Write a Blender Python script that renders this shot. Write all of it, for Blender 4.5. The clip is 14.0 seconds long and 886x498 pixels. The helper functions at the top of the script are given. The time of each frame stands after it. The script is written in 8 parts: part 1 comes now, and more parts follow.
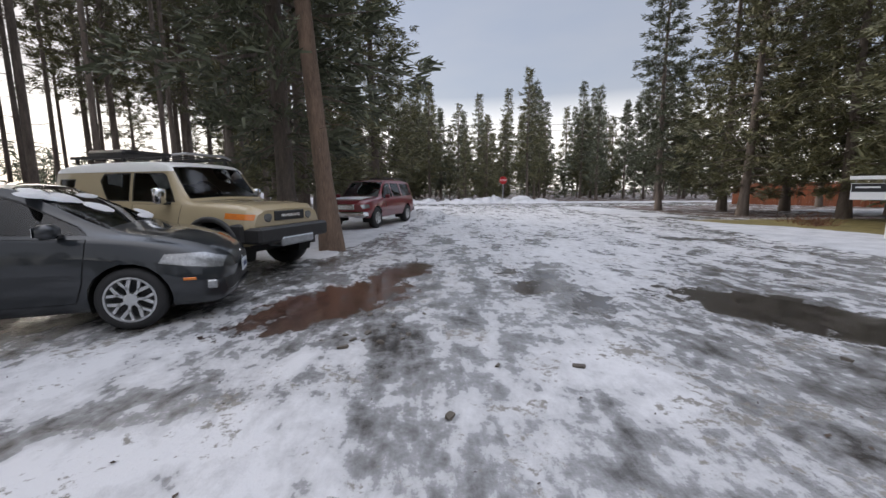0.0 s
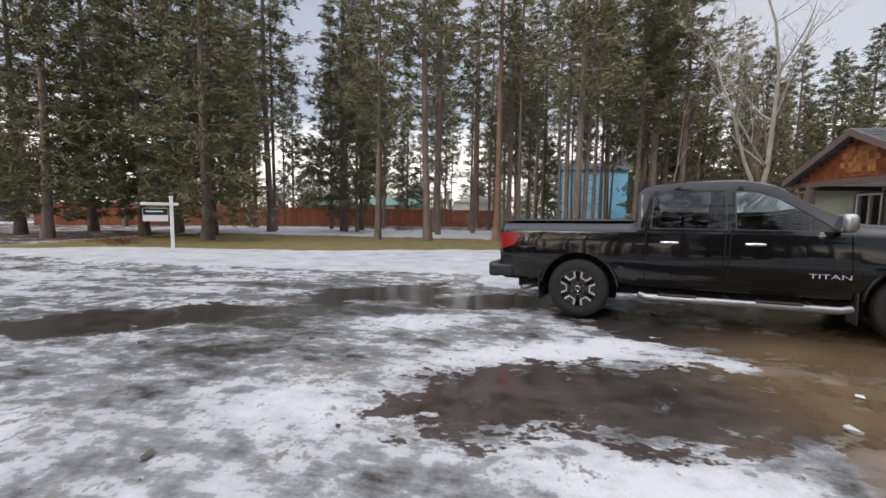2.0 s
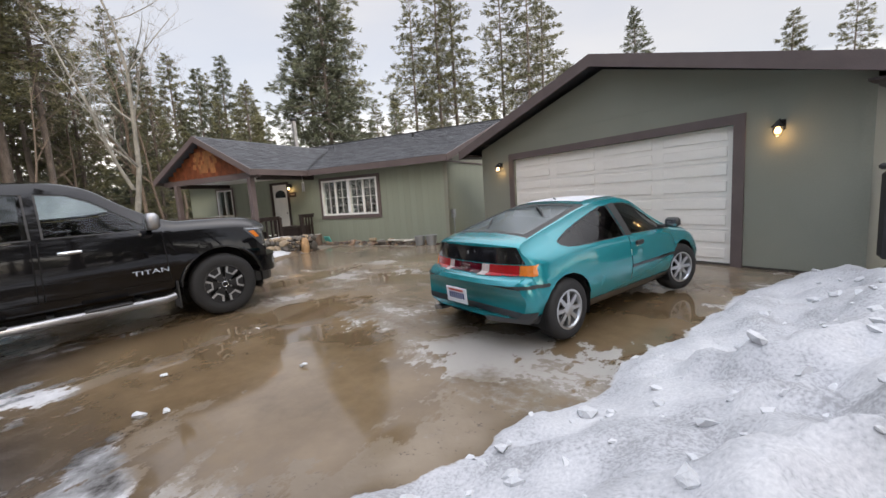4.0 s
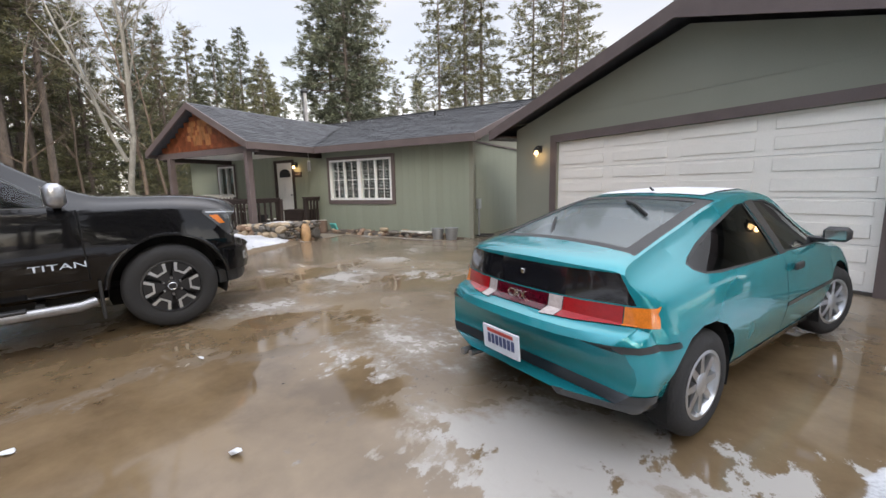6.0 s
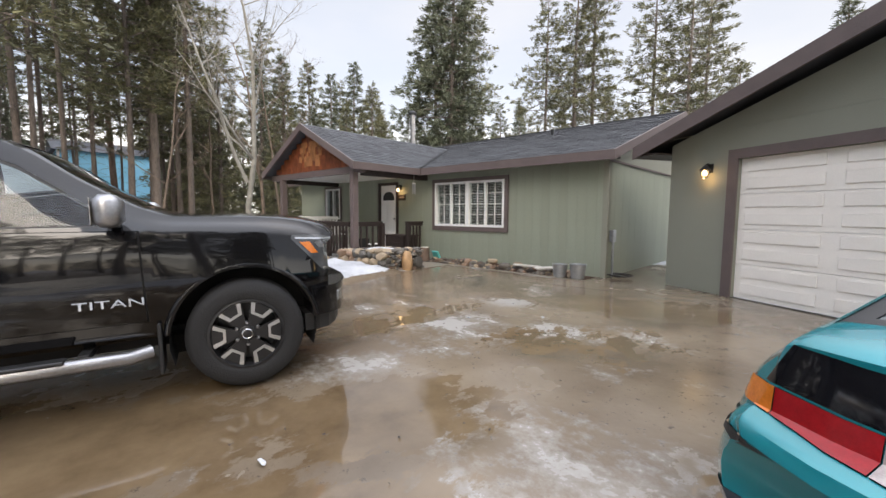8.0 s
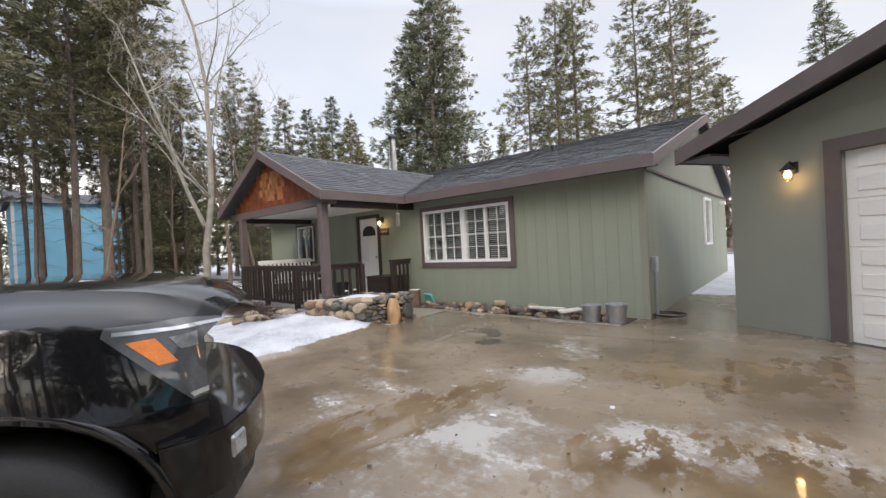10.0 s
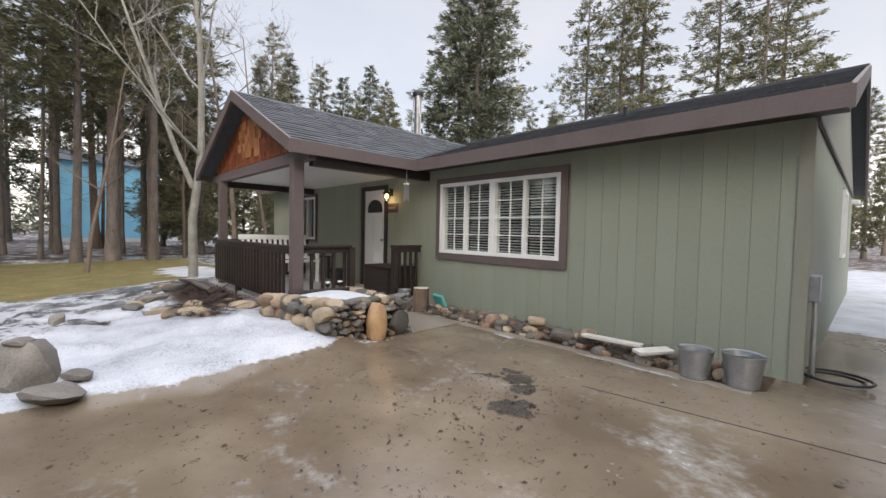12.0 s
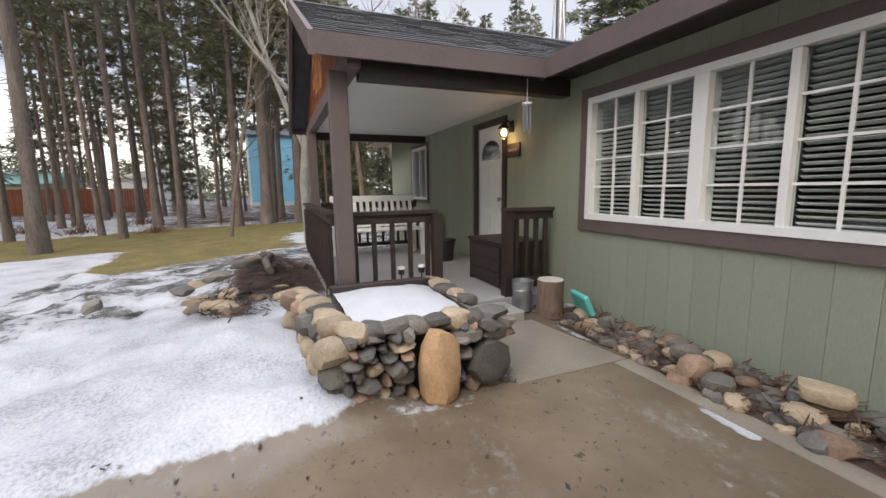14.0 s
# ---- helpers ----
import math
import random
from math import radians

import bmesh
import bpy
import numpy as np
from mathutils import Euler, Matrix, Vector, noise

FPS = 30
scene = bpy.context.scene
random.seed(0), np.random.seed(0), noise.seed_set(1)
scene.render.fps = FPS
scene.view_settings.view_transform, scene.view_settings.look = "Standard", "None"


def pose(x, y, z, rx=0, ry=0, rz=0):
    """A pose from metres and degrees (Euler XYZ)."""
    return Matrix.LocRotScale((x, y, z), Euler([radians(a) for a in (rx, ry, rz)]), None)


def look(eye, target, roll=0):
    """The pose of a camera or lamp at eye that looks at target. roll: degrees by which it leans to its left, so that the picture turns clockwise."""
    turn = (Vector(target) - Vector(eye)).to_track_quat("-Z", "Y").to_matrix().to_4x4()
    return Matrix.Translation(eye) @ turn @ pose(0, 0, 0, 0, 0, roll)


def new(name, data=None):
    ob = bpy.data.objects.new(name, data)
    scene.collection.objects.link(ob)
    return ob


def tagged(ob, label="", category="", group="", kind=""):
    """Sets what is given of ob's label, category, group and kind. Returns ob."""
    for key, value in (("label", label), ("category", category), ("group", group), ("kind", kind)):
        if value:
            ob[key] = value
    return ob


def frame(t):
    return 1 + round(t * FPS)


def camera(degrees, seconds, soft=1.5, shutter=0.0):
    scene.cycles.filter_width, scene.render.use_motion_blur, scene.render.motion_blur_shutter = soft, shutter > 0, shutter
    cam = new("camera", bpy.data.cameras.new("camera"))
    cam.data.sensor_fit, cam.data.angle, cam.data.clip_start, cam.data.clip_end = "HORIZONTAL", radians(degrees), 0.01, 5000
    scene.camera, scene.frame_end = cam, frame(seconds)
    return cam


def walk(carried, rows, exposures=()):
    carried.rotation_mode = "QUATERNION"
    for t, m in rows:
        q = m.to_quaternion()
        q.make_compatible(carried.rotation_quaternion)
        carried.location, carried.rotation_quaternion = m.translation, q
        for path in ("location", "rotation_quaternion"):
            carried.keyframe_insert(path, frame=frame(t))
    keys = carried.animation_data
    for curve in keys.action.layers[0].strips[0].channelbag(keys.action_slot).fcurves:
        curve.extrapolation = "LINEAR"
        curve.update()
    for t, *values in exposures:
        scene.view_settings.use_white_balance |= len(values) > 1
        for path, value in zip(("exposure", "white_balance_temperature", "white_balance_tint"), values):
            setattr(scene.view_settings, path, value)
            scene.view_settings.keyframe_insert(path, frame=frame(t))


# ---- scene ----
cam = camera(94.8, 14.0)
PATH = [
    (0, (0.244, -0.584, 1.174), (0.298, 1.394, 0.886), -0.3),
    (0.5, (0.208, -0.68, 1.205), (0.854, 1.195, 0.95), 0.3),
    (1, (0.019, -0.904, 1.224), (1.245, 0.661, 0.999), 0.8),
    (1.5, (-0.074, -1.203, 1.281), (1.64, -0.193, 1.084), 1.2),
    (2, (-0.304, -1.477, 1.286), (1.667, -1.192, 1.108), 0.9),
    (2.5, (-0.547, -1.604, 1.355), (1.389, -2.071, 1.171), -0.8),
    (3, (-0.755, -1.763, 1.328), (0.86, -2.927, 1.133), -2.0),
    (3.5, (-0.774, -2.09, 1.31), (0.314, -3.752, 1.076), -4.3),
    (3.7, (-0.75, -2.232, 1.318), (0.202, -3.975, 1.082), -4.4),
    (5.8, (0.129, -3.731, 1.258), (1.074, -5.462, 0.925), -1.0),
    (6, (0.212, -3.834, 1.256), (1.205, -5.544, 0.952), -1.1),
    (6.5, (0.483, -4.091, 1.259), (1.79, -5.587, 1.026), -1.5),
    (7, (0.805, -4.285, 1.229), (2.183, -5.73, 1.12), -0.8),
    (7.2, (0.926, -4.373, 1.224), (2.331, -5.791, 1.096), -0.6),
    (9.3, (2.265, -5.414, 1.267), (3.457, -7.003, 1.033), 0.5),
    (9.5, (2.385, -5.56, 1.267), (3.589, -7.153, 1.148), -0.5),
    (10, (2.774, -6.022, 1.284), (4.089, -7.529, 1.267), -3.0),
    (10.5, (3.092, -6.499, 1.257), (4.206, -8.159, 1.21), 0.1),
    (11, (3.421, -7.049, 1.262), (4.428, -8.775, 1.211), -0.7),
    (11.5, (3.769, -7.501, 1.261), (4.885, -9.155, 1.128), 0.6),
    (12, (4.13, -8.011, 1.251), (5.58, -9.387, 1.171), 1.2),
    (12.5, (4.563, -8.481, 1.238), (6.114, -9.729, 1.043), 0.7),
    (13, (5.011, -8.949, 1.241), (6.769, -9.872, 1.002), -0.8),
    (13.5, (5.468, -9.378, 1.237), (7.253, -10.22, 0.917), -1.5),
    (14, (5.941, -9.88, 1.231), (7.776, -10.621, 0.939), -0.8),
]
EXPOSURES = [(0.0, 0.84, 6900, 13), (0.5, 0.88, 7000, 13), (1.0, 0.92, 7050, 13), (1.5, 1.02, 7100, 13), (2.5, 1.16, 7200, 13), (3.5, 1.25, 7200, 13), (6.0, 1.55, 7050, 12), (9.3, 1.55, 7050, 12), (11.0, 1.40, 6950, 12), (14.0, 1.42, 7100, 13)]
walk(cam, [(t, look(eye, target, roll)) for t, eye, target, roll in PATH], EXPOSURES)

# ---- sky and light ----
world = bpy.data.worlds.new("world")
scene.world = world
world.use_nodes = True
wn, wl = world.node_tree.nodes, world.node_tree.links
wn.clear()
w_out = wn.new("ShaderNodeOutputWorld")
w_bg = wn.new("ShaderNodeBackground")
w_sky = wn.new("ShaderNodeTexSky")
w_sky.sky_type, w_sky.sun_disc = "NISHITA", False
w_sky.sun_elevation, w_sky.sun_rotation = radians(28), radians(311)
w_co = wn.new("ShaderNodeTexCoord")
w_map = wn.new("ShaderNodeMapping")
w_map.inputs["Scale"].default_value = (1.0, 1.0, 3.2)
w_noise = wn.new("ShaderNodeTexNoise")
w_noise.inputs["Scale"].default_value, w_noise.inputs["Detail"].default_value = 1.7, 5.0
w_sep = wn.new("ShaderNodeSeparateXYZ")
w_tone = wn.new("ShaderNodeMath")
w_tone.operation = "MULTIPLY_ADD"
w_tone.inputs[1].default_value = 0.70
w_cloud = wn.new("ShaderNodeValToRGB")
w_cloud.color_ramp.elements[0].position, w_cloud.color_ramp.elements[0].color = 0.15, (0.180, 0.208, 0.262, 1)
w_cloud.color_ramp.elements[1].position, w_cloud.color_ramp.elements[1].color = 0.62, (0.275, 0.277, 0.286, 1)
# the cloud deck is thinner and brighter to the south, heavier and bluer to the north
w_side = wn.new("ShaderNodeMapRange")
w_side.inputs["From Min"].default_value, w_side.inputs["From Max"].default_value = -0.5, 0.8
w_side.inputs["To Min"].default_value, w_side.inputs["To Max"].default_value = 0.12, -0.16
w_band = wn.new("ShaderNodeMapRange")
w_band.inputs["From Min"].default_value, w_band.inputs["From Max"].default_value = 0.12, 0.21
w_band.inputs["To Min"].default_value, w_band.inputs["To Max"].default_value = 0.85, 0.0
w_mix = wn.new("ShaderNodeMixRGB")
w_mix.inputs[2].default_value = (0.74, 0.735, 0.73, 1)
w_add = wn.new("ShaderNodeMixRGB")
w_add.blend_type = "ADD"
w_add.inputs[0].default_value = 0.02
wl.new(w_co.outputs["Generated"], w_map.inputs["Vector"])
wl.new(w_map.outputs["Vector"], w_noise.inputs["Vector"])
wl.new(w_co.outputs["Generated"], w_sep.inputs["Vector"])
wl.new(w_noise.outputs["Fac"], w_tone.inputs[0])
wl.new(w_sep.outputs["Y"], w_side.inputs["Value"])
wl.new(w_side.outputs["Result"], w_tone.inputs[2])
wl.new(w_tone.outputs["Value"], w_cloud.inputs["Fac"])
wl.new(w_sep.outputs["Z"], w_band.inputs["Value"])
wl.new(w_band.outputs["Result"], w_mix.inputs[0])
wl.new(w_cloud.outputs["Color"], w_mix.inputs[1])
wl.new(w_mix.outputs["Color"], w_add.inputs[1])
wl.new(w_sky.outputs["Color"], w_add.inputs[2])
# an overcast sky is brightest overhead
w_top = wn.new("ShaderNodeMapRange")
w_top.inputs["From Min"].default_value, w_top.inputs["From Max"].default_value = 0.50, 0.92
w_top.inputs["To Min"].default_value, w_top.inputs["To Max"].default_value = 1.0, 4.2
w_lift = wn.new("ShaderNodeVectorMath")
w_lift.operation = "SCALE"
wl.new(w_sep.outputs["Z"], w_top.inputs["Value"])
wl.new(w_top.outputs["Result"], w_lift.inputs["Scale"])
wl.new(w_add.outputs["Color"], w_lift.inputs[0])
wl.new(w_lift.outputs["Vector"], w_bg.inputs["Color"])
w_bg.inputs["Strength"].default_value = 1.0
wl.new(w_bg.outputs["Background"], w_out.inputs["Surface"])

sun = new("sun", bpy.data.lights.new("sun", "SUN"))
sun.data.energy, sun.data.angle, sun.data.color = 1.25, radians(40), (1.0, 0.94, 0.86)
sun.matrix_world = look((-30, 26, 21), (0, 0, 0))


# ---- materials ----
def material(name, color, rough=0.6, metal=0.0, var=0.25, scale=6.0, fine=60.0, bump=0.15, tint=None, island=0.0, coat=0.0, stretch=None, spec=0.5, bump_dist=0.01):
    """A procedural surface: a base colour broken by stains and grain at two scales, with fine relief."""
    m = bpy.data.materials.new(name)
    m.use_nodes = True
    n, l = m.node_tree.nodes, m.node_tree.links
    b = n["Principled BSDF"]
    b.inputs["Metallic"].default_value = metal
    b.inputs["Coat Weight"].default_value = coat
    b.inputs["Coat Roughness"].default_value = 0.04
    b.inputs["Specular IOR Level"].default_value = spec
    co = n.new("ShaderNodeTexCoord")
    mp = n.new("ShaderNodeMapping")
    if stretch:
        mp.inputs["Scale"].default_value = stretch
    l.new(co.outputs["Object"], mp.inputs["Vector"])
    n1, n2 = n.new("ShaderNodeTexNoise"), n.new("ShaderNodeTexNoise")
    for t, s, d in ((n1, scale, 4.0), (n2, fine, 3.0)):
        t.inputs["Scale"].default_value, t.inputs["Detail"].default_value = s, d
        l.new(mp.outputs["Vector"], t.inputs["Vector"])
    mix = n.new("ShaderNodeMath")
    mix.operation = "MULTIPLY_ADD"
    mix.inputs[1].default_value = 0.6
    half = n.new("ShaderNodeMath")
    half.operation = "MULTIPLY"
    half.inputs[1].default_value = 0.4
    l.new(n2.outputs["Fac"], half.inputs[0])
    l.new(n1.outputs["Fac"], mix.inputs[0])
    l.new(half.outputs["Value"], mix.inputs[2])
    ramp = n.new("ShaderNodeValToRGB")
    lo = [c * (1 - var) for c in color]
    hi = [min(1, c * (1 + var)) for c in (tint or color)]
    ramp.color_ramp.elements[0].position, ramp.color_ramp.elements[0].color = 0.32, (*lo, 1)
    ramp.color_ramp.elements[1].position, ramp.color_ramp.elements[1].color = 0.68, (*hi, 1)
    l.new(mix.outputs["Value"], ramp.inputs["Fac"])
    last = ramp.outputs["Color"]
    if island:
        info, geo = n.new("ShaderNodeObjectInfo"), n.new("ShaderNodeNewGeometry")
        add = n.new("ShaderNodeMath")
        l.new(info.outputs["Random"], add.inputs[0])
        l.new(geo.outputs["Random Per Island"], add.inputs[1])
        fr = n.new("ShaderNodeMath")
        fr.operation = "FRACT"
        l.new(add.outputs["Value"], fr.inputs[0])
        rg = n.new("ShaderNodeMapRange")
        rg.inputs["To Min"].default_value, rg.inputs["To Max"].default_value = 1 - island, 1 + island
        l.new(fr.outputs["Value"], rg.inputs["Value"])
        sc = n.new("ShaderNodeVectorMath")
        sc.operation = "SCALE"
        l.new(last, sc.inputs[0])
        l.new(rg.outputs["Result"], sc.inputs["Scale"])
        last = sc.outputs["Vector"]
    l.new(last, b.inputs["Base Color"])
    rr = n.new("ShaderNodeMapRange")
    rr.inputs["To Min"].default_value, rr.inputs["To Max"].default_value = max(0.02, rough * 0.8), min(1, rough * 1.2)
    l.new(n1.outputs["Fac"], rr.inputs["Value"])
    l.new(rr.outputs["Result"], b.inputs["Roughness"])
    if bump:
        bp = n.new("ShaderNodeBump")
        bp.inputs["Strength"].default_value, bp.inputs["Distance"].default_value = bump, bump_dist
        l.new(n2.outputs["Fac"], bp.inputs["Height"])
        l.new(bp.outputs["Normal"], b.inputs["Normal"])
    return m


def glass(name, color=(0.8, 0.85, 0.85), rough=0.0):
    m = bpy.data.materials.new(name)
    m.use_nodes = True
    b = m.node_tree.nodes["Principled BSDF"]
    b.inputs["Base Color"].default_value = (*color, 1)
    b.inputs["Transmission Weight"].default_value = 1.0
    b.inputs["Roughness"].default_value = rough
    b.inputs["IOR"].default_value = 1.45
    return m


def glow(name, color, strength):
    m = bpy.data.materials.new(name)
    m.use_nodes = True
    b = m.node_tree.nodes["Principled BSDF"]
    b.inputs["Base Color"].default_value = (*color, 1)
    b.inputs["Emission Color"].default_value = (*color, 1)
    b.inputs["Emission Strength"].default_value = strength
    return m


M_SIDING = material("green_siding", (0.262, 0.285, 0.222), 0.62, var=0.12, scale=1.3, fine=90, bump=0.2, island=0.035, stretch=(1, 1, 0.25))
M_SIDING_PLAIN = material("green_panel", (0.245, 0.247, 0.200), 0.65, var=0.1, scale=0.9, fine=70, bump=0.15)
M_TRIM = material("brown_trim", (0.125, 0.095, 0.090), 0.6, var=0.15, scale=4, fine=70, bump=0.2)
M_DARKWOOD = material("dark_stained_wood", (0.034, 0.023, 0.020), 0.55, var=0.3, scale=8, fine=60, bump=0.3, island=0.15)
M_WHITE = material("white_paint", (0.78, 0.78, 0.76), 0.45, var=0.04, scale=3, fine=50, bump=0.08)
M_SOFFIT = material("white_soffit", (0.74, 0.73, 0.70), 0.6, var=0.05, scale=2, fine=50, bump=0.08)
M_CEDAR = material("red_cedar", (0.215, 0.058, 0.020), 0.6, var=0.35, scale=3, fine=40, bump=0.35, island=0.28, stretch=(1, 1, 0.3))
M_CEDAR_LIGHT = material("weathered_cedar", (0.36, 0.15, 0.055), 0.65, var=0.3, scale=5, fine=40, bump=0.35, island=0.3, stretch=(1, 1, 0.3))
M_SHINGLE = material("grey_shingle", (0.060, 0.063, 0.070), 0.75, var=0.3, scale=8, fine=160, bump=0.6, island=0.32)
M_GALV = material("galvanised_steel", (0.42, 0.44, 0.46), 0.42, metal=0.85, var=0.2, scale=9, fine=60, bump=0.1)
M_STEEL = material("stove_pipe", (0.38, 0.38, 0.39), 0.35, metal=0.9, var=0.2, scale=6, fine=60, bump=0.05)
M_BLACK = material("black_paint", (0.012, 0.012, 0.013), 0.45, var=0.2, scale=6, fine=60, bump=0.1)
M_GLASS = glass("window_glass", (0.75, 0.82, 0.82))
# Near-black base colour puts the unlit rooms' shade into floor and inner wall.
M_ROOM_SHADE = material("room_shade", (0.02, 0.02, 0.022), 0.8, var=0.3, scale=3, fine=30, bump=0)
M_BLIND = material("white_blind", (0.84, 0.84, 0.82), 0.5, var=0.05, scale=3, fine=30, bump=0)
M_BULB = glow("warm_bulb", (1.0, 0.70, 0.36), 2.4)
M_FENCE = material("cedar_fence", (0.245, 0.075, 0.030), 0.65, var=0.28, scale=3, fine=30, bump=0.3, island=0.22, stretch=(1, 1, 0.3))
M_STONE = material("grey_field_stone", (0.165, 0.145, 0.122), 0.8, var=0.35, scale=7, fine=60, bump=0.5, island=0.35)
M_STONE_TAN = material("tan_field_stone", (0.36, 0.28, 0.19), 0.8, var=0.3, scale=6, fine=60, bump=0.5, island=0.25)
M_STONE_GOLD = material("golden_stone", (0.47, 0.29, 0.15), 0.75, var=0.28, scale=7, fine=50, bump=0.5)
M_MORTAR = material("dark_earth_core", (0.05, 0.043, 0.036), 0.95, var=0.4, scale=9, fine=60, bump=0.5)
M_SNOW = material("old_snow", (0.56, 0.57, 0.585), 0.55, var=0.08, scale=5, fine=45, bump=0.5, bump_dist=0.02)
M_BARK = material("pine_bark", (0.150, 0.122, 0.104), 0.9, var=0.45, scale=6, fine=35, bump=0.9, island=0.2, stretch=(1, 1, 0.25), bump_dist=0.03)
M_BARK_RED = material("ruddy_pine_bark", (0.165, 0.112, 0.082), 0.9, var=0.4, scale=6, fine=30, bump=0.9, stretch=(1, 1, 0.25), bump_dist=0.03)
M_ASPEN = material("pale_aspen_bark", (0.27, 0.255, 0.22), 0.8, var=0.3, scale=4, fine=30, bump=0.4)
M_NEEDLE = material("pine_needles", (0.118, 0.128, 0.070), 0.6, var=0.4, scale=0.7, fine=5, bump=0, island=0.45, tint=(0.135, 0.128, 0.062))
M_NEEDLE_DARK = material("dark_fir_needles", (0.098, 0.110, 0.068), 0.6, var=0.4, scale=0.7, fine=5, bump=0, island=0.45)
M_TWIG = material("dead_twigs", (0.16, 0.12, 0.09), 0.9, var=0.35, scale=2, fine=20, bump=0, island=0.3)
M_DRYBRUSH = material("rusty_brush", (0.13, 0.055, 0.030), 0.9, var=0.4, scale=4, fine=30, bump=0.2, island=0.4)


# ---- helpers of this scene ----
def thing(name, label, category, m=None, group="", kind=""):
    ob = tagged(new(name), label, category, group, kind)
    ob.empty_display_size = 0.2
    if m is not None:
        ob.matrix_world = m
    return ob


def solid(name, bm, mat, smooth=False, angle=35):
    me = bpy.data.meshes.new(name)
    bmesh.ops.recalc_face_normals(bm, faces=bm.faces)
    if smooth:
        lim = radians(angle)
        for f in bm.faces:
            f.smooth = True
        for e in bm.edges:
            if len(e.link_faces) == 2 and e.calc_face_angle(0) > lim:
                e.smooth = False
    bm.to_mesh(me)
    bm.free()
    for one in (mat if isinstance(mat, (list, tuple)) else [mat]):
        me.materials.append(one)
    return me


def part(name, bm, mat, parent=None, label="", smooth=False, angle=35, m=None):
    ob = new(name, bm if isinstance(bm, bpy.types.Mesh) else solid(name, bm, mat, smooth, angle))
    if parent is not None:
        ob.parent = parent
    if m is not None:
        ob.matrix_local = m
    if label:
        ob["label"] = label
    return ob


def box(bm, x0, y0, z0, x1, y1, z1, m=None, bevel=0.0):
    r = bmesh.ops.create_cube(bm, size=1.0)
    vs = r["verts"]
    for v in vs:
        v.co = Vector(((x0 + x1) / 2 + v.co.x * (x1 - x0), (y0 + y1) / 2 + v.co.y * (y1 - y0), (z0 + z1) / 2 + v.co.z * (z1 - z0)))
    if bevel:
        es = list({e for v in vs for e in v.link_edges})
        out = bmesh.ops.bevel(bm, geom=es, offset=bevel, segments=1, affect="EDGES")
        vs = list({v for f in out["faces"] for v in f.verts} | {v for v in vs if v.is_valid})
    if m is not None:
        bmesh.ops.transform(bm, matrix=m, verts=vs)
    return bm


def boxes(*args, bevel=0.0):
    bm = bmesh.new()
    for a in args:
        box(bm, *a, bevel=bevel)
    return bm


def tube(bm, pts, radii, seg=8, cap=True):
    """A tube through points, one radius each."""
    rings = []
    n = len(pts)
    for i, p in enumerate(pts):
        a, b = Vector(pts[max(0, i - 1)]), Vector(pts[min(n - 1, i + 1)])
        d = (b - a).normalized()
        u = d.orthogonal().normalized() if i == 0 else (u - d * u.dot(d)).normalized()
        w = d.cross(u)
        r = radii[i] if isinstance(radii, (list, tuple)) else radii
        rings.append([bm.verts.new(Vector(p) + (u * math.cos(k * math.tau / seg) + w * math.sin(k * math.tau / seg)) * r) for k in range(seg)])
    for a, b in zip(rings, rings[1:]):
        for k in range(seg):
            bm.faces.new((a[k], a[(k + 1) % seg], b[(k + 1) % seg], b[k]))
    if cap:
        bm.faces.new(rings[0][::-1])
        bm.faces.new(rings[-1])
    return bm


def prism(bm, poly, a, b, axis="y"):
    """A polygon, in the two other axes, drawn out from a to b along an axis."""
    def put(p, s):
        u, v = p
        return Vector({"x": (s, u, v), "y": (u, s, v), "z": (u, v, s)}[axis])
    lo = [bm.verts.new(put(p, a)) for p in poly]
    hi = [bm.verts.new(put(p, b)) for p in poly]
    bm.faces.new(lo)
    bm.faces.new(hi[::-1])
    for i in range(len(poly)):
        j = (i + 1) % len(poly)
        bm.faces.new((lo[i], lo[j], hi[j], hi[i]))
    return bm


def lathe(bm, profile, seg=24, m=None, cap=True):
    """A profile of (radius, height) turned round z."""
    rings = []
    for r, z in profile:
        rings.append([bm.verts.new((r * math.cos(k * math.tau / seg), r * math.sin(k * math.tau / seg), z)) for k in range(seg)])
    for a, b in zip(rings, rings[1:]):
        for k in range(seg):
            bm.faces.new((a[k], a[(k + 1) % seg], b[(k + 1) % seg], b[k]))
    if cap and profile[0][0] > 1e-4:
        bm.faces.new(rings[0][::-1])
    if cap and profile[-1][0] > 1e-4:
        bm.faces.new(rings[-1])
    if m is not None:
        bmesh.ops.transform(bm, matrix=m, verts=[v for r in rings for v in r])
    return bm


def rock_mesh(name, rng, mat, sx, sy, sz, n=13, smooth=False):
    bm = bmesh.new()
    for _ in range(n):
        v = Vector((rng.gauss(0, 1), rng.gauss(0, 1), rng.gauss(0, 1))).normalized()
        v = Vector([math.copysign(abs(c) ** 0.75, c) for c in v])
        bm.verts.new((v.x * sx / 2, v.y * sy / 2, v.z * sz / 2))
    out = bmesh.ops.convex_hull(bm, input=bm.verts)
    bmesh.ops.delete(bm, geom=[v for v in out["geom_interior"] if isinstance(v, bmesh.types.BMVert)], context="VERTS")
    return solid(name, bm, mat, smooth, 50)


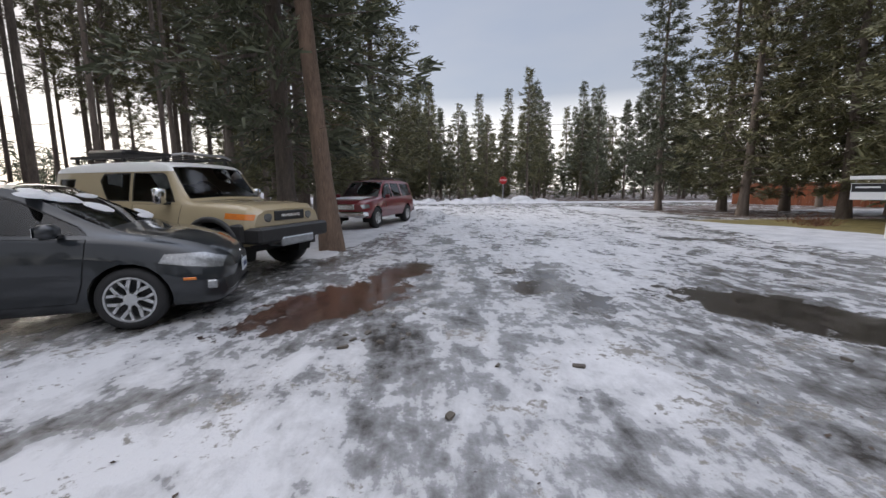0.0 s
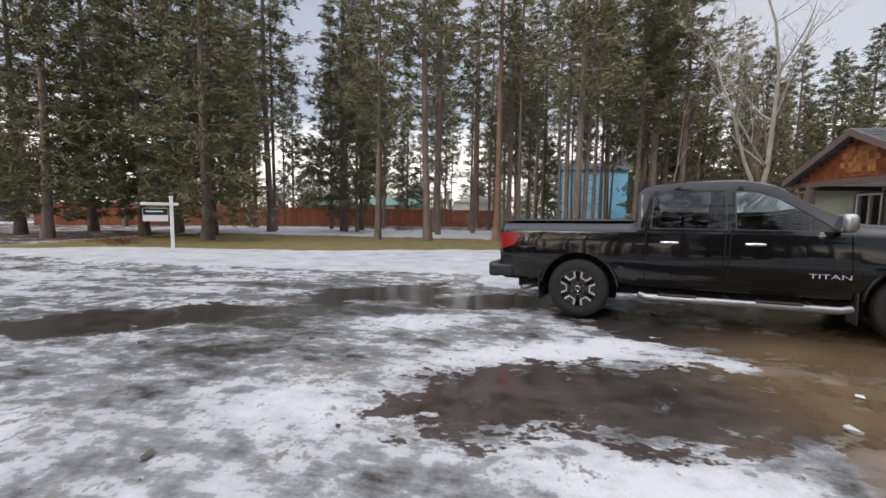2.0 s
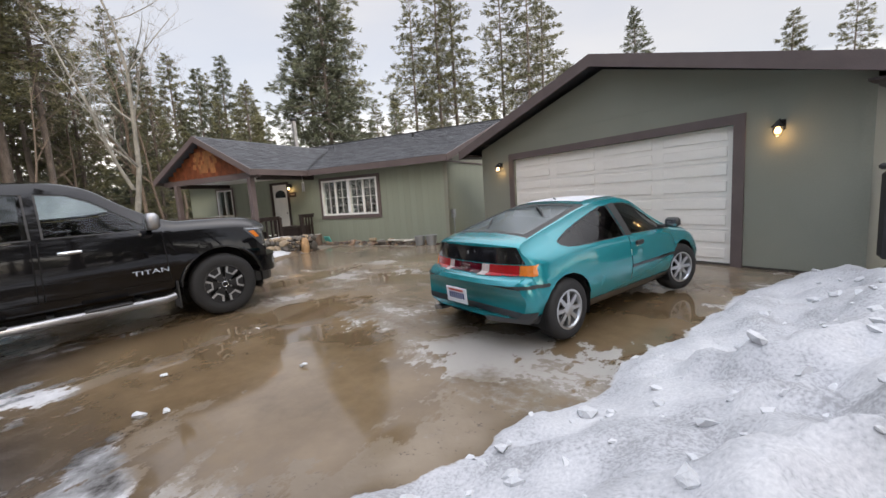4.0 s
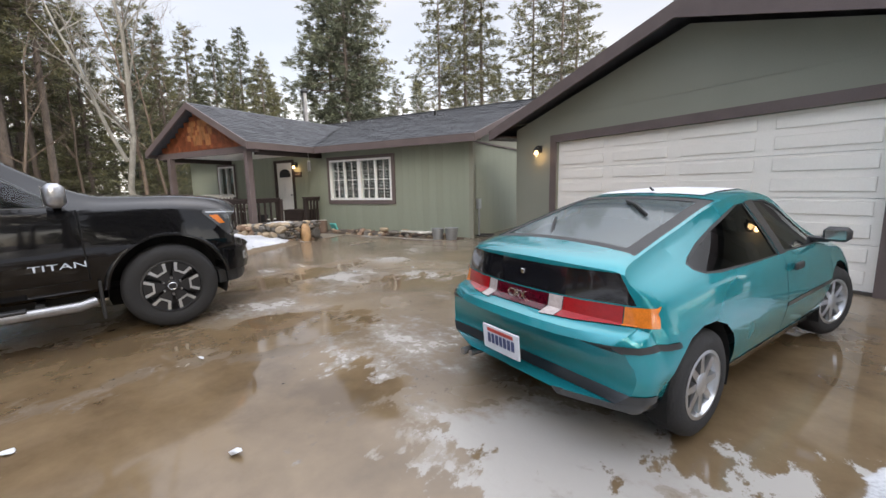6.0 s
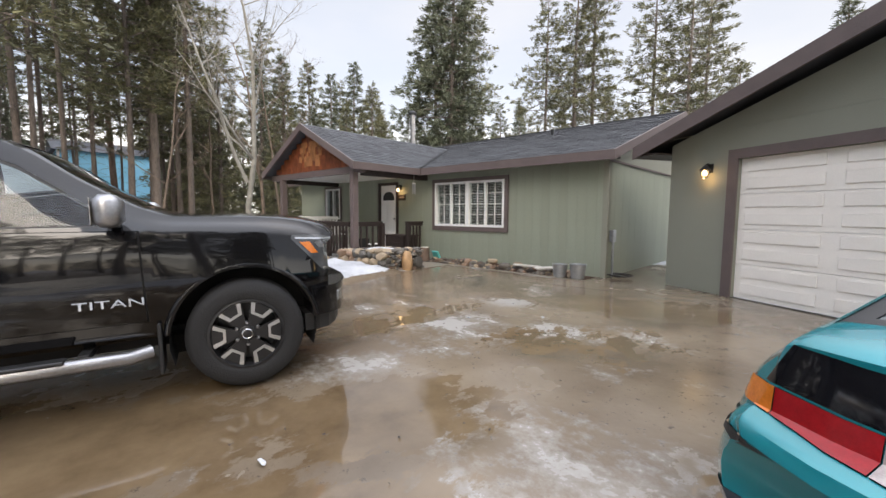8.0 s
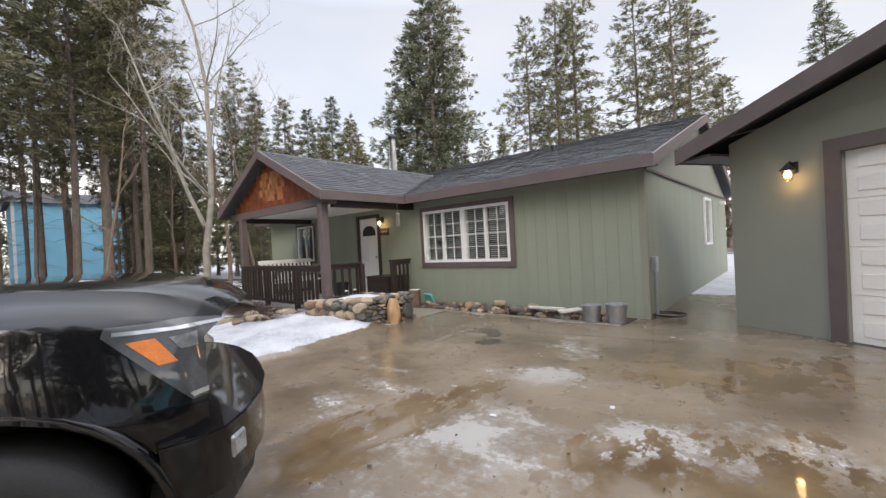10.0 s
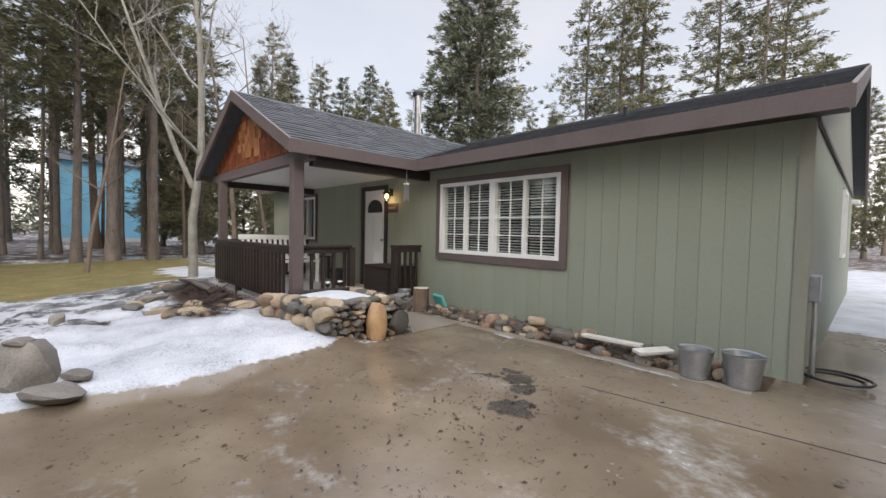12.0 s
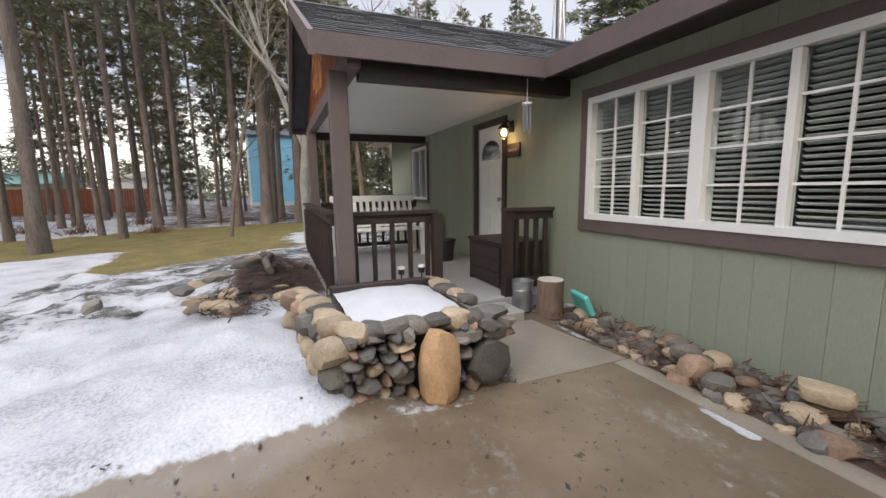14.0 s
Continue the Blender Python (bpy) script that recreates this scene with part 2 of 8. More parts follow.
def round_rock(name, rng, mat, sx, sy, sz, cuts=7, square=0.8):
    """A water-worn stone: a squarish ball with a few broken faces and rounded edges."""
    bm = bmesh.new()
    bmesh.ops.create_icosphere(bm, subdivisions=2, radius=1.0)
    planes = [(Vector((rng.gauss(0, 1), rng.gauss(0, 1), rng.gauss(0, 1))).normalized(), rng.uniform(0.62, 0.9)) for _ in range(cuts)]
    for v in bm.verts:
        c = Vector([math.copysign(abs(a) ** square, a) for a in v.co.normalized()])
        for n, d in planes:
            over = c.dot(n) - d
            if over > 0:
                c -= n * over * 0.9
        c *= rng.uniform(0.97, 1.03)
        v.co = Vector((c.x * sx / 2, c.y * sy / 2, c.z * sz / 2))
    return solid(name, bm, mat, True, 32)


def smoothstep(a, b, x):
    t = np.clip((x - a) / (b - a), 0, 1)
    return t * t * (3 - 2 * t)


def noise2(x, y, seed=0):
    """Smooth value noise of a plane, 0 to 1, vectorised."""
    xi, yi = np.floor(x).astype(np.int64), np.floor(y).astype(np.int64)
    fx, fy = x - xi, y - yi
    fx, fy = fx * fx * (3 - 2 * fx), fy * fy * (3 - 2 * fy)

    def h(a, b):
        k = (a * 374761393 + b * 668265263 + seed * 2147483647) & 0xFFFFFFFF
        k = ((k ^ (k >> 13)) * 1274126177) & 0xFFFFFFFF
        return ((k ^ (k >> 16)) & 0xFFFF) / 65535.0
    return (h(xi, yi) * (1 - fx) + h(xi + 1, yi) * fx) * (1 - fy) + (h(xi, yi + 1) * (1 - fx) + h(xi + 1, yi + 1) * fx) * fy


def fbm(x, y, seed=0, octaves=4):
    total, amp = 0.0, 0.5
    for o in range(octaves):
        total = total + amp * noise2(x * 2 ** o, y * 2 ** o, seed + o)
        amp *= 0.5
    return total / (1 - 0.5 ** octaves)


# ---- ground: one sheet out to the horizon ----
def drive_height(y):
    """The drive climbs gently to the house."""
    return -0.2 + 0.2 * smoothstep(-1.0, -12.5, y)


def seg_dist(x, y, ax, ay, bx, by):
    t = np.clip(((x - ax) * (bx - ax) + (y - ay) * (by - ay)) / ((bx - ax) ** 2 + (by - ay) ** 2), 0, 1)
    return np.hypot(x - ax - t * (bx - ax), y - ay - t * (by - ay))


def inside(x, y, poly, soft):
    """1 inside a convex polygon given anticlockwise, 0 outside, with a soft rim."""
    d = np.full(np.shape(x), 1e9)
    for (ax, ay), (bx, by) in zip(poly, poly[1:] + poly[:1]):
        n = math.hypot(bx - ax, by - ay)
        d = np.minimum(d, ((bx - ax) * (y - ay) - (by - ay) * (x - ax)) / n)
    return smoothstep(-soft, soft, d)


def mound_depth(x, y):
    """How far a place lies inside the ploughed heap beside the garage."""
    d = -((x + 0.20) * 0.884 + (y + 5.4) * -0.467)
    d = np.minimum(d, (-2.9 - y) * 0.8 + 0.55)
    d = np.minimum(d, x + 7.5)
    return np.minimum(d, y + 9.4 + 0.6 * (x + 2.4))


def ground_height(x, y):
    z = drive_height(y)
    big = fbm(x * 0.35, y * 0.35, 3)
    fine = fbm(x * 2.1, y * 2.1, 7)
    d = mound_depth(x, y) + (fbm(x * 1.3, y * 1.3, 11) - 0.5) * 0.7
    lump = np.abs(fbm(x * 1.9, y * 1.9, 13) - 0.5) * 2
    z = z + smoothstep(0, 2.4, d) * (0.74 + 0.35 * (fine - 0.5) + 0.45 * lump + 0.22 * (fbm(x * 6.5, y * 6.5, 23) - 0.5)) + smoothstep(0, 0.25, d) * (0.05 * fine + 0.22 * (fbm(x * 4.2, y * 4.2, 17) - 0.45))
    # snow bank and bed in front of the porch
    bank = inside(x, y, [(8.05, -10.45), (7.85, -8.9), (8.2, -7.4), (13.8, -6.8), (13.6, -9.6), (10.9, -10.3)][::-1], 0.25)
    z = z + bank * (0.06 + 0.14 * (fine - 0.3) + 0.10 * (fbm(x * 4.5, y * 4.5, 19) - 0.5)) + 0.16 * np.exp(-((x - 9.0) ** 2 + (y + 9.5) ** 2) / 0.8)
    # planted bed that rises to the porch
    z = z + 0.16 * np.exp(-((x - 11.9) ** 2 / 2.4 + (y + 9.75) ** 2 / 0.35))
    # fresh snow along the far side of the drive
    strip = strip_snow(x, y)
    z = z + strip * (0.05 + 0.05 * fine)
    # lumps of ploughed snow along the road and round the cars
    z = z + left_snow(x, y) * (0.04 + 0.10 * (fine - 0.4))
    heap = smoothstep(39.5, 41, y) * smoothstep(45.5, 44, y) * smoothstep(14.5, 12, x)
    z = z + heap * np.clip(fbm(x * 0.5, y * 0.5, 21) - 0.42, 0, 1) * 3.0
    z = z + 0.5 * np.exp(-((x - 0.0) ** 2 / 1.2 + (y - 18.2) ** 2 / 2.5)) * (0.6 + 0.8 * fine)
    # ruts and footprints in the ice
    ice = smoothstep(-5.5, -3.0, y) * (1 - strip)
    z = z + ice * ((fbm(x * 2.6, y * 0.8, 31) - 0.5) * 0.05 + (fine - 0.5) * 0.03)
    far = smoothstep(30, 80, np.hypot(x, y))
    z = z + far * (big - 0.5) * 0.3
    wet = smoothstep(0.3, 0.55, water_amount(x, y)) * (1 - smoothstep(0, 0.3, d))
    return z * (1 - wet) + (drive_height(y) - 0.012) * wet


def strip_snow(x, y):
    edge = 9.0 + 0.45 * (fbm(x * 0.6, y * 0.6, 41) - 0.5) + 0.012 * (y - 5) ** 2
    top = 12.9 + 0.3 * np.maximum(0, 8 - y) - 0.35 * np.maximum(0, y - 11) + 1.2 * (fbm(x * 0.4, y * 0.4, 43) - 0.5)
    a = smoothstep(-0.5, 0.5, x - edge) * smoothstep(0.4, -0.4, x - top) * smoothstep(20, 17, y) * smoothstep(-7.5, -6, y)
    b = smoothstep(21.5, 23.5, x + 1.5 * (fbm(x * 0.3, y * 0.3, 44) - 0.5)) * smoothstep(34, 31, x) * smoothstep(-9, -2, y) * smoothstep(27, 22, y)
    return np.maximum(a, b)


def left_snow(x, y):
    e = -1.75 + 0.09 * np.maximum(0, y - 9) * 1.6 + 0.5 * (fbm(x * 0.7, y * 0.7, 51) - 0.5)
    return smoothstep(0.35, -0.35, x - e) * smoothstep(6.9, 8.2, y) * smoothstep(-16, -10, x) * smoothstep(36, 30, y)


POOLS = [  # x, y, half length, half width, turn in degrees, depth of colour
    (-0.95, 4.45, 1.35, 0.62, 60, 1.0), (-0.25, 6.30, 1.15, 0.42, 75, 0.8),
    (4.45, 3.45, 1.75, 0.70, 125, 1.0), (5.20, 1.90, 1.3, 0.35, 125, 0.7), (6.90, 0.60, 1.7, 0.75, 120, 1.0), (6.60, -1.50, 1.5, 0.6, 105, 1.0),
    (3.05, -1.65, 1.05, 0.70, 120, 0.95), (3.10, -3.10, 1.4, 0.75, 105, 0.9), (2.80, -5.00, 1.3, 0.9, 60, 1.0), (1.65, -4.50, 1.0, 0.85, 70, 1.0),
    (4.90, -4.30, 2.4, 0.8, 62, 0.9), (1.80, 5.20, 0.9, 0.45, 60, 0.62), (2.25, 4.30, 0.8, 0.35, 70, 0.62), (1.50, 6.30, 0.7, 0.3, 80, 0.58),
    (-0.60, -7.30, 1.5, 0.75, 62, 0.95), (0.90, -7.40, 1.0, 0.6, 60, 0.8), (3.20, -8.60, 1.2, 0.55, 40, 0.62), (3.00, -10.60, 1.6, 0.7, 20, 0.66), (5.30, -7.90, 1.5, 0.5, 80, 0.6), (3.60, -6.40, 1.0, 0.6, 50, 0.85)]
# bare dark patches (positive) and crusted white ones (negative)
THAW = [(1.75, -2.35, 1.1, 0.3, 140, -0.6), (3.0, 0.4, 1.2, 0.4, 125, 0.5), (1.3, -5.3, 1.1, 0.6, 60, -1.5), (0.3, -6.0, 1.0, 0.6, 60, -1.6), (-0.9, -6.5, 1.1, 0.5, 62, -2.0), (-1.7, -7.9, 1.2, 0.5, 62, -1.8), (4.5, -8.9, 1.7, 0.35, 96, -1.0), (4.75, -8.1, 0.9, 0.3, 60, -0.9), (2.3, -6.5, 1.0, 0.4, 60, -1.0), (-1.5, 0.9, 1.5, 0.5, 30, -0.7), (-2.3, 2.7, 1.6, 0.4, 25, -0.7), (3.2, 1.0, 1.3, 0.5, 125, 0.5), (4.30, 13.70, 8, 5, 90, -0.55), (4.30, 24.70, 8, 7, 90, -0.5), (7.80, 9.90, 1.0, 0.3, 150, 1.0), (5.30, 0.90, 1.6, 0.6, 125, 0.8), (3.90, 1.40, 1.2, 0.5, 125, 0.5), (-0.05, 2.90, 0.45, 0.2, 75, 0.4),
        (-2.30, 2.10, 1.5, 0.25, 20, -0.9), (-1.90, 1.20, 1.6, 0.25, 24, -0.9), (-0.70, 2.60, 0.5, 0.25, 30, -0.8), (0.90, 2.30, 0.35, 1.0, 0, -0.7), (1.80, 2.30, 0.5, 0.9, 20, -0.6), (2.50, 0.20, 1.0, 0.6, 60, -0.7), (0.90, -0.10, 0.7, 0.5, 30, -0.6), (-0.90, 0.70, 1.2, 0.3, 30, -0.8), (3.30, 7.20, 2.5, 1.2, 80, -0.35), (5.10, -0.30, 0.9, 0.3, 110, -0.8), (4.20, -2.20, 1.6, 0.25, 115, -1.2), (1.30, -1.90, 0.6, 1.6, 30, -0.6),
        (-0.60, -6.40, 1.4, 0.5, 62, -1.0), (1.00, -5.50, 0.9, 0.4, 60, -0.8), (-1.70, -7.70, 1.0, 0.5, 62, -0.9), (4.10, -7.70, 1.9, 0.32, 68, -1.1), (5.00, -9.40, 1.3, 0.4, 60, -0.7), (3.20, -9.00, 0.8, 0.35, 20, -0.6), (2.10, -6.60, 0.9, 0.4, 50, -0.7), (1.50, -3.90, 1.0, 0.35, 60, -0.9)]


def water_amount(x, y):
    w = np.zeros(np.shape(x))
    for px, py, a, b, turn, deep in POOLS:
        c, s = math.cos(radians(turn)), math.sin(radians(turn))
        u, v = ((x - px) * c + (y - py) * s) / a, (-(x - px) * s + (y - py) * c) / b
        w = np.maximum(w, deep * smoothstep(1.75, 0.25, np.hypot(u, v)))
    return w


def thaw_amount(x, y):
    w = np.zeros(np.shape(x))
    for px, py, a, b, turn, k in THAW:
        c, s = math.cos(radians(turn)), math.sin(radians(turn))
        u, v = ((x - px) * c + (y - py) * s) / a, (-(x - px) * s + (y - py) * c) / b
        w = w + k * smoothstep(1.7, 0.3, np.hypot(u, v))
    return w


def concrete_amount(x, y):
    slab = smoothstep(-3.1, -4.3, y + 0.28 * (x - 3)) * smoothstep(8.6, 8.2, x) * smoothstep(-4.5, -4.0, x)
    walk_way = inside(x, y, [(8.0, -12.05), (8.0, -11.2), (10.2, -10.9), (10.2, -12.3)][::-1], 0.05)
    alley = smoothstep(4.7, 4.6, x) * smoothstep(-12, -12.2, y) * smoothstep(-22, -19, y)
    return np.maximum(np.maximum(slab, walk_way), alley)


def grass_amount(x, y):
    top = 12.9 + 0.3 * np.maximum(0, 8 - y) - 0.35 * np.maximum(0, y - 11)
    a = smoothstep(-0.5, 0.5, x - top) * smoothstep(24, 21, x) * smoothstep(-2, 0, y) * smoothstep(19, 15, y)
    lawn = smoothstep(-0.5, 0.7, x - 13.15 + 0.62 * (y + 6.2) + 0.8 * (fbm(x * 0.8, y * 0.8, 61) - 0.5)) * smoothstep(25, 22, x) * smoothstep(-12.5, -11, y) * smoothstep(0.5, -2, y)
    return np.maximum(a, lawn)


def axis(*spans):
    out = []
    for a, b, step in spans:
        out += list(np.arange(a, b - 1e-6, step))
    return np.array(out + [spans[-1][1]])


gx = axis((-900, -100, 80), (-100, -30, 7), (-30, -6, 0.8), (-6, 14, 0.085), (14, 30, 0.4), (30, 100, 5), (100, 900, 80))
gy = axis((-900, -100, 80), (-100, -26, 6), (-26, -13, 0.7), (-13, 10, 0.085), (10, 30, 0.3), (30, 48, 0.5), (48, 110, 5), (110, 900, 80))
GX, GY = np.meshgrid(gx, gy)
GZ = ground_height(GX, GY)
nx, ny = len(gx), len(gy)
verts = np.stack([GX, GY, GZ], -1).reshape(-1, 3)
idx = np.arange(nx * ny).reshape(ny, nx)
quads = np.stack([idx[:-1, :-1], idx[:-1, 1:], idx[1:, 1:], idx[1:, :-1]], -1).reshape(-1, 4)
ground_mesh = bpy.data.meshes.new("ground")
ground_mesh.vertices.add(len(verts))
ground_mesh.vertices.foreach_set("co", verts.ravel())
ground_mesh.loops.add(quads.size)
ground_mesh.loops.foreach_set("vertex_index", quads.ravel())
ground_mesh.polygons.add(len(quads))
ground_mesh.polygons.foreach_set("loop_start", np.arange(0, quads.size, 4))
ground_mesh.polygons.foreach_set("use_smooth", np.ones(len(quads), dtype=bool))
ground_mesh.update(calc_edges=True)

forest = np.maximum(smoothstep(-3.5, -6, GX) * smoothstep(2, 5, GY), smoothstep(44, 50, GY))
forest = np.maximum(forest, smoothstep(24, 27, GX))
forest = np.maximum(forest, smoothstep(-24, -28, GY))
forest = np.maximum(forest, smoothstep(13, 15, GX) * smoothstep(17, 19, GY) * smoothstep(34, 30, GY))
bed = np.exp(-((GX - 11.9) ** 2 / 2.6 + (GY + 9.9) ** 2 / 0.40)) * 1.25
rock_bed = smoothstep(-12.12, -12.2, GY) * smoothstep(4.6, 4.75, GX) * smoothstep(9.4, 9.1, GX) * smoothstep(-13.2, -13, GY)
snow = np.maximum(strip_snow(GX, GY), left_snow(GX, GY))
snow = np.maximum(snow, smoothstep(-0.1, 0.25, mound_depth(GX, GY) + (fbm(GX * 1.3, GY * 1.3, 11) - 0.5) * 0.7))
porch_bank = inside(GX, GY, [(8.05, -10.45), (7.85, -8.9), (8.2, -7.4), (13.8, -6.8), (13.6, -9.6), (10.9, -10.3)][::-1], 0.25)
snow = np.maximum(snow, porch_bank * (1 - np.clip(bed * 1.2, 0, 1)) * (0.50 + 0.50 * smoothstep(11.3, 9.2, GX + 0.8 * (GY + 8.5))))
snow = np.maximum(snow, 0.9 * np.exp(-((GX - 12.6) ** 2 / 0.5 + (GY + 9.35) ** 2 / 0.06)))
snow = np.maximum(snow, smoothstep(7.4, 8.4, GX) * smoothstep(12.5, 11, GX) * smoothstep(-7.6, -6, GY) * smoothstep(-0.5, -1.5, GY))
snow = np.maximum(snow, smoothstep(38.5, 40.5, GY) * smoothstep(46, 44, GY) * 0.75)
snow = np.maximum(snow, smoothstep(-15.2, -16.2, GY) * smoothstep(-36, -32, GY) * 0.85)
snow = np.maximum(snow, smoothstep(9, 11, GX) * smoothstep(14.5, 12, GX) * smoothstep(17, 20, GY) * smoothstep(34, 30, GY) * 0.7)
snow = np.maximum(snow, forest * 0.46)
snow = np.maximum(snow, 0.95 * smoothstep(0.44, 0.60, fbm(GX * 1.8, GY * 1.8, 71)) * np.exp(-((GY + 12.04 + 0.16 * (fbm(GX * 1.7, GY * 0.2, 73) - 0.5)) ** 2) / 0.005) * smoothstep(4.9, 5.3, GX) * smoothstep(8.1, 7.7, GX))
snow = np.maximum(snow, 0.9 * np.exp(-((GX - 7.98) ** 2) / 0.003) * smoothstep(-11.1, -10.9, GY) * smoothstep(-10.2, -10.4, GY))
snow = np.maximum(snow, 0.9 * np.exp(-((GX - 17.5) ** 2 / 5 + (GY + 10.9) ** 2 / 1.2)))
stain = np.zeros(GX.shape)
for sx, sy, sr in ((6.20, -10.90, 0.17), (6.05, -10.76, 0.14), (5.90, -10.44, 0.18), (5.98, -10.36, 0.13), (6.35, -11.02, 0.10), (6.45, -10.80, 0.07)):
    stain = np.maximum(stain, np.exp(-((GX - sx) ** 2 + (GY - sy) ** 2) / sr ** 2))
for attr, values in (("snow", snow), ("stain", stain), ("thaw", thaw_amount(GX, GY)), ("water", water_amount(GX, GY)), ("concrete", concrete_amount(GX, GY)), ("grass", grass_amount(GX, GY)),
                     ("mud", smoothstep(-2.5, -4.3, GY + 0.28 * (GX - 3) + 1.2 * (fbm(GX, GY, 77) - 0.5))), ("silt", np.exp(-((GX + 1.0) ** 2 / 3.5 + (GY - 5.2) ** 2 / 5.0)) + 0.18 * np.exp(-((GX - 2.4) ** 2 + (GY + 1.0) ** 2) / 4.0)), ("litter", np.clip(np.maximum(np.maximum(forest, bed), rock_bed), 0, 1))):
    a = ground_mesh.attributes.new(attr, "FLOAT", "POINT")
    a.data.foreach_set("value", np.asarray(values, dtype=np.float32).ravel())


def ground_material():
    m = bpy.data.materials.new("thawing_ground")
    m.use_nodes = True
    n, l = m.node_tree.nodes, m.node_tree.links
    b = n["Principled BSDF"]
    co = n.new("ShaderNodeTexCoord")

    def math_(op, a, c=0.0, d=0.0):
        k = n.new("ShaderNodeMath")
        k.operation = op
        for i, v in enumerate((a, c, d)):
            if isinstance(v, (int, float)):
                k.inputs[i].default_value = v
            else:
                l.new(v, k.inputs[i])
        return k.outputs[0]

    def grain(scale, detail=5.0, stretch=None, rough=0.55, turn=0.0):
        t = n.new("ShaderNodeTexNoise")
        t.inputs["Scale"].default_value, t.inputs["Detail"].default_value, t.inputs["Roughness"].default_value = scale, detail, rough
        mp = n.new("ShaderNodeMapping")
        mp.inputs["Scale"].default_value = stretch or (1, 1, 1)
        mp.inputs["Rotation"].default_value = (0, 0, radians(turn))
        l.new(co.outputs["Object"], mp.inputs["Vector"])
        l.new(mp.outputs["Vector"], t.inputs["Vector"])
        return t.outputs["Fac"]

    def ramp(fac, *stops):
        r = n.new("ShaderNodeValToRGB")
        els = r.color_ramp.elements
        while len(els) < len(stops):
            els.new(0.5)
        for e, (p, c) in zip(els, stops):
            e.position, e.color = p, ((*c, 1) if isinstance(c, tuple) else (c, c, c, 1))
        l.new(fac, r.inputs["Fac"])
        return r.outputs["Color"]

    def attr(name):
        a = n.new("ShaderNodeAttribute")
        a.attribute_name = name
        return a.outputs["Fac"]

    def edge(value, noise_, amount, lo, hi):
        v = math_("MULTIPLY_ADD", math_("SUBTRACT", noise_, 0.5), amount, value)
        r = n.new("ShaderNodeMapRange")
        r.interpolation_type = "SMOOTHSTEP"
        r.inputs["From Min"].default_value, r.inputs["From Max"].default_value = lo, hi
        l.new(v, r.inputs["Value"])
        return r.outputs["Result"]

    def mix(fac, a, c):
        k = n.new("ShaderNodeMixRGB")
        l.new(fac, k.inputs[0])
        for i, v in ((1, a), (2, c)):
            if isinstance(v, tuple):
                k.inputs[i].default_value = (*v, 1)
            elif isinstance(v, (int, float)):
                k.inputs[i].default_value = (v, v, v, 1)
            else:
                l.new(v, k.inputs[i])
        return k.outputs[0]

    streak = grain(0.85, 7, (1.6, 0.60, 1), 0.60, 8)
    blotch = grain(1.7, 8, None, 0.62)
    fine = grain(14, 6, None, 0.65)
    speck = grain(55, 3)
    mid = grain(4.6, 7, (1.25, 0.75, 1), 0.62, 10)
    tread = grain(1.1, 8, (2.6, 0.35, 1), 0.66, -62)
    patch = math_("MULTIPLY_ADD", streak, 0.26, math_("MULTIPLY_ADD", blotch, 0.26, math_("MULTIPLY_ADD", tread, 0.16, math_("MULTIPLY", mid, 0.32))))
    patch = math_("MULTIPLY_ADD", math_("SUBTRACT", fine, 0.5), 0.10, patch)
    patch = math_("MULTIPLY_ADD", attr("thaw"), -0.085, patch)
    # packed ice over asphalt: dark wet, grey glaze, crusted white
    ice = ramp(patch, (0.415, (0.040, 0.036, 0.033)), (0.450, (0.115, 0.112, 0.109)), (0.490, (0.22, 0.22, 0.223)), (0.520, (0.32, 0.32, 0.327)), (0.536, (0.44, 0.44, 0.45)), (0.60, (0.57, 0.57, 0.58)))
    ice = mix(edge(blotch, fine, 0.9, 0.60, 0.70), ice, (0.20, 0.185, 0.165))
    ice_rough = ramp(patch, (0.42, 0.10), (0.515, 0.20), (0.54, 0.55))
    slab = ramp(grain(0.9, 6), (0.35, (0.118, 0.087, 0.058)), (0.65, (0.215, 0.168, 0.118)))
    slab = mix(edge(fine, speck, 0.5, 0.60, 0.72), slab, (0.075, 0.058, 0.044))
    thin_ice = edge(math_("MULTIPLY_ADD", grain(1.0, 8, (1, 1.5, 1), 0.66, 30), 1.0, math_("MULTIPLY", attr("thaw"), -0.11)), fine, 0.34, 0.56, 0.80)
    slab = mix(thin_ice, slab, (0.325, 0.305, 0.280))
    oil = edge(attr("stain"), math_("MULTIPLY_ADD", blotch, 0.5, math_("MULTIPLY", fine, 0.5)), 2.4, 0.45, 0.6)
    slab = mix(oil, slab, (0.055, 0.045, 0.038))
    slab_rough = mix(thin_ice, ramp(grain(0.7, 5), (0.42, 0.06), (0.66, 0.32)), 0.34)
    con = edge(attr("concrete"), blotch, 0.9, 0.4, 0.6)
    color, rough = mix(con, ice, slab), mix(con, ice_rough, slab_rough)
    lit = edge(attr("litter"), blotch, 0.5, 0.4, 0.6)
    color = mix(lit, color, ramp(fine, (0.3, (0.028, 0.017, 0.012)), (0.7, (0.105, 0.062, 0.042))))
    gr = edge(attr("grass"), blotch, 0.9, 0.38, 0.6)
    color = mix(gr, color, ramp(math_("MULTIPLY_ADD", fine, 0.55, math_("MULTIPLY", blotch, 0.45)), (0.36, (0.075, 0.060, 0.022)), (0.52, (0.16, 0.128, 0.040)), (0.66, (0.235, 0.185, 0.075))))
    rough = mix(math_("MAXIMUM", lit, gr), rough, 0.9)
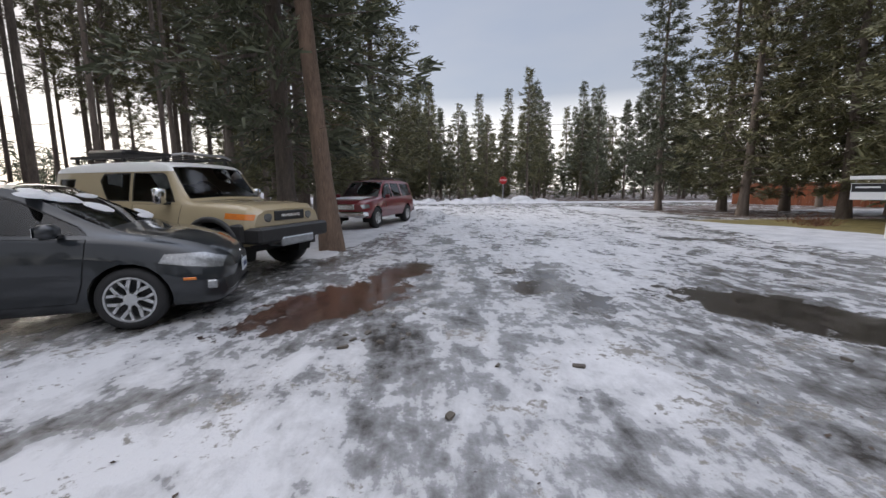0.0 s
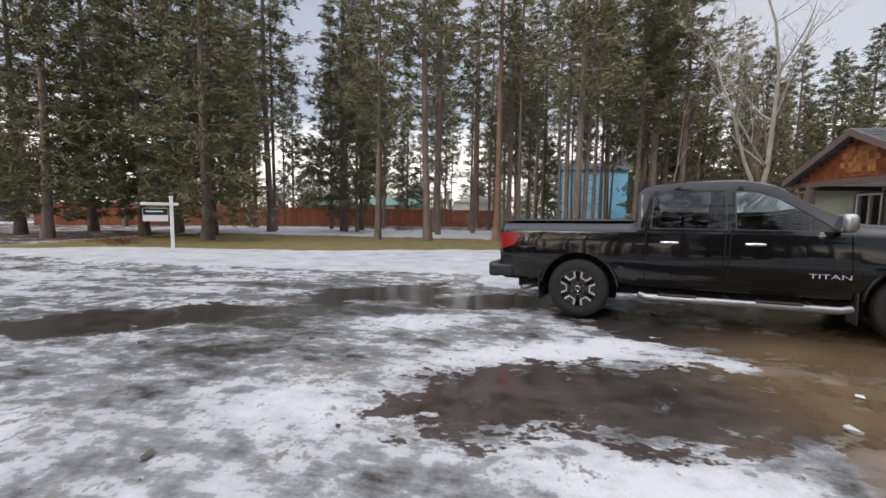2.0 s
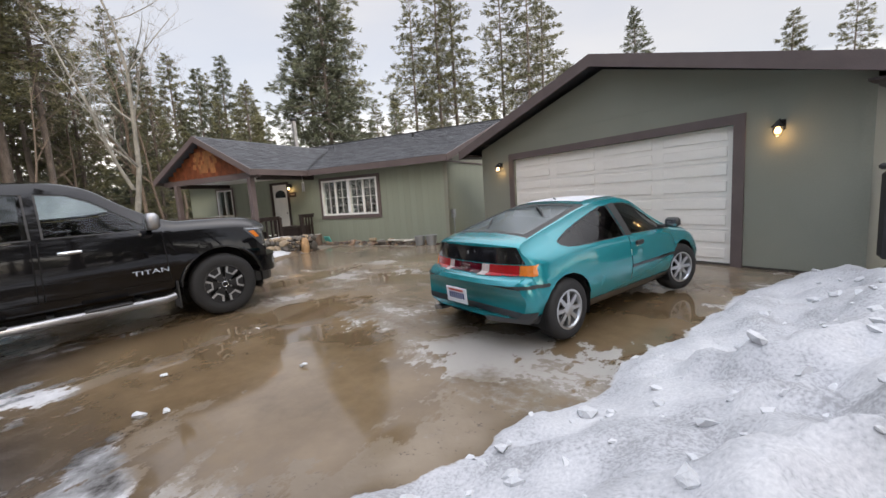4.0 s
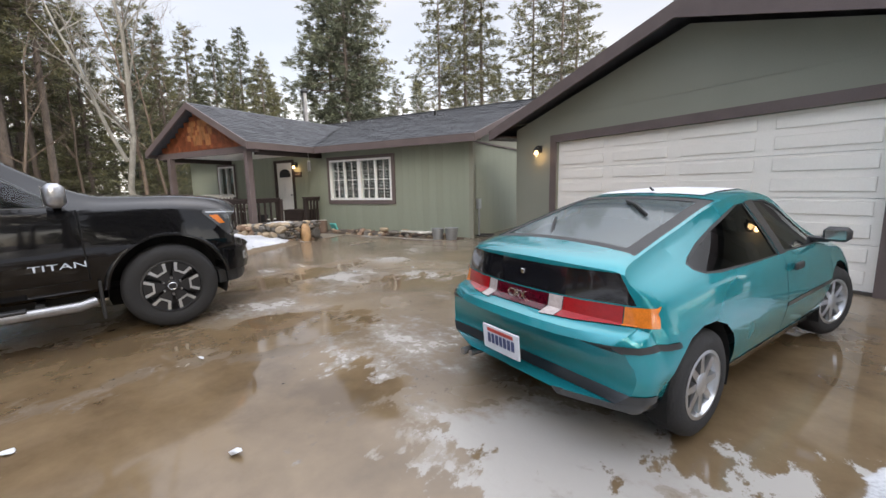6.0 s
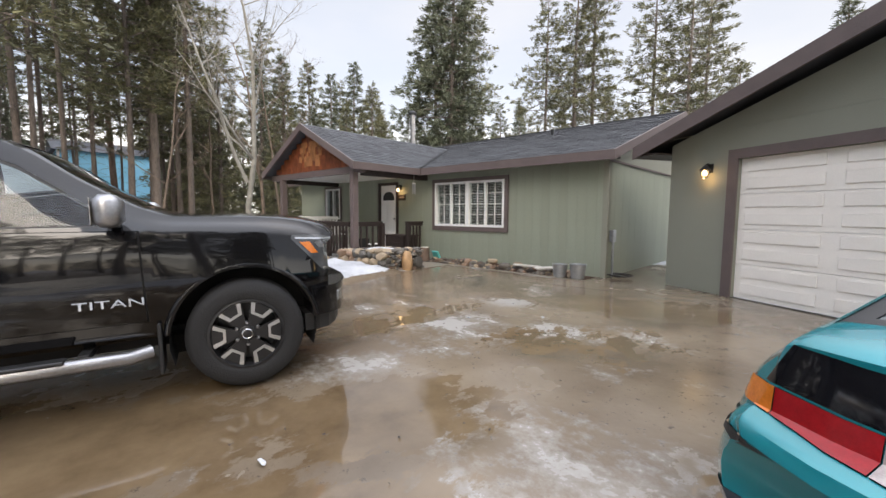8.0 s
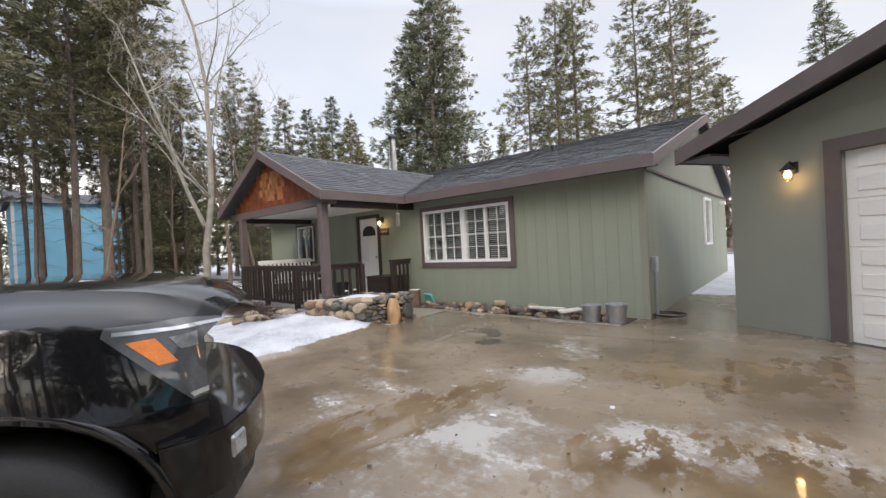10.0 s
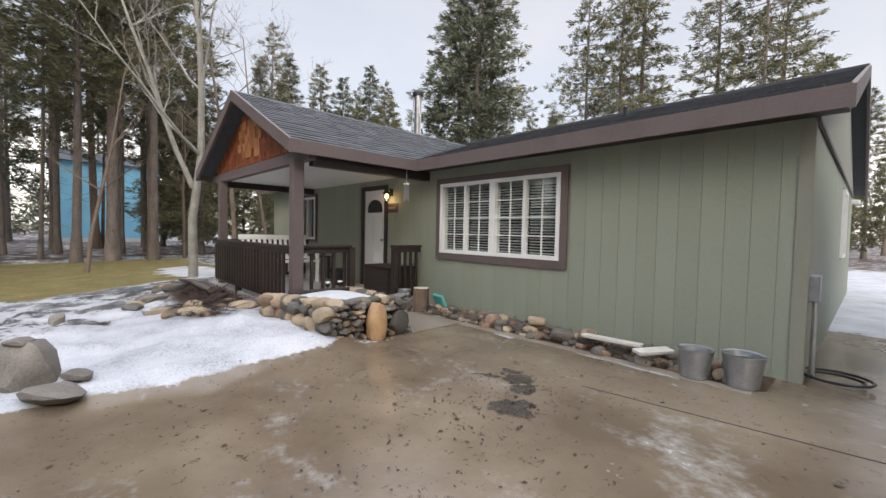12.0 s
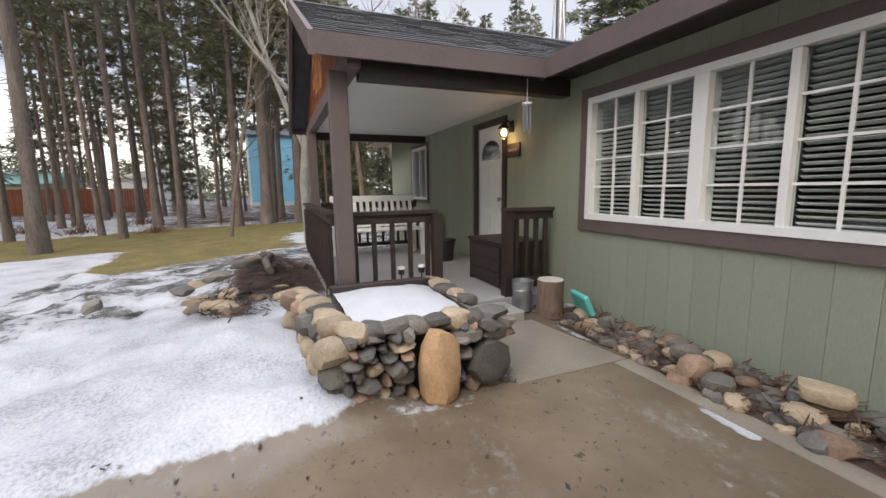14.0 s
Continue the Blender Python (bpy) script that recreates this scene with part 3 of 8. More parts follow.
    wet = edge(attr("water"), math_("MULTIPLY_ADD", mid, 0.45, math_("MULTIPLY", grain(1.9, 9, (1.3, 0.8, 1), 0.72), 0.55)), 3.4, 0.44, 0.58)
    pool = mix(attr("mud"), mix(attr("silt"), ramp(mid, (0.35, (0.026, 0.023, 0.021)), (0.65, (0.066, 0.056, 0.049))), ramp(mid, (0.35, (0.045, 0.020, 0.013)), (0.65, (0.115, 0.052, 0.034)))), ramp(blotch, (0.35, (0.105, 0.070, 0.038)), (0.65, (0.185, 0.130, 0.075))))
    color, rough = mix(wet, color, pool), mix(wet, rough, mix(con, ramp(mid, (0.40, 0.05), (0.62, 0.24)), 0.05))
    sn = edge(attr("snow"), math_("MULTIPLY_ADD", blotch, 0.7, math_("MULTIPLY", fine, 0.3)), 1.1, 0.44, 0.58)
    color = mix(sn, color, ramp(math_("MULTIPLY_ADD", blotch, 0.6, math_("MULTIPLY", speck, 0.4)), (0.38, (0.27, 0.275, 0.285)), (0.47, (0.41, 0.418, 0.44)), (0.62, (0.545, 0.55, 0.562))))
    rough = mix(sn, rough, 0.6)
    l.new(color, b.inputs["Base Color"])
    l.new(rough, b.inputs["Roughness"])
    # standing water and glaze ice mirror more than dry ground
    l.new(mix(wet, 0.5, 0.85), b.inputs["Specular IOR Level"])
    bp = n.new("ShaderNodeBump")
    bp.inputs["Distance"].default_value = 0.05
    l.new(math_("MULTIPLY_ADD", fine, 0.42, math_("MULTIPLY_ADD", speck, 0.05, math_("MULTIPLY", blotch, 0.6))), bp.inputs["Height"])
    l.new(math_("MULTIPLY", math_("SUBTRACT", 1.0, wet), math_("MULTIPLY_ADD", con, -0.42, 0.55)), bp.inputs["Strength"])
    l.new(bp.outputs["Normal"], b.inputs["Normal"])
    return m


ground_mesh.materials.append(ground_material())
tagged(new("ground", ground_mesh), "icy wet drive with puddles, snow, concrete slab and lawn", "ground", kind="structure")


for ax, ay, bx, by in ((5.75, -11.19, 3.9, -11.42),):
    L = math.hypot(bx - ax, by - ay)
    za, zb = float(ground_height(np.array([ax]), np.array([ay]))[0]), float(ground_height(np.array([bx]), np.array([by]))[0])
    j = boxes((0, -0.006, -0.004, L, 0.006, 0.002))
    j_ob = tagged(new("slab_joint", solid("slab_joint", j, M_MORTAR)), "dark control joint in the concrete slab", "joint", kind="structure")
    j_ob.matrix_world = Matrix.Translation((ax, ay, za + 0.001)) @ Matrix.Rotation(math.atan2(by - ay, bx - ax), 4, "Z") @ Matrix.Rotation(-math.atan2(zb - za, L), 4, "Y")


def ground_z(x, y):
    return float(ground_height(np.array([float(x)]), np.array([float(y)]))[0])


# ---- house ----
HX0, HX1, HY, HYB = 4.51, 16.4, -12.71, -21.7      # front wall on y = HY, side wall on x = HX0
EAVE_Y, EAVE_Z, PITCH = -12.33, 2.40, 0.32
RIDGE_Y = -17.2
RIDGE_Z = EAVE_Z + (EAVE_Y - RIDGE_Y) * PITCH
WIN = (6.895, 9.135, 0.92, 2.055)                      # picture window: x0, x1, z0, z1
DOOR = (10.76, 11.50, 0.13, 2.08)
WIN2 = (13.72, 14.62, 1.02, 2.08)

house_front = tagged(thing("wall_front", "olive green vertical board siding of a house front", "wall"), kind="structure")
holes = (WIN, DOOR, WIN2)
bm = bmesh.new()
xs = sorted({HX0, HX1, *(v for h in holes for v in h[:2])})
for a, c in zip(xs, xs[1:]):
    spans = [(-0.1, EAVE_Z + 0.12)]
    for h in holes:
        if h[0] <= a < h[1]:
            spans = [(-0.1, h[2]), (h[3], EAVE_Z + 0.12)]
    for z0, z1 in spans:
        box(bm, a, HY - 0.16, z0, c, HY - 0.012, z1)
part("backing", bm, M_SIDING_PLAIN, house_front)

house_side = tagged(thing("wall_side", "olive green siding of the house gable end", "wall"), kind="structure")
bm = bmesh.new()
SW = (-18.9, -17.9, 0.95, 2.15)
for y0, y1, z0, z1 in ((HY - 0.16, SW[1], -0.1, EAVE_Z), (SW[0], HYB, -0.1, EAVE_Z), (SW[1], SW[0], -0.1, SW[2]), (SW[1], SW[0], SW[3], EAVE_Z)):
    box(bm, HX0 + 0.012, y1, z0, HX0 + 0.16, y0, z1)
prism(bm, [(HY, EAVE_Z), (RIDGE_Y, RIDGE_Z - 0.12), (HYB, EAVE_Z)], HX0 + 0.012, HX0 + 0.16, "x")
part("backing", bm, M_SIDING_PLAIN, house_side)
bm = bmesh.new()
prism(bm, [(HY + 0.0, 2.30), (RIDGE_Y, RIDGE_Z - 0.10), (HYB, 2.30)], HX0 - 0.02, HX0 + 0.011, "x")
part("gable_panel", bm, M_SIDING_PLAIN, house_side)
bm = bmesh.new()
box(bm, HX0 - 0.035, HYB, 2.27, HX0 - 0.021, HY, 2.31)
part("drip_edge", bm, M_TRIM, house_side)
for nm, x0, x1, y0, y1 in (("wall_back", HX0, HX1, HYB - 0.15, HYB), ("wall_end", HX1 - 0.15, HX1, HYB, HY - 0.16)):
    w = tagged(new(nm, solid(nm, boxes((x0, y0, -0.1, x1, y1, EAVE_Z)), M_SIDING_PLAIN)), "olive green house wall", "wall", kind="structure")
tagged(new("floor", solid("floor", boxes((HX0 + 0.1, HYB, 0.0, HX1 - 0.1, HY - 0.16, 0.12)), M_ROOM_SHADE)), "house floor in near-black colour that stands for room shade", "floor", kind="structure")
tagged(new("ceiling", solid("ceiling", boxes((HX0 + 0.1, HYB, 2.32, HX1 - 0.1, HY - 0.16, 2.36)), M_SOFFIT)), "white ceiling inside the house", "ceiling", kind="structure")
tagged(new("wall_inner", solid("wall_inner", boxes((HX0 + 0.17, -15.6, 0.12, HX1 - 0.17, -15.5, 2.32)), M_ROOM_SHADE)), "inner wall in near-black colour that stands for room shade", "wall", kind="structure")


def main_roof_z(y):
    return EAVE_Z + (EAVE_Y - y) * PITCH if y > RIDGE_Y else RIDGE_Z - (RIDGE_Y - y) * PITCH


# roof deck, fascia and soffit
RX0, RX1 = 4.28, 16.7
house_roof = tagged(thing("roof_house", "grey asphalt shingle roof with brown fascia", "roof"), kind="structure")
bm = bmesh.new()
prism(bm, [(EAVE_Y, EAVE_Z), (RIDGE_Y, RIDGE_Z), (HYB - 0.4, RIDGE_Z - (RIDGE_Y - HYB + 0.4) * PITCH), (HYB - 0.4, RIDGE_Z - (RIDGE_Y - HYB + 0.4) * PITCH - 0.05), (RIDGE_Y, RIDGE_Z - 0.05), (EAVE_Y, EAVE_Z - 0.05)], RX0 + 0.02, RX1, "x")
part("deck", bm, M_SHINGLE, house_roof)
part("fascia", boxes((RX0, EAVE_Y, EAVE_Z - 0.15, 9.40, EAVE_Y + 0.035, EAVE_Z + 0.03)), M_TRIM, house_roof)
part("fascia", boxes((13.95, EAVE_Y, EAVE_Z - 0.15, RX1, EAVE_Y + 0.035, EAVE_Z + 0.03)), M_TRIM, house_roof)
bm = bmesh.new()
for s in (1, -1):
    ya, yb = (EAVE_Y + 0.03, RIDGE_Y) if s > 0 else (HYB - 0.42, RIDGE_Y)
    za = main_roof_z(ya)
    prism(bm, [(ya, za - 0.15), (ya, za + 0.03), (yb, RIDGE_Z + 0.03), (yb, RIDGE_Z - 0.15)], RX0 - 0.02, RX0 + 0.02, "x")
part("barge_board", bm, M_TRIM, house_roof)
part("soffit", boxes((RX0 + 0.02, HY, EAVE_Z - 0.10, 9.4, EAVE_Y, EAVE_Z - 0.07)), M_DARKWOOD, house_roof)


def shingle_course(quads, origin, along, up, normal, length, start, width, rng):
    """Overlapping tabs of one course."""
    s = start - rng.random() * width
    while s < length:
        w = width * rng.uniform(0.82, 1.15)
        a, c = max(s, 0), min(s + w - 0.006, length)
        if c - a > 0.03:
            lift = rng.uniform(0.010, 0.017)
            quads.append((origin + along * a, origin + along * c, up, normal * lift))
        s += w


def tab_bm(bm, a, c, up, lift):
    """One tab: thick at its lower edge, running out under the next course."""
    v = [bm.verts.new(p) for p in (a, c, c + up, a + up, a + lift, c + lift, c + up + lift * 0.15, a + up + lift * 0.15)]
    for f in ((0, 1, 5, 4), (4, 5, 6, 7), (0, 4, 7, 3), (1, 2, 6, 5)):
        bm.faces.new([v[i] for i in f])


def main_tabs():
    rng, quads = random.Random(5), []
    slope = Vector((0, -1, PITCH)).normalized()
    normal = Vector((0, PITCH, 1)).normalized()
    total = (EAVE_Y - RIDGE_Y) * math.hypot(1, PITCH)
    n = int(total / 0.14)
    for i in range(n):
        y = EAVE_Y + slope.y * 0.14 * i
        z = main_roof_z(y)
        # stop at the valleys of the porch roof
        zone = (z - 2.40) / 0.5
        for x0, x1 in ((RX0, 9.33 + max(0, zone)), (14.07 - max(0, zone), RX1)) if z < 3.55 else ((RX0, RX1),):
            shingle_course(quads, Vector((x0, y, z + 0.002)), Vector((1, 0, 0)), slope * 0.17, normal, x1 - x0, 0, 0.33, rng)
    return quads


bm = bmesh.new()
for q in main_tabs():
    tab_bm(bm, *q)
tagged(part("shingles", bm, M_SHINGLE, house_roof), kind="stuff")
part("ridge_cap", boxes((RX0, RIDGE_Y - 0.12, RIDGE_Z - 0.02, RX1, RIDGE_Y + 0.12, RIDGE_Z + 0.025)), M_SHINGLE, house_roof)

# ---- porch ----
PX0, PX1, PY, PAX, PAZ = 9.33, 14.07, -10.22, 11.70, 3.56
PSLOPE = (PAZ - 2.40) / (PAX - PX0)
porch_roof = tagged(thing("roof_porch", "grey shingled porch gable roof with cedar shake front", "roof"), kind="structure")
bm = bmesh.new()
yb = EAVE_Y - (PAZ - EAVE_Z) / PITCH - 0.1
for s in (-1, 1):
    e = PX0 if s < 0 else PX1
    v = []
    for dz in (0.0, -0.05):
        v += [bm.verts.new((e, PY, 2.40 + dz)), bm.verts.new((PAX, PY, PAZ + dz)), bm.verts.new((PAX, yb, PAZ + dz)), bm.verts.new((e, EAVE_Y - 0.1, 2.40 + dz))]
    for f in ((0, 1, 2, 3), (4, 5, 6, 7), (0, 1, 5, 4), (0, 3, 7, 4), (2, 3, 7, 6)):
        bm.faces.new([v[i] for i in f])
part("deck", bm, M_SHINGLE, porch_roof)
bm = bmesh.new()
for s in (-1, 1):
    e = (PX0 - 0.03) if s < 0 else (PX1 + 0.03)
    v = [(e, 2.40 - 0.16), (e, 2.42), (PAX, PAZ + 0.03), (PAX, PAZ - 0.15)]
    prism(bm, v, PY, PY + 0.045, "y")
part("barge_board", bm, M_TRIM, porch_roof)
part("fascia", boxes((PX0 - 0.035, EAVE_Y, 2.25, PX0, PY, 2.42)), M_TRIM, porch_roof)
part("fascia", boxes((PX1, EAVE_Y, 2.25, PX1 + 0.035, PY, 2.42)), M_TRIM, porch_roof)
GY_ = PY - 0.28
bm = bmesh.new()
prism(bm, [(PX0 + 0.45, 2.36), (PX1 - 0.45, 2.36), (PX1 - 0.45, 2.38), (PAX, PAZ - 0.1), (PX0 + 0.45, 2.38)], GY_ - 0.06, GY_, "y")
part("gable_backing", bm, M_CEDAR, porch_roof)
rng = random.Random(9)
shake_meshes = {}
for row in range(9):
    z0 = 2.38 + row * 0.125
    half = (PAZ - 0.09 - z0 - 0.10) / PSLOPE
    x = PAX - half
    while x < PAX + half - 0.04:
        w = rng.choice((0.09, 0.12, 0.15))
        key = (w, rng.randrange(2))
        if key not in shake_meshes:
            b2 = boxes((0, 0, -0.02 * key[1], w - 0.008, 0.018, 0.15))
            shake_meshes[key] = solid("shake", b2, M_CEDAR)
            b2 = boxes((0, 0, -0.02 * key[1], w - 0.008, 0.03, 0.15))
            shake_meshes[(*key, "pale")] = solid("shake", b2, M_CEDAR_LIGHT)
        pale = rng.random() < 0.75 and abs(x - PAX + 0.05) < 0.52 and 1 <= row <= 5
        part("shake", shake_meshes[(*key, "pale") if pale else key], None, porch_roof, m=Matrix.Translation((x, GY_ - 0.002, z0)) @ Matrix.Rotation(rng.uniform(-0.03, 0.03) * (2.5 if pale else 1), 4, "Y"))
        x += w
part("gable_beam", boxes((PX0 + 0.05, GY_ - 0.08, 2.20, PX1 - 0.05, GY_ + 0.03, 2.36)), M_TRIM, porch_roof)
part("side_beam", boxes((PX0 + 0.12, HY, 2.14, PX0 + 0.26, GY_ - 0.08, 2.30)), M_DARKWOOD, porch_roof)
part("side_beam", boxes((PX1 - 0.26, HY, 2.14, PX1 - 0.12, GY_ - 0.08, 2.30)), M_DARKWOOD, porch_roof)
part("porch_ceiling", boxes((PX0 + 0.26, HY, 2.27, PX1 - 0.26, GY_ - 0.08, 2.30)), M_SOFFIT, porch_roof)

# shingles of the porch slope that faces the drive
rng = random.Random(15)
slope = Vector((1, 0, PSLOPE)).normalized()
normal = Vector((-PSLOPE, 0, 1)).normalized()
total = (PAX - PX0) * math.hypot(1, PSLOPE)
quads = []
for i in range(int(total / 0.14) + 1):
    d = 0.14 * i
    p = Vector((PX0 - 0.02, 0, 2.402)) + slope * d
    back = EAVE_Y - (p.z - EAVE_Z) / PITCH
    shingle_course(quads, Vector((p.x, back, p.z)), Vector((0, 1, 0)), slope * 0.17, normal, PY + 0.03 - back, 0, 0.31, rng)
quads.sort(key=lambda q: -q[0].y)
for q in quads[:300]:
    b2 = bmesh.new()
    o = q[0]
    tab_bm(b2, Vector(), q[1] - o, q[2], q[3])
    part("shingle", b2, M_SHINGLE, porch_roof, m=Matrix.Translation(o))
bm = bmesh.new()
for q in quads[300:]:
    tab_bm(bm, *q)
if quads[300:]:
    tagged(part("shingles", bm, M_SHINGLE, porch_roof), kind="stuff")
else:
    bm.free()
bm = bmesh.new()
prism(bm, [(PAX - 0.13, PAZ - 0.045), (PAX, PAZ + 0.03), (PAX + 0.13, PAZ - 0.045), (PAX, PAZ - 0.01)], yb + 0.1, PY + 0.04, "y")
part("ridge_cap", bm, M_SHINGLE, porch_roof)

# porch floor, posts and rails
tagged(new("porch_floor", solid("porch_floor", boxes((9.45, HY, -0.1, 13.6, -10.35, 0.13), bevel=0.01), material("porch_concrete", (0.36, 0.35, 0.34), 0.55, var=0.15, scale=3, fine=50))), "pale grey concrete porch floor", "floor", kind="structure")
M_WALK = material("pale_wet_concrete", (0.255, 0.220, 0.175), 0.35, var=0.2, scale=2.5, fine=60, bump=0.15)
bm = bmesh.new()
prism(bm, [(8.03, -12.13), (9.05, -12.02), (9.05, -11.20), (8.01, -11.22)], -0.06, 0.008, "z")
tagged(new("walkway", solid("walkway", bm, M_WALK)), "pale wet concrete walk slab to the porch step", "walkway", kind="structure")
bm = bmesh.new()
prism(bm, [(4.75, -12.155), (8.022, -12.155), (8.02, -12.01), (4.75, -12.03)], -0.06, 0.004, "z")
tagged(new("kerb", solid("kerb", bm, M_WALK)), "pale concrete edging along the stone bed", "edging", kind="structure")
tagged(new("porch_step", solid("porch_step", boxes((9.05, -11.95, -0.05, 9.44, -11.2, 0.10), bevel=0.012), material("step_concrete", (0.33, 0.31, 0.28), 0.6, var=0.2, scale=4, fine=50))), "low concrete porch step", "step", kind="structure")


def porch_post(x, y, z0):
    p = thing("porch_post", "brown painted square porch post", "post", pose(x, y, z0), "porch posts")
    part("shaft", boxes((-0.075, -0.075, 0, 0.075, 0.075, 2.21 - z0), bevel=0.008), M_TRIM, p)
    return p


porch_post(9.62, -10.42, 0.05)
porch_post(13.36, -10.50, 0.05)


def railing(x0, y0, x1, y1, z, n, legs, label):
    """A dark wooden balustrade from one point to another."""
    L = math.hypot(x1 - x0, y1 - y0)
    r = thing("porch_railing", label, "railing", pose(x0, y0, z, 0, 0, math.degrees(math.atan2(y1 - y0, x1 - x0))), "porch railings")
    part("top_rail", boxes((0, -0.055, 0.86, L, 0.055, 0.90), bevel=0.006), M_DARKWOOD, r)
    part("bottom_rail", boxes((0, -0.025, 0.10, L, 0.025, 0.16)), M_DARKWOOD, r)
    part("upper_rail", boxes((0, -0.02, 0.78, L, 0.02, 0.86)), M_DARKWOOD, r)
    bal = solid("baluster", boxes((-0.02, -0.02, 0.14, 0.02, 0.02, 0.80)), M_DARKWOOD)
    for i in range(n):
        part("baluster", bal, None, r, m=pose((i + 0.5) * L / n, 0.03, 0))
    leg = solid("leg", boxes((-0.045, -0.045, -0.14, 0.045, 0.045, 0.86)), M_DARKWOOD)
    for s in legs:
        part("leg", leg, None, r, m=pose(s * L, -0.05, 0))


railing(9.72, -10.34, 13.17, -10.34, 0.13, 24, (0.28, 0.66), "dark brown wooden porch railing with square balusters")
railing(9.75, -10.45, 9.75, -11.35, 0.13, 5, (0.98,), "short dark wooden railing beside the planter")
railing(13.25, -10.58, 13.25, -12.3, 0.13, 12, (), "dark brown wooden railing at the porch end")
railing(9.55, -12.0, 9.55, -12.6, 0.13, 5, (0.04,), "short dark wooden railing by the house wall")


# ---- windows and door ----
def picture_window():
    x0, x1, z0, z1 = WIN
    w = tagged(thing("window_1", "wide white gridded window with half-open blinds", "window"), kind="structure")
    y = HY
    bm = boxes((x0 - 0.10, y, z0 - 0.11, x1 + 0.10, y + 0.03, z0 - 0.002), (x0 - 0.10, y, z1 + 0.002, x1 + 0.10, y + 0.03, z1 + 0.09), (x0 - 0.10, y, z0 - 0.002, x0 - 0.002, y + 0.03, z1 + 0.002), (x1 + 0.002, y, z0 - 0.002, x1 + 0.10, y + 0.03, z1 + 0.002))
    part("surround", bm, M_TRIM, w, "brown wooden surround")
    f = 0.055
    bm = boxes((x0, y - 0.10, z0, x1, y + 0.04, z0 + f), (x0, y - 0.10, z1 - f, x1, y + 0.04, z1), (x0, y - 0.10, z0 + f, x0 + f, y + 0.04, z1 - f), (x1 - f, y - 0.10, z0 + f, x1, y + 0.04, z1 - f))
    cx = (x0 + x1) / 2
    box(bm, cx - 0.055, y - 0.10, z0 + f, cx + 0.055, y + 0.035, z1 - f)
    part("window_frame", bm, M_WHITE, w)
    for a, c in ((x0 + f, cx - 0.055), (cx + 0.055, x1 - f)):
        mid = (a + c) / 2
        part("mullion", boxes((mid - 0.025, y - 0.06, z0 + f, mid + 0.025, y + 0.025, z1 - f)), M_WHITE, w)
        for p, q in ((a, mid - 0.025), (mid + 0.025, c)):
            g = part("pane", boxes((p, y - 0.035, z0 + f, q, y - 0.029, z1 - f)), M_GLASS, w)
            g.visible_shadow = False
            bm = bmesh.new()
            m2 = (p + q) / 2
            box(bm, m2 - 0.009, y - 0.028, z0 + f, m2 + 0.009, y - 0.012, z1 - f)
            for k in (1, 2, 3):
                zz = z0 + f + (z1 - z0 - 2 * f) * k / 4
                box(bm, p, y - 0.027, zz - 0.008, q, y - 0.013, zz + 0.008)
            part("muntin", bm, M_WHITE, w)
            slat = solid("blind_slat", boxes((p + 0.01, -0.022, -0.0015, q - 0.01, 0.022, 0.0015)), M_BLIND)
            n = 26
            for k in range(n):
                part("blind_slat", slat, None, w, m=pose(0, y - 0.085, z0 + f + 0.02 + k * (z1 - z0 - 2 * f - 0.04) / (n - 1), 22))


picture_window()


def small_window(name, x0, x1, z0, z1, label):
    w = tagged(thing(name, label, "window"), kind="structure")
    y, f = HY, 0.05
    part("surround", boxes((x0 - 0.07, y, z0 - 0.07, x1 + 0.07, y + 0.02, z0 - 0.002), (x0 - 0.07, y, z1 + 0.002, x1 + 0.07, y + 0.02, z1 + 0.07), (x0 - 0.07, y, z0 - 0.002, x0 - 0.002, y + 0.02, z1 + 0.002), (x1 + 0.002, y, z0 - 0.002, x1 + 0.07, y + 0.02, z1 + 0.002)), M_TRIM, w)
    cx = (x0 + x1) / 2
    part("window_frame", boxes((x0, y - 0.1, z0, x1, y + 0.03, z0 + f), (x0, y - 0.1, z1 - f, x1, y + 0.03, z1), (x0, y - 0.1, z0 + f, x0 + f, y + 0.03, z1 - f), (x1 - f, y - 0.1, z0 + f, x1, y + 0.03, z1 - f), (cx - 0.02, y - 0.09, z0 + f, cx + 0.02, y + 0.02, z1 - f)), M_WHITE, w)
    for a, c in ((x0 + f, cx - 0.02), (cx + 0.02, x1 - f)):
        part("pane", boxes((a, y - 0.04, z0 + f, c, y - 0.034, z1 - f)), M_GLASS, w).visible_shadow = False
        part("curtain", boxes((a + 0.02, y - 0.14, z0 + f, a + (c - a) * 0.45, y - 0.12, z1 - f)), M_BLIND, w)


small_window("window_2", *WIN2, "white sliding window at the porch end")
w3 = tagged(thing("window_3", "small white side window", "window"), kind="structure")
part("window_frame", boxes((HX0 - 0.03, SW[0], SW[2], HX0 + 0.1, SW[0] + 0.06, SW[3]), (HX0 - 0.03, SW[1] - 0.06, SW[2], HX0 + 0.1, SW[1], SW[3]), (HX0 - 0.03, SW[0] + 0.06, SW[2], HX0 + 0.1, SW[1] - 0.06, SW[2] + 0.06), (HX0 - 0.03, SW[0] + 0.06, SW[3] - 0.06, HX0 + 0.1, SW[1] - 0.06, SW[3])), M_WHITE, w3)
part("pane", boxes((HX0 + 0.03, SW[0] + 0.06, SW[2] + 0.06, HX0 + 0.036, SW[1] - 0.06, SW[3] - 0.06)), M_GLASS, w3)

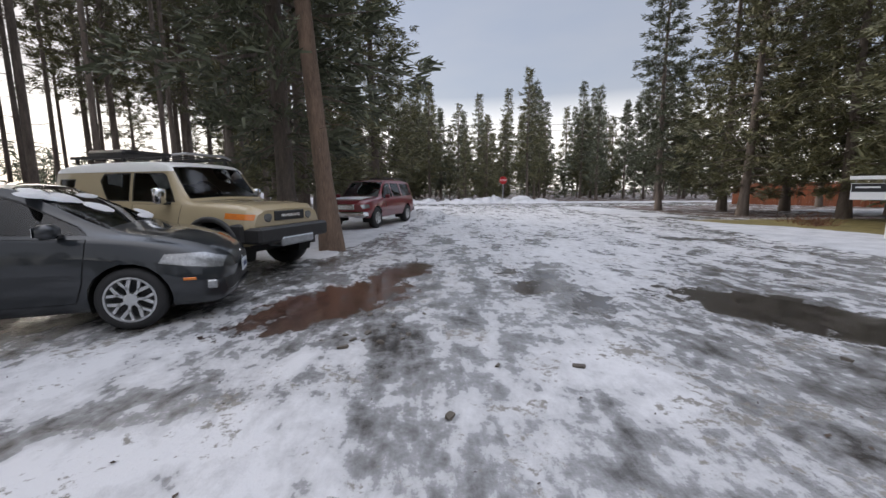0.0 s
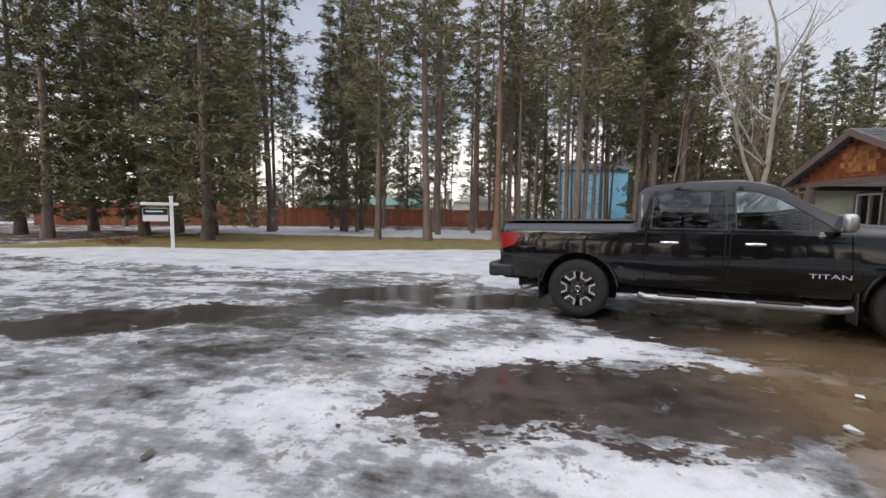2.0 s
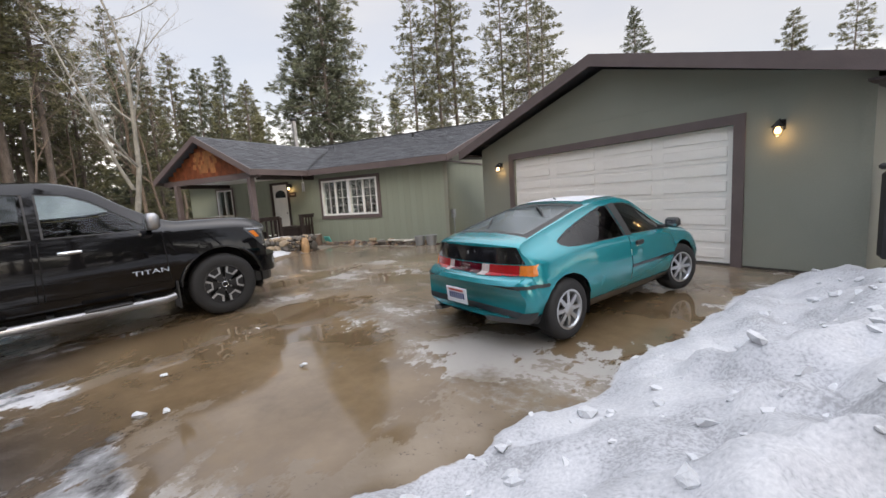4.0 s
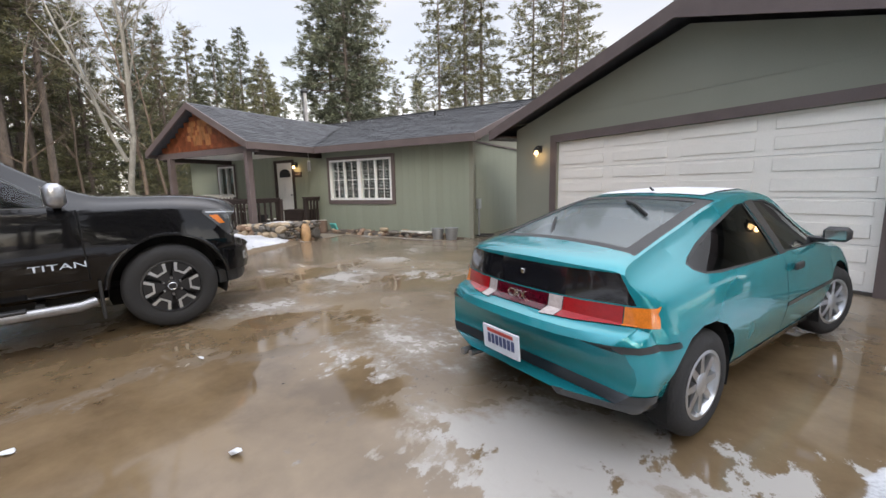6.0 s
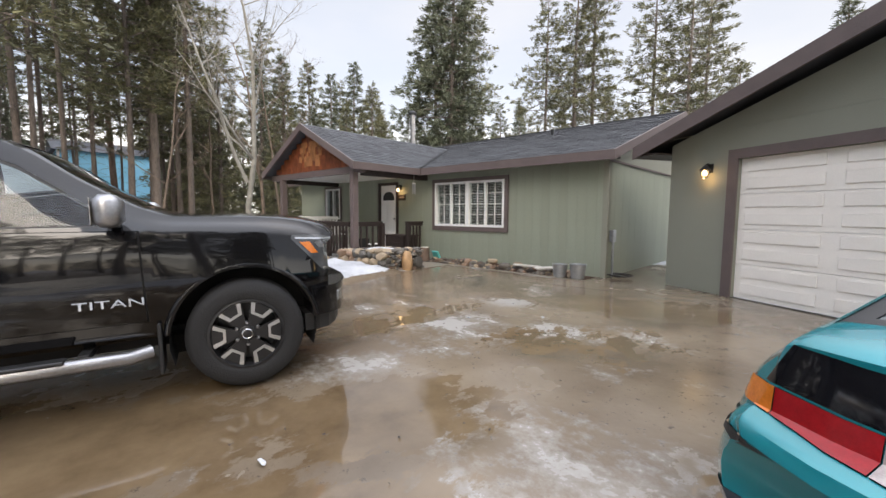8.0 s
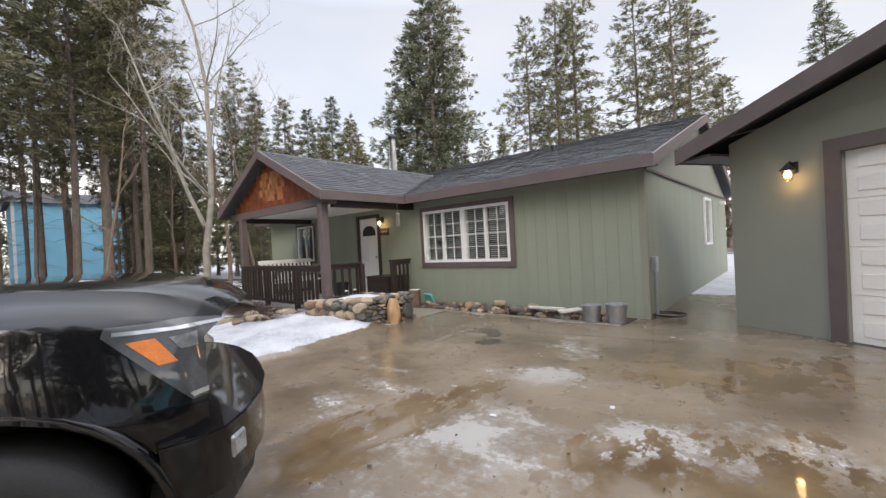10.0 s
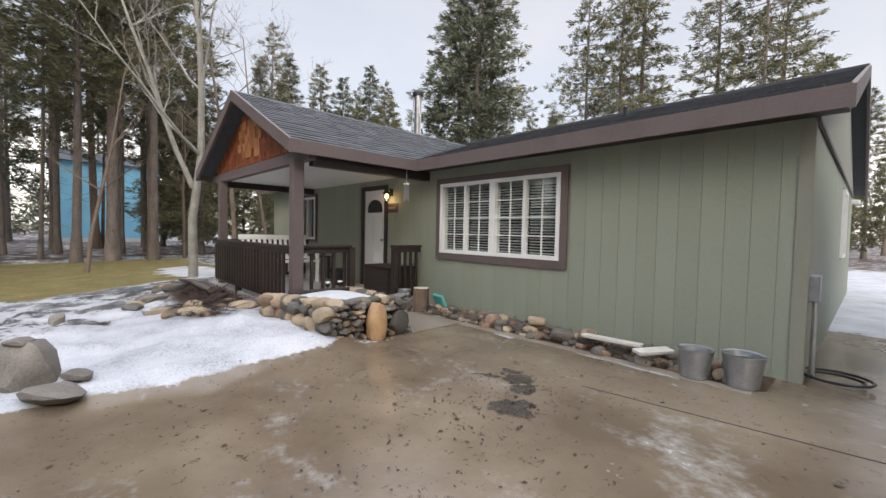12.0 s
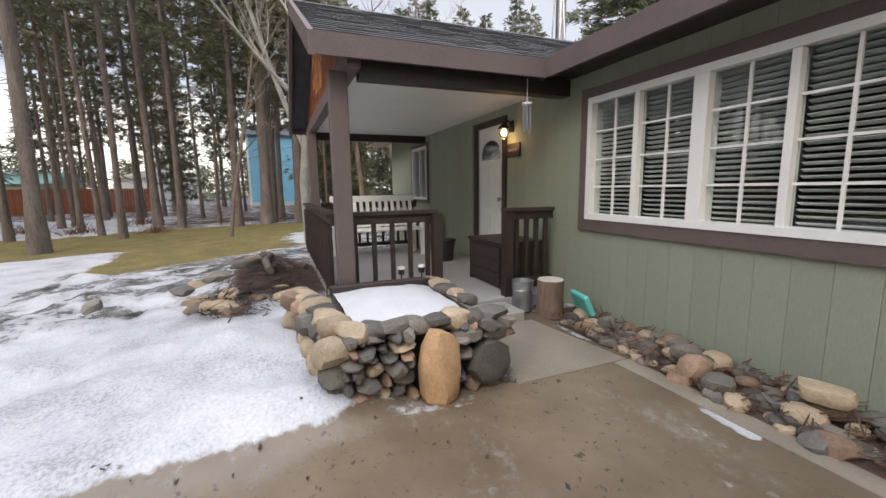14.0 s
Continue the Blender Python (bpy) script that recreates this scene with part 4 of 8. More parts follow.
x0, x1, z0, z1 = DOOR
door = tagged(thing("door_1", "white front door with a small arched light", "door"), kind="structure")
part("jamb", boxes((x0 - 0.09, HY, z0, x0, HY + 0.025, z1 + 0.08), (x1, HY, z0, x1 + 0.09, HY + 0.025, z1 + 0.08), (x0, HY, z1, x1, HY + 0.025, z1 + 0.08)), M_DARKWOOD, door)
bm = boxes((x0 + 0.004, HY - 0.07, z0, x1 - 0.004, HY - 0.02, z1 - 0.004))
for px in ((x0 + 0.10, x0 + 0.33), (x1 - 0.33, x1 - 0.10)):
    for pz in ((z0 + 0.15, z0 + 0.72), (z0 + 0.84, z0 + 1.42)):
        box(bm, px[0], HY - 0.02, pz[0], px[1], HY - 0.010, pz[1], bevel=0.008)
part("leaf", bm, M_WHITE, door)
bm = bmesh.new()
cx = (x0 + x1) / 2
arc = [(cx + 0.25 * math.cos(a), z1 - 0.36 + 0.17 * math.sin(a)) for a in np.linspace(0, math.pi, 11)]
prism(bm, [(cx - 0.25, z1 - 0.45), (cx + 0.25, z1 - 0.45)] + arc, HY - 0.019, HY - 0.008, "y")
part("arched_light", bm, material("dark_door_glass", (0.03, 0.035, 0.04), 0.08, bump=0), door, "dark arched glass")
part("door_knob", lathe(bmesh.new(), [(0.012, 0), (0.012, 0.03), (0.03, 0.045), (0.03, 0.06), (0.001, 0.07)], 12, Matrix.Translation((x0 + 0.07, HY - 0.02, z0 + 0.95)) @ Matrix.Rotation(-math.pi / 2, 4, "X")), M_STEEL, door, smooth=True)


def wall_lamp(m, label, power):
    """A coach lamp: plate, arm, hood, glass and bulb, facing its own +y."""
    w = thing("wall_lamp", label, "wall lamp", m, "wall lamps")
    part("back_plate", boxes((-0.05, 0, -0.02, 0.05, 0.02, 0.12), bevel=0.006), M_BLACK, w)
    part("arm", tube(bmesh.new(), [(0, 0.02, 0.08), (0, 0.07, 0.12), (0, 0.12, 0.09)], 0.012, 8), M_BLACK, w)
    part("hood", lathe(bmesh.new(), [(0.015, 0.10), (0.03, 0.08), (0.075, 0.03), (0.075, 0.015)], 14, pose(0, 0.12, 0)), M_BLACK, w, smooth=True)
    g = part("lamp_glass", lathe(bmesh.new(), [(0.055, 0.014), (0.06, -0.04), (0.04, -0.10), (0.001, -0.11)], 14, pose(0, 0.12, 0)), glass("lamp_glass", (1, 0.95, 0.85), 0.15), w, smooth=True)
    g.visible_shadow = False
    part("bulb", lathe(bmesh.new(), [(0.012, 0.02), (0.028, -0.03), (0.02, -0.06), (0.001, -0.07)], 12, pose(0, 0.12, 0)), M_BULB, w, "glowing warm bulb", smooth=True)
    lamp = new("lamp_light", bpy.data.lights.new("lamp_light", "POINT"))
    lamp.data.energy, lamp.data.color, lamp.data.shadow_soft_size = power, (1.0, 0.62, 0.28), 0.04
    lamp.parent, lamp.location = w, (0, 0.13, -0.13)
    return w


wall_lamp(pose(10.55, HY, 1.95), "lit black coach lamp beside the front door", 0.6)
sign_board = thing("house_sign", "small dark wooden plaque below the porch lamp", "plaque", pose(10.50, HY, 1.62))
part("board", boxes((-0.16, 0.0, 0, 0.16, 0.02, 0.17), bevel=0.006), M_DARKWOOD, sign_board)
part("lettering_bar", boxes((-0.11, 0.02, 0.07, 0.11, 0.024, 0.10)), material("faded_paint", (0.2, 0.17, 0.15), 0.7), sign_board, "pale illegible bar of lettering")

# ---- garage ----
GA = math.degrees(math.atan2(0.488, -0.873))
GM = Matrix.Translation((3.44, -12.76, 0)) @ Matrix.Rotation(radians(GA), 4, "Z")     # x along the front, -y outwards
GW, GAPEX, GH = 7.30, 3.67, 2.44
GD0, GD1, GDH = 1.20, 5.86, 2.08
GSL = 0.295
garage = thing("garage", "grey-green garage with a wide white sectional door", "garage", GM)
bm = boxes((0, 0, -0.1, GD0, 0.15, GDH), (GD1, 0, -0.1, GW, 0.15, GDH))
prism(bm, [(0, GDH), (GW, GDH), (GW, GH), (GAPEX, GH + GAPEX * GSL - 0.05), (0, GH)], 0, 0.15, "y")
part("front_wall", bm, M_SIDING_PLAIN, garage)
part("side_wall", boxes((0, 0.15, -0.1, 0.15, 8.0, GH)), M_SIDING_PLAIN, garage)
part("side_wall", boxes((GW - 0.15, 0.15, -0.1, GW, 8.0, GH)), M_SIDING_PLAIN, garage)
part("rear_wall", boxes((0.15, 7.85, -0.1, GW - 0.15, 8.0, GH)), M_SIDING_PLAIN, garage)
part("siding_joint", boxes((0.02, -0.006, GH + 0.10, GW - 0.02, -0.0005, GH + 0.112)), M_SIDING_PLAIN, garage)
part("corner_board", boxes((GW - 0.10, -0.02, -0.1, GW + 0.02, -0.001, GH)), M_SIDING_PLAIN, garage)
part("garage_floor", boxes((0.15, 0.0, -0.1, GW - 0.15, 7.85, 0.005)), M_MORTAR, garage)
OV = 0.5
for s in (0, 1):
    bm = bmesh.new()
    e = -OV if s == 0 else GW + OV
    ze = GH - OV * GSL + 0.10
    za = GH + GAPEX * GSL + 0.10
    prism(bm, [(e, ze), (GAPEX, za), (GAPEX, za + 0.06), (e, ze + 0.06)], -0.36, 8.3, "y")
    part("roof", bm, M_SHINGLE, garage)
    bm = bmesh.new()
    prism(bm, [(e, ze - 0.14), (GAPEX, za - 0.14), (GAPEX, za + 0.075), (e, ze + 0.075)], -0.40, -0.361, "y")
    part("barge_board", bm, M_TRIM, garage)
    x0, x1 = (e - 0.03, e - 0.001) if s == 0 else (e + 0.001, e + 0.03)
    part("fascia", boxes((x0, -0.36, ze - 0.12, x1, 8.3, ze + 0.05)), M_TRIM, garage)
    x0, x1 = (e, 0.0) if s == 0 else (GW, e)
    part("soffit", boxes((x0, -0.36, ze - 0.11, x1, 8.3, ze - 0.08)), M_DARKWOOD, garage)
part("door_surround", boxes((GD0 - 0.15, -0.03, -0.1, GD0, -0.001, GDH + 0.14), (GD1, -0.03, -0.1, GD1 + 0.15, -0.001, GDH + 0.14), (GD0, -0.03, GDH, GD1, -0.001, GDH + 0.14)), M_TRIM, garage, "brown door surround")
gdoor = part("garage_door", boxes((GD0, 0.10, 0.0, GD1, 0.12, GDH)), M_WHITE, garage, "white sectional garage door")
M_GDOOR = material("cream_door_enamel", (0.88, 0.83, 0.76), 0.45, var=0.05, scale=1.2, fine=80, bump=0.12)
sec = (GDH - 0.01) / 4
sec_mesh = solid("door_section", boxes((GD0 + 0.004, 0.055, 0.0, GD1 - 0.004, 0.10, sec - 0.006)), M_GDOOR)
pw = (GD1 - GD0) / 4
rib_mesh = solid("raised_panel", boxes((0.10, 0.045, 0, pw - 0.10, 0.055, sec / 2 - 0.10), bevel=0.007), M_GDOOR)
for k in range(4):
    section = part("door_section", sec_mesh, None, garage, m=pose(0, 0, 0.008 + k * sec))
    for i in range(4):
        for j in (0, 1):
            part("raised_panel", rib_mesh, None, section, m=pose(GD0 + i * pw, 0, 0.07 + j * (sec / 2 - 0.01)))
part("bottom_seal", boxes((GD0 + 0.01, 0.05, -0.02, GD1 - 0.01, 0.10, 0.008)), M_BLACK, gdoor)
wall_lamp(GM @ pose(0.75, 0, 1.93, 0, 0, 180), "lit black coach lamp on the garage wall", 0.5)
wall_lamp(GM @ pose(6.42, 0, 1.93, 0, 0, 180), "lit black coach lamp on the garage wall", 0.5)


# ---- vehicles: x forward, y to the left, z up, origin on the ground between the axles ----
def paint(name, color, metal=0.0, rough=0.3, coat=1.0, spec=0.25):
    return material(name, color, rough, metal=metal, var=0.05, scale=2, fine=220, bump=0.0, coat=coat, spec=spec)


M_PAINT_BLACK = paint("black_car_paint", (0.004, 0.004, 0.005), spec=0.05)
M_PAINT_TEAL = paint("teal_metallic_paint", (0.004, 0.225, 0.262), 0.35, 0.25)
M_PAINT_GREY = paint("dark_grey_car_paint", (0.022, 0.026, 0.031), 0.2)
M_PAINT_SAND = paint("sand_car_paint", (0.40, 0.325, 0.20))
M_PAINT_RED = paint("maroon_car_paint", (0.16, 0.012, 0.018), 0.1)
M_RUBBER = material("tyre_rubber", (0.016, 0.016, 0.017), 0.75, var=0.3, scale=9, fine=80, bump=0.3)
M_PLASTIC = material("black_plastic", (0.020, 0.020, 0.021), 0.5, var=0.2, scale=8, fine=150, bump=0.2)
# Near-black for door joints, and for the shade in wheel arches and underbodies.
M_GAP_SHADE = material("gap_and_shade_black", (0.004, 0.004, 0.004), 0.8, bump=0)
M_CHROME = material("chrome", (0.72, 0.73, 0.74), 0.12, metal=1.0, var=0.05, scale=4, fine=40, bump=0)
M_ALLOY = material("machined_alloy", (0.52, 0.53, 0.54), 0.3, metal=0.9, var=0.1, scale=7, fine=60, bump=0.05)
M_ALLOY_DARK = material("dark_alloy", (0.03, 0.03, 0.032), 0.35, metal=0.5, var=0.1, scale=7, fine=60, bump=0.05)
M_TINT = glass("tinted_glass", (0.07, 0.08, 0.08))
M_CLEAR = glass("car_glass", (0.36, 0.43, 0.42))
M_RED_LENS = material("red_lens", (0.33, 0.008, 0.012), 0.12, var=0.15, scale=30, fine=120, bump=0.05, coat=0.6)
M_DARKRED_LENS = material("dark_red_lens", (0.075, 0.003, 0.010), 0.1, var=0.15, scale=30, fine=120, bump=0.03, coat=0.8)
M_AMBER = material("amber_lens", (0.62, 0.17, 0.02), 0.15, var=0.15, scale=30, fine=120, bump=0.05, coat=0.5)
M_LAMP = material("clear_lamp", (0.30, 0.31, 0.32), 0.08, metal=0.6, var=0.3, scale=25, fine=80, bump=0.1, coat=1.0)
M_REVERSE = material("clear_white_lens", (0.46, 0.40, 0.38), 0.15, var=0.2, scale=40, fine=150, bump=0.1, coat=0.8)
M_SEAT = material("dark_upholstery", (0.03, 0.03, 0.032), 0.9, var=0.2, scale=12, fine=80, bump=0.2)
M_PLATE = material("number_plate", (0.62, 0.66, 0.72), 0.4, var=0.08, scale=12, fine=60, bump=0.05)
M_BAR = material("plate_bars", (0.05, 0.07, 0.16), 0.5, bump=0)


def pchip(xs, ys, q):
    """Smooth interpolation that never overshoots."""
    xs, ys = np.asarray(xs, float), np.asarray(ys, float)
    h, d = np.diff(xs), np.diff(ys) / np.diff(xs)
    m = np.zeros(len(xs))
    m[0], m[-1] = d[0], d[-1]
    for i in range(1, len(xs) - 1):
        if d[i - 1] * d[i] > 0:
            w1, w2 = 2 * h[i] + h[i - 1], h[i] + 2 * h[i - 1]
            m[i] = (w1 + w2) / (w1 / d[i - 1] + w2 / d[i])
    k = np.clip(np.searchsorted(xs, q) - 1, 0, len(xs) - 2)
    t = (q - xs[k]) / h[k]
    return (ys[k] * (1 + 2 * t) * (1 - t) ** 2 + m[k] * h[k] * t * (1 - t) ** 2 + ys[k + 1] * t * t * (3 - 2 * t) + m[k + 1] * h[k] * t * t * (t - 1))


def shell(stations, step=0.07, round_top=0.06, bow=(0.0, 0.0)):
    """A car body skin. A station: x, floor, belt and top heights; half widths low, middle, belt, top."""
    st = np.array(stations, float)
    n = int((st[-1, 0] - st[0, 0]) / step) + 1
    q = np.unique(np.concatenate([np.linspace(st[0, 0], st[-1, 0], n), st[:, 0]]))
    cols = [pchip(st[:, 0], st[:, i], q) for i in range(1, 8)]
    bm = bmesh.new()
    rings = []
    for x, zb, ze, zt, wl, wm, we, wt in zip(q, *cols):
        h = ze - zb
        r = min(round_top, max(0.012, (zt - ze) * 0.35))
        half = [(wl * 0.5, zb), (wl * 0.94, zb), (wl, zb + 0.04), (wl + (wm - wl) * 0.55, zb + h * 0.22), (wm - 0.004, zb + h * 0.42), (wm, zb + h * 0.55), (wm + (we - wm) * 0.35, zb + h * 0.75), (we + 0.004, ze - 0.035), (we - 0.012, ze),
                (we + (wt - we) * 0.33, ze + (zt - ze - r) * 0.33), (we + (wt - we) * 0.66, ze + (zt - ze - r) * 0.66), (wt, zt - r), (wt - r * 0.35, zt - r * 0.35), (wt - r * 1.1, zt - 0.004), (wt * 0.6, zt + 0.008), (wt * 0.3, zt + 0.015), (0, zt + 0.018)]
        ring = [bm.verts.new((x, y, z)) for y, z in half] + [bm.verts.new((x, -y, z)) for y, z in half[-2::-1]]
        rings.append(ring)
    for a, b in zip(rings, rings[1:]):
        for k in range(len(a) - 1):
            bm.faces.new((a[k], a[k + 1], b[k + 1], b[k]))
    for ring in (rings[0], rings[-1]):
        half = len(ring) // 2
        for k in range(half):
            bm.faces.new((ring[k], ring[k + 1], ring[-2 - k], ring[-1 - k])) if k < half - 1 else bm.faces.new((ring[k], ring[k + 1], ring[k + 2]))
    # round the plan of the tail and the nose
    for v in bm.verts:
        k = min(1.0, abs(v.co.y) / 0.82) ** 2.4
        if bow[0] and v.co.x < st[0, 0] + 0.75:
            v.co.x += bow[0] * k * (1 - (v.co.x - st[0, 0]) / 0.75)
        if bow[1] and v.co.x > st[-1, 0] - 0.75:
            v.co.x -= bow[1] * k * (1 - (st[-1, 0] - v.co.x) / 0.75)
    bmesh.ops.recalc_face_normals(bm, faces=bm.faces)
    bm.normal_update()
    return bm


def cut_out(bm, poly, view, sign=0, push=0.0, low=0.35, when=None):
    """Cuts a convex outline, drawn in a view, into the skin and lifts that patch away as its own mesh."""
    def flat(c):
        return (c.x, c.z) if view == "side" else ((c.y, c.z) if view in ("front", "rear") else (c.x, c.y))

    def ok(f):
        n, c = f.normal, f.calc_center_median()
        if when and not when(c):
            return False
        if view == "side":
            return abs(n.y) > low and (sign == 0 or c.y * sign > 0)
        if view == "front":
            return n.x > low
        if view == "rear":
            return n.x < -low
        return n.z > low
    area = sum(a[0] * b[1] - b[0] * a[1] for a, b in zip(poly, poly[1:] + poly[:1]))
    if area < 0:
        poly = poly[::-1]
    u0, u1 = min(p[0] for p in poly) - 0.02, max(p[0] for p in poly) + 0.02
    v0, v1 = min(p[1] for p in poly) - 0.02, max(p[1] for p in poly) + 0.02
    for (au, av), (bu, bv) in zip(poly, poly[1:] + poly[:1]):
        faces = []
        for f in bm.faces:
            if ok(f):
                fl = [flat(v.co) for v in f.verts]
                if max(p[0] for p in fl) > u0 and min(p[0] for p in fl) < u1 and max(p[1] for p in fl) > v0 and min(p[1] for p in fl) < v1:
                    faces.append(f)
        if not faces:
            continue
        nu, nv = bv - av, au - bu
        co, no = {"side": (Vector((au, 0, av)), Vector((nu, 0, nv))), "front": (Vector((0, au, av)), Vector((0, nu, nv))), "rear": (Vector((0, au, av)), Vector((0, nu, nv)))}.get(view, (Vector((au, av, 0)), Vector((nu, nv, 0))))
        geom = faces + list({e for f in faces for e in f.edges}) + list({v for f in faces for v in f.verts})
        bmesh.ops.bisect_plane(bm, geom=geom, dist=1e-5, plane_co=co, plane_no=no.normalized())
        bm.normal_update()
    take = []
    for f in bm.faces:
        if ok(f):
            u, v = flat(f.calc_center_median())
            if all((bu - au) * (v - av) - (bv - av) * (u - au) > -1e-6 for (au, av), (bu, bv) in zip(poly, poly[1:] + poly[:1])):
                take.append(f)
    out = bmesh.new()
    made = {}
    for f in take:
        vs = []
        for v in f.verts:
            if v not in made:
                made[v] = out.verts.new(v.co + v.normal * push)
            vs.append(made[v])
        try:
            out.faces.new(vs)
        except ValueError:
            pass
    bmesh.ops.delete(bm, geom=take, context="FACES")
    bm.normal_update()
    out.normal_update()
    return out


def keep_part(name, bm, mat, parent, label=""):
    """Like part(), for skins whose faces already point outwards."""
    for f in bm.faces:
        f.smooth = True
    for e in bm.edges:
        if len(e.link_faces) == 2 and e.calc_face_angle(0) > radians(32):
            e.smooth = False
    me = bpy.data.meshes.new(name)
    bm.to_mesh(me)
    bm.free()
    me.materials.append(mat)
    ob = new(name, me)
    ob.parent = parent
    if label:
        ob["label"] = label
    return ob


def circle(cx, cz, r, n=18, flat_below=None):
    return [(cx + r * math.cos(k * math.tau / n), cz + r * math.sin(k * math.tau / n)) for k in range(n)]


def shrink(poly, d):
    cx, cz = sum(p[0] for p in poly) / len(poly), sum(p[1] for p in poly) / len(poly)
    out = []
    for x, z in poly:
        L = math.hypot(x - cx, z - cz)
        out.append((x + (cx - x) * d / L * 1.25, z + (cz - z) * d / L * 1.25))
    return out


def wheel_meshes(R, width, rim, spokes, spoke_w, face, dark, style="straight"):
    """Tyre, rim barrel, spoke and hub; the axle along y, the outside at -y."""
    h = width / 2
    rot = Matrix.Rotation(math.pi / 2, 4, "X")
    tyre = solid("tyre", lathe(bmesh.new(), [(rim, -h * 0.92), (rim + 0.02, -h), (R - 0.045, -h), (R - 0.012, -h * 0.82), (R, -h * 0.55), (R, h * 0.55), (R - 0.012, h * 0.82), (R - 0.045, h), (rim + 0.02, h), (rim, h * 0.92)], 40, rot, False), M_RUBBER, True, 50)
    barrel = solid("rim", lathe(bmesh.new(), [(rim + 0.006, h * 0.96), (rim - 0.012, h * 0.98), (rim - 0.022, h * 0.8), (rim - 0.04, 0.0), (rim - 0.03, -h * 0.8)], 40, rot, False), dark if style == "block" else face, True, 40)
    back = solid("brake_disc", lathe(bmesh.new(), [(0.001, -0.02), (rim * 0.93, -0.02), (rim * 0.93, 0.0), (0.001, 0.0)], 24, rot), M_ALLOY_DARK if dark else M_PLASTIC)
    sp = []
    for k in range(spokes):
        a = k * math.tau / spokes
        bm = bmesh.new()
        if style == "block":
            # dark wedge with a machined U-shaped tip
            prism(bm, [(0.05, -0.025), (rim * 0.93, -spoke_w * 0.62), (rim * 0.97, 0), (rim * 0.93, spoke_w * 0.62), (0.05, 0.025)], h * 0.62, h * 0.80, "z")
        elif style == "fork":
            for s in (-1, 1):
                prism(bm, [(0.05, -0.012), (rim * 0.50, -0.014), (rim * 0.55, 0.014), (0.05, 0.014)], h * 0.62, h * 0.82, "z") if s > 0 else None
                prism(bm, [(rim * 0.46, -0.016), (rim * 0.52, 0.016), (rim * 0.985, s * spoke_w + 0.016), (rim * 0.985, s * spoke_w - 0.018)], h * 0.62, h * 0.84, "z")
        else:
            prism(bm, [(0.04, -spoke_w * 0.5), (rim * 0.97, -spoke_w * 0.36), (rim * 0.97, spoke_w * 0.36), (0.04, spoke_w * 0.5)], h * 0.62, h * 0.84, "z")
        bmesh.ops.transform(bm, matrix=rot @ Matrix.Rotation(a, 4, "Z"), verts=bm.verts)
        sp.append(solid("spoke", bm, dark or face))
        if style == "block":
            bm = bmesh.new()
            w = spoke_w * 0.62
            for s in (-1, 1):
                prism(bm, [(rim * 0.56, s * w * 0.50), (rim * 0.60, s * w * 0.28), (rim * 0.90, s * w * 0.60), (rim * 0.92, s * w * 0.96)], h * 0.802, h * 0.84, "z")
            prism(bm, [(rim * 0.56, -w * 0.50), (rim * 0.56, w * 0.50), (rim * 0.63, w * 0.28), (rim * 0.63, -w * 0.28)], h * 0.802, h * 0.835, "z") if k % 1 == 0 else None
            bmesh.ops.transform(bm, matrix=rot @ Matrix.Rotation(a, 4, "Z"), verts=bm.verts)
            sp.append(solid("spoke_face", bm, face))
    hub = solid("hub_cap", lathe(bmesh.new(), [(0.062, h * 0.5), (0.062, h * 0.86), (0.05, h * 0.9), (0.001, h * 0.91)], 18, rot), dark or face, True, 40)
    return tyre, barrel, back, sp, hub


def add_wheel(car, meshes, x, y, r, steer=0.0, nut=None, ring=None):
    tyre, barrel, back, sp, hub = meshes
    m = pose(x, y, r, 0, 0, steer + (180 if y > 0 else 0))
    w = part("wheel", tyre, None, car, m=m)
    w.name = "wheel"
    for nm, me in (("rim", barrel), ("brake_disc", back), ("hub_cap", hub)):
        part(nm, me, None, w)
    for me in sp:
        part("spoke", me, None, w)
    if nut is not None:
        for k in range(6):
            t = (k + 0.5) * math.tau / 6
            part("lug_nut", nut, None, w, m=Matrix.Translation((0.085 * math.cos(t), 0, 0.085 * math.sin(t))))
        part("hub_ring", ring, None, w)


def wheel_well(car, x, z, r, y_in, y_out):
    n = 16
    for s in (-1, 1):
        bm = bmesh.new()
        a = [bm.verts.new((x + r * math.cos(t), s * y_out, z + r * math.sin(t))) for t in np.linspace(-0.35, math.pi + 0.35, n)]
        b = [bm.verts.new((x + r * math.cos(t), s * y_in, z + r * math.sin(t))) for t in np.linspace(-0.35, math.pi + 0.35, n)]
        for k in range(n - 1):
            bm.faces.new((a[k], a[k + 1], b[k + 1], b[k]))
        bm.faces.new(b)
        # The shade inside the arch is put into this sheet's black.
        part("wheel_well", bm, M_GAP_SHADE, car)


def mirror(car, x, y, z, s, mat, size=(0.12, 0.20, 0.16)):
    a, b, c = size
    o = part("mirror", boxes((-a / 2, -b / 2, -c / 2, a / 2, b / 2, c / 2), bevel=min(a, c) * 0.28), mat, car, smooth=True, angle=60, m=pose(x, s * (y + b / 2 + 0.05), z))
    part("mirror_arm", boxes((-0.03, -b / 2 - 0.09, -c / 2 - 0.01, 0.03, -b / 2 + 0.04, -c / 2 + 0.03), bevel=0.008) if s > 0 else boxes((-0.03, b / 2 - 0.04, -c / 2 - 0.01, 0.03, b / 2 + 0.09, -c / 2 + 0.03), bevel=0.008), M_PLASTIC, o)
    g = part("mirror_glass", boxes((-a / 2 - 0.004, -b / 2 + 0.02, -c / 2 + 0.02, -a / 2 - 0.001, b / 2 - 0.02, c / 2 - 0.02)), M_CHROME, o)


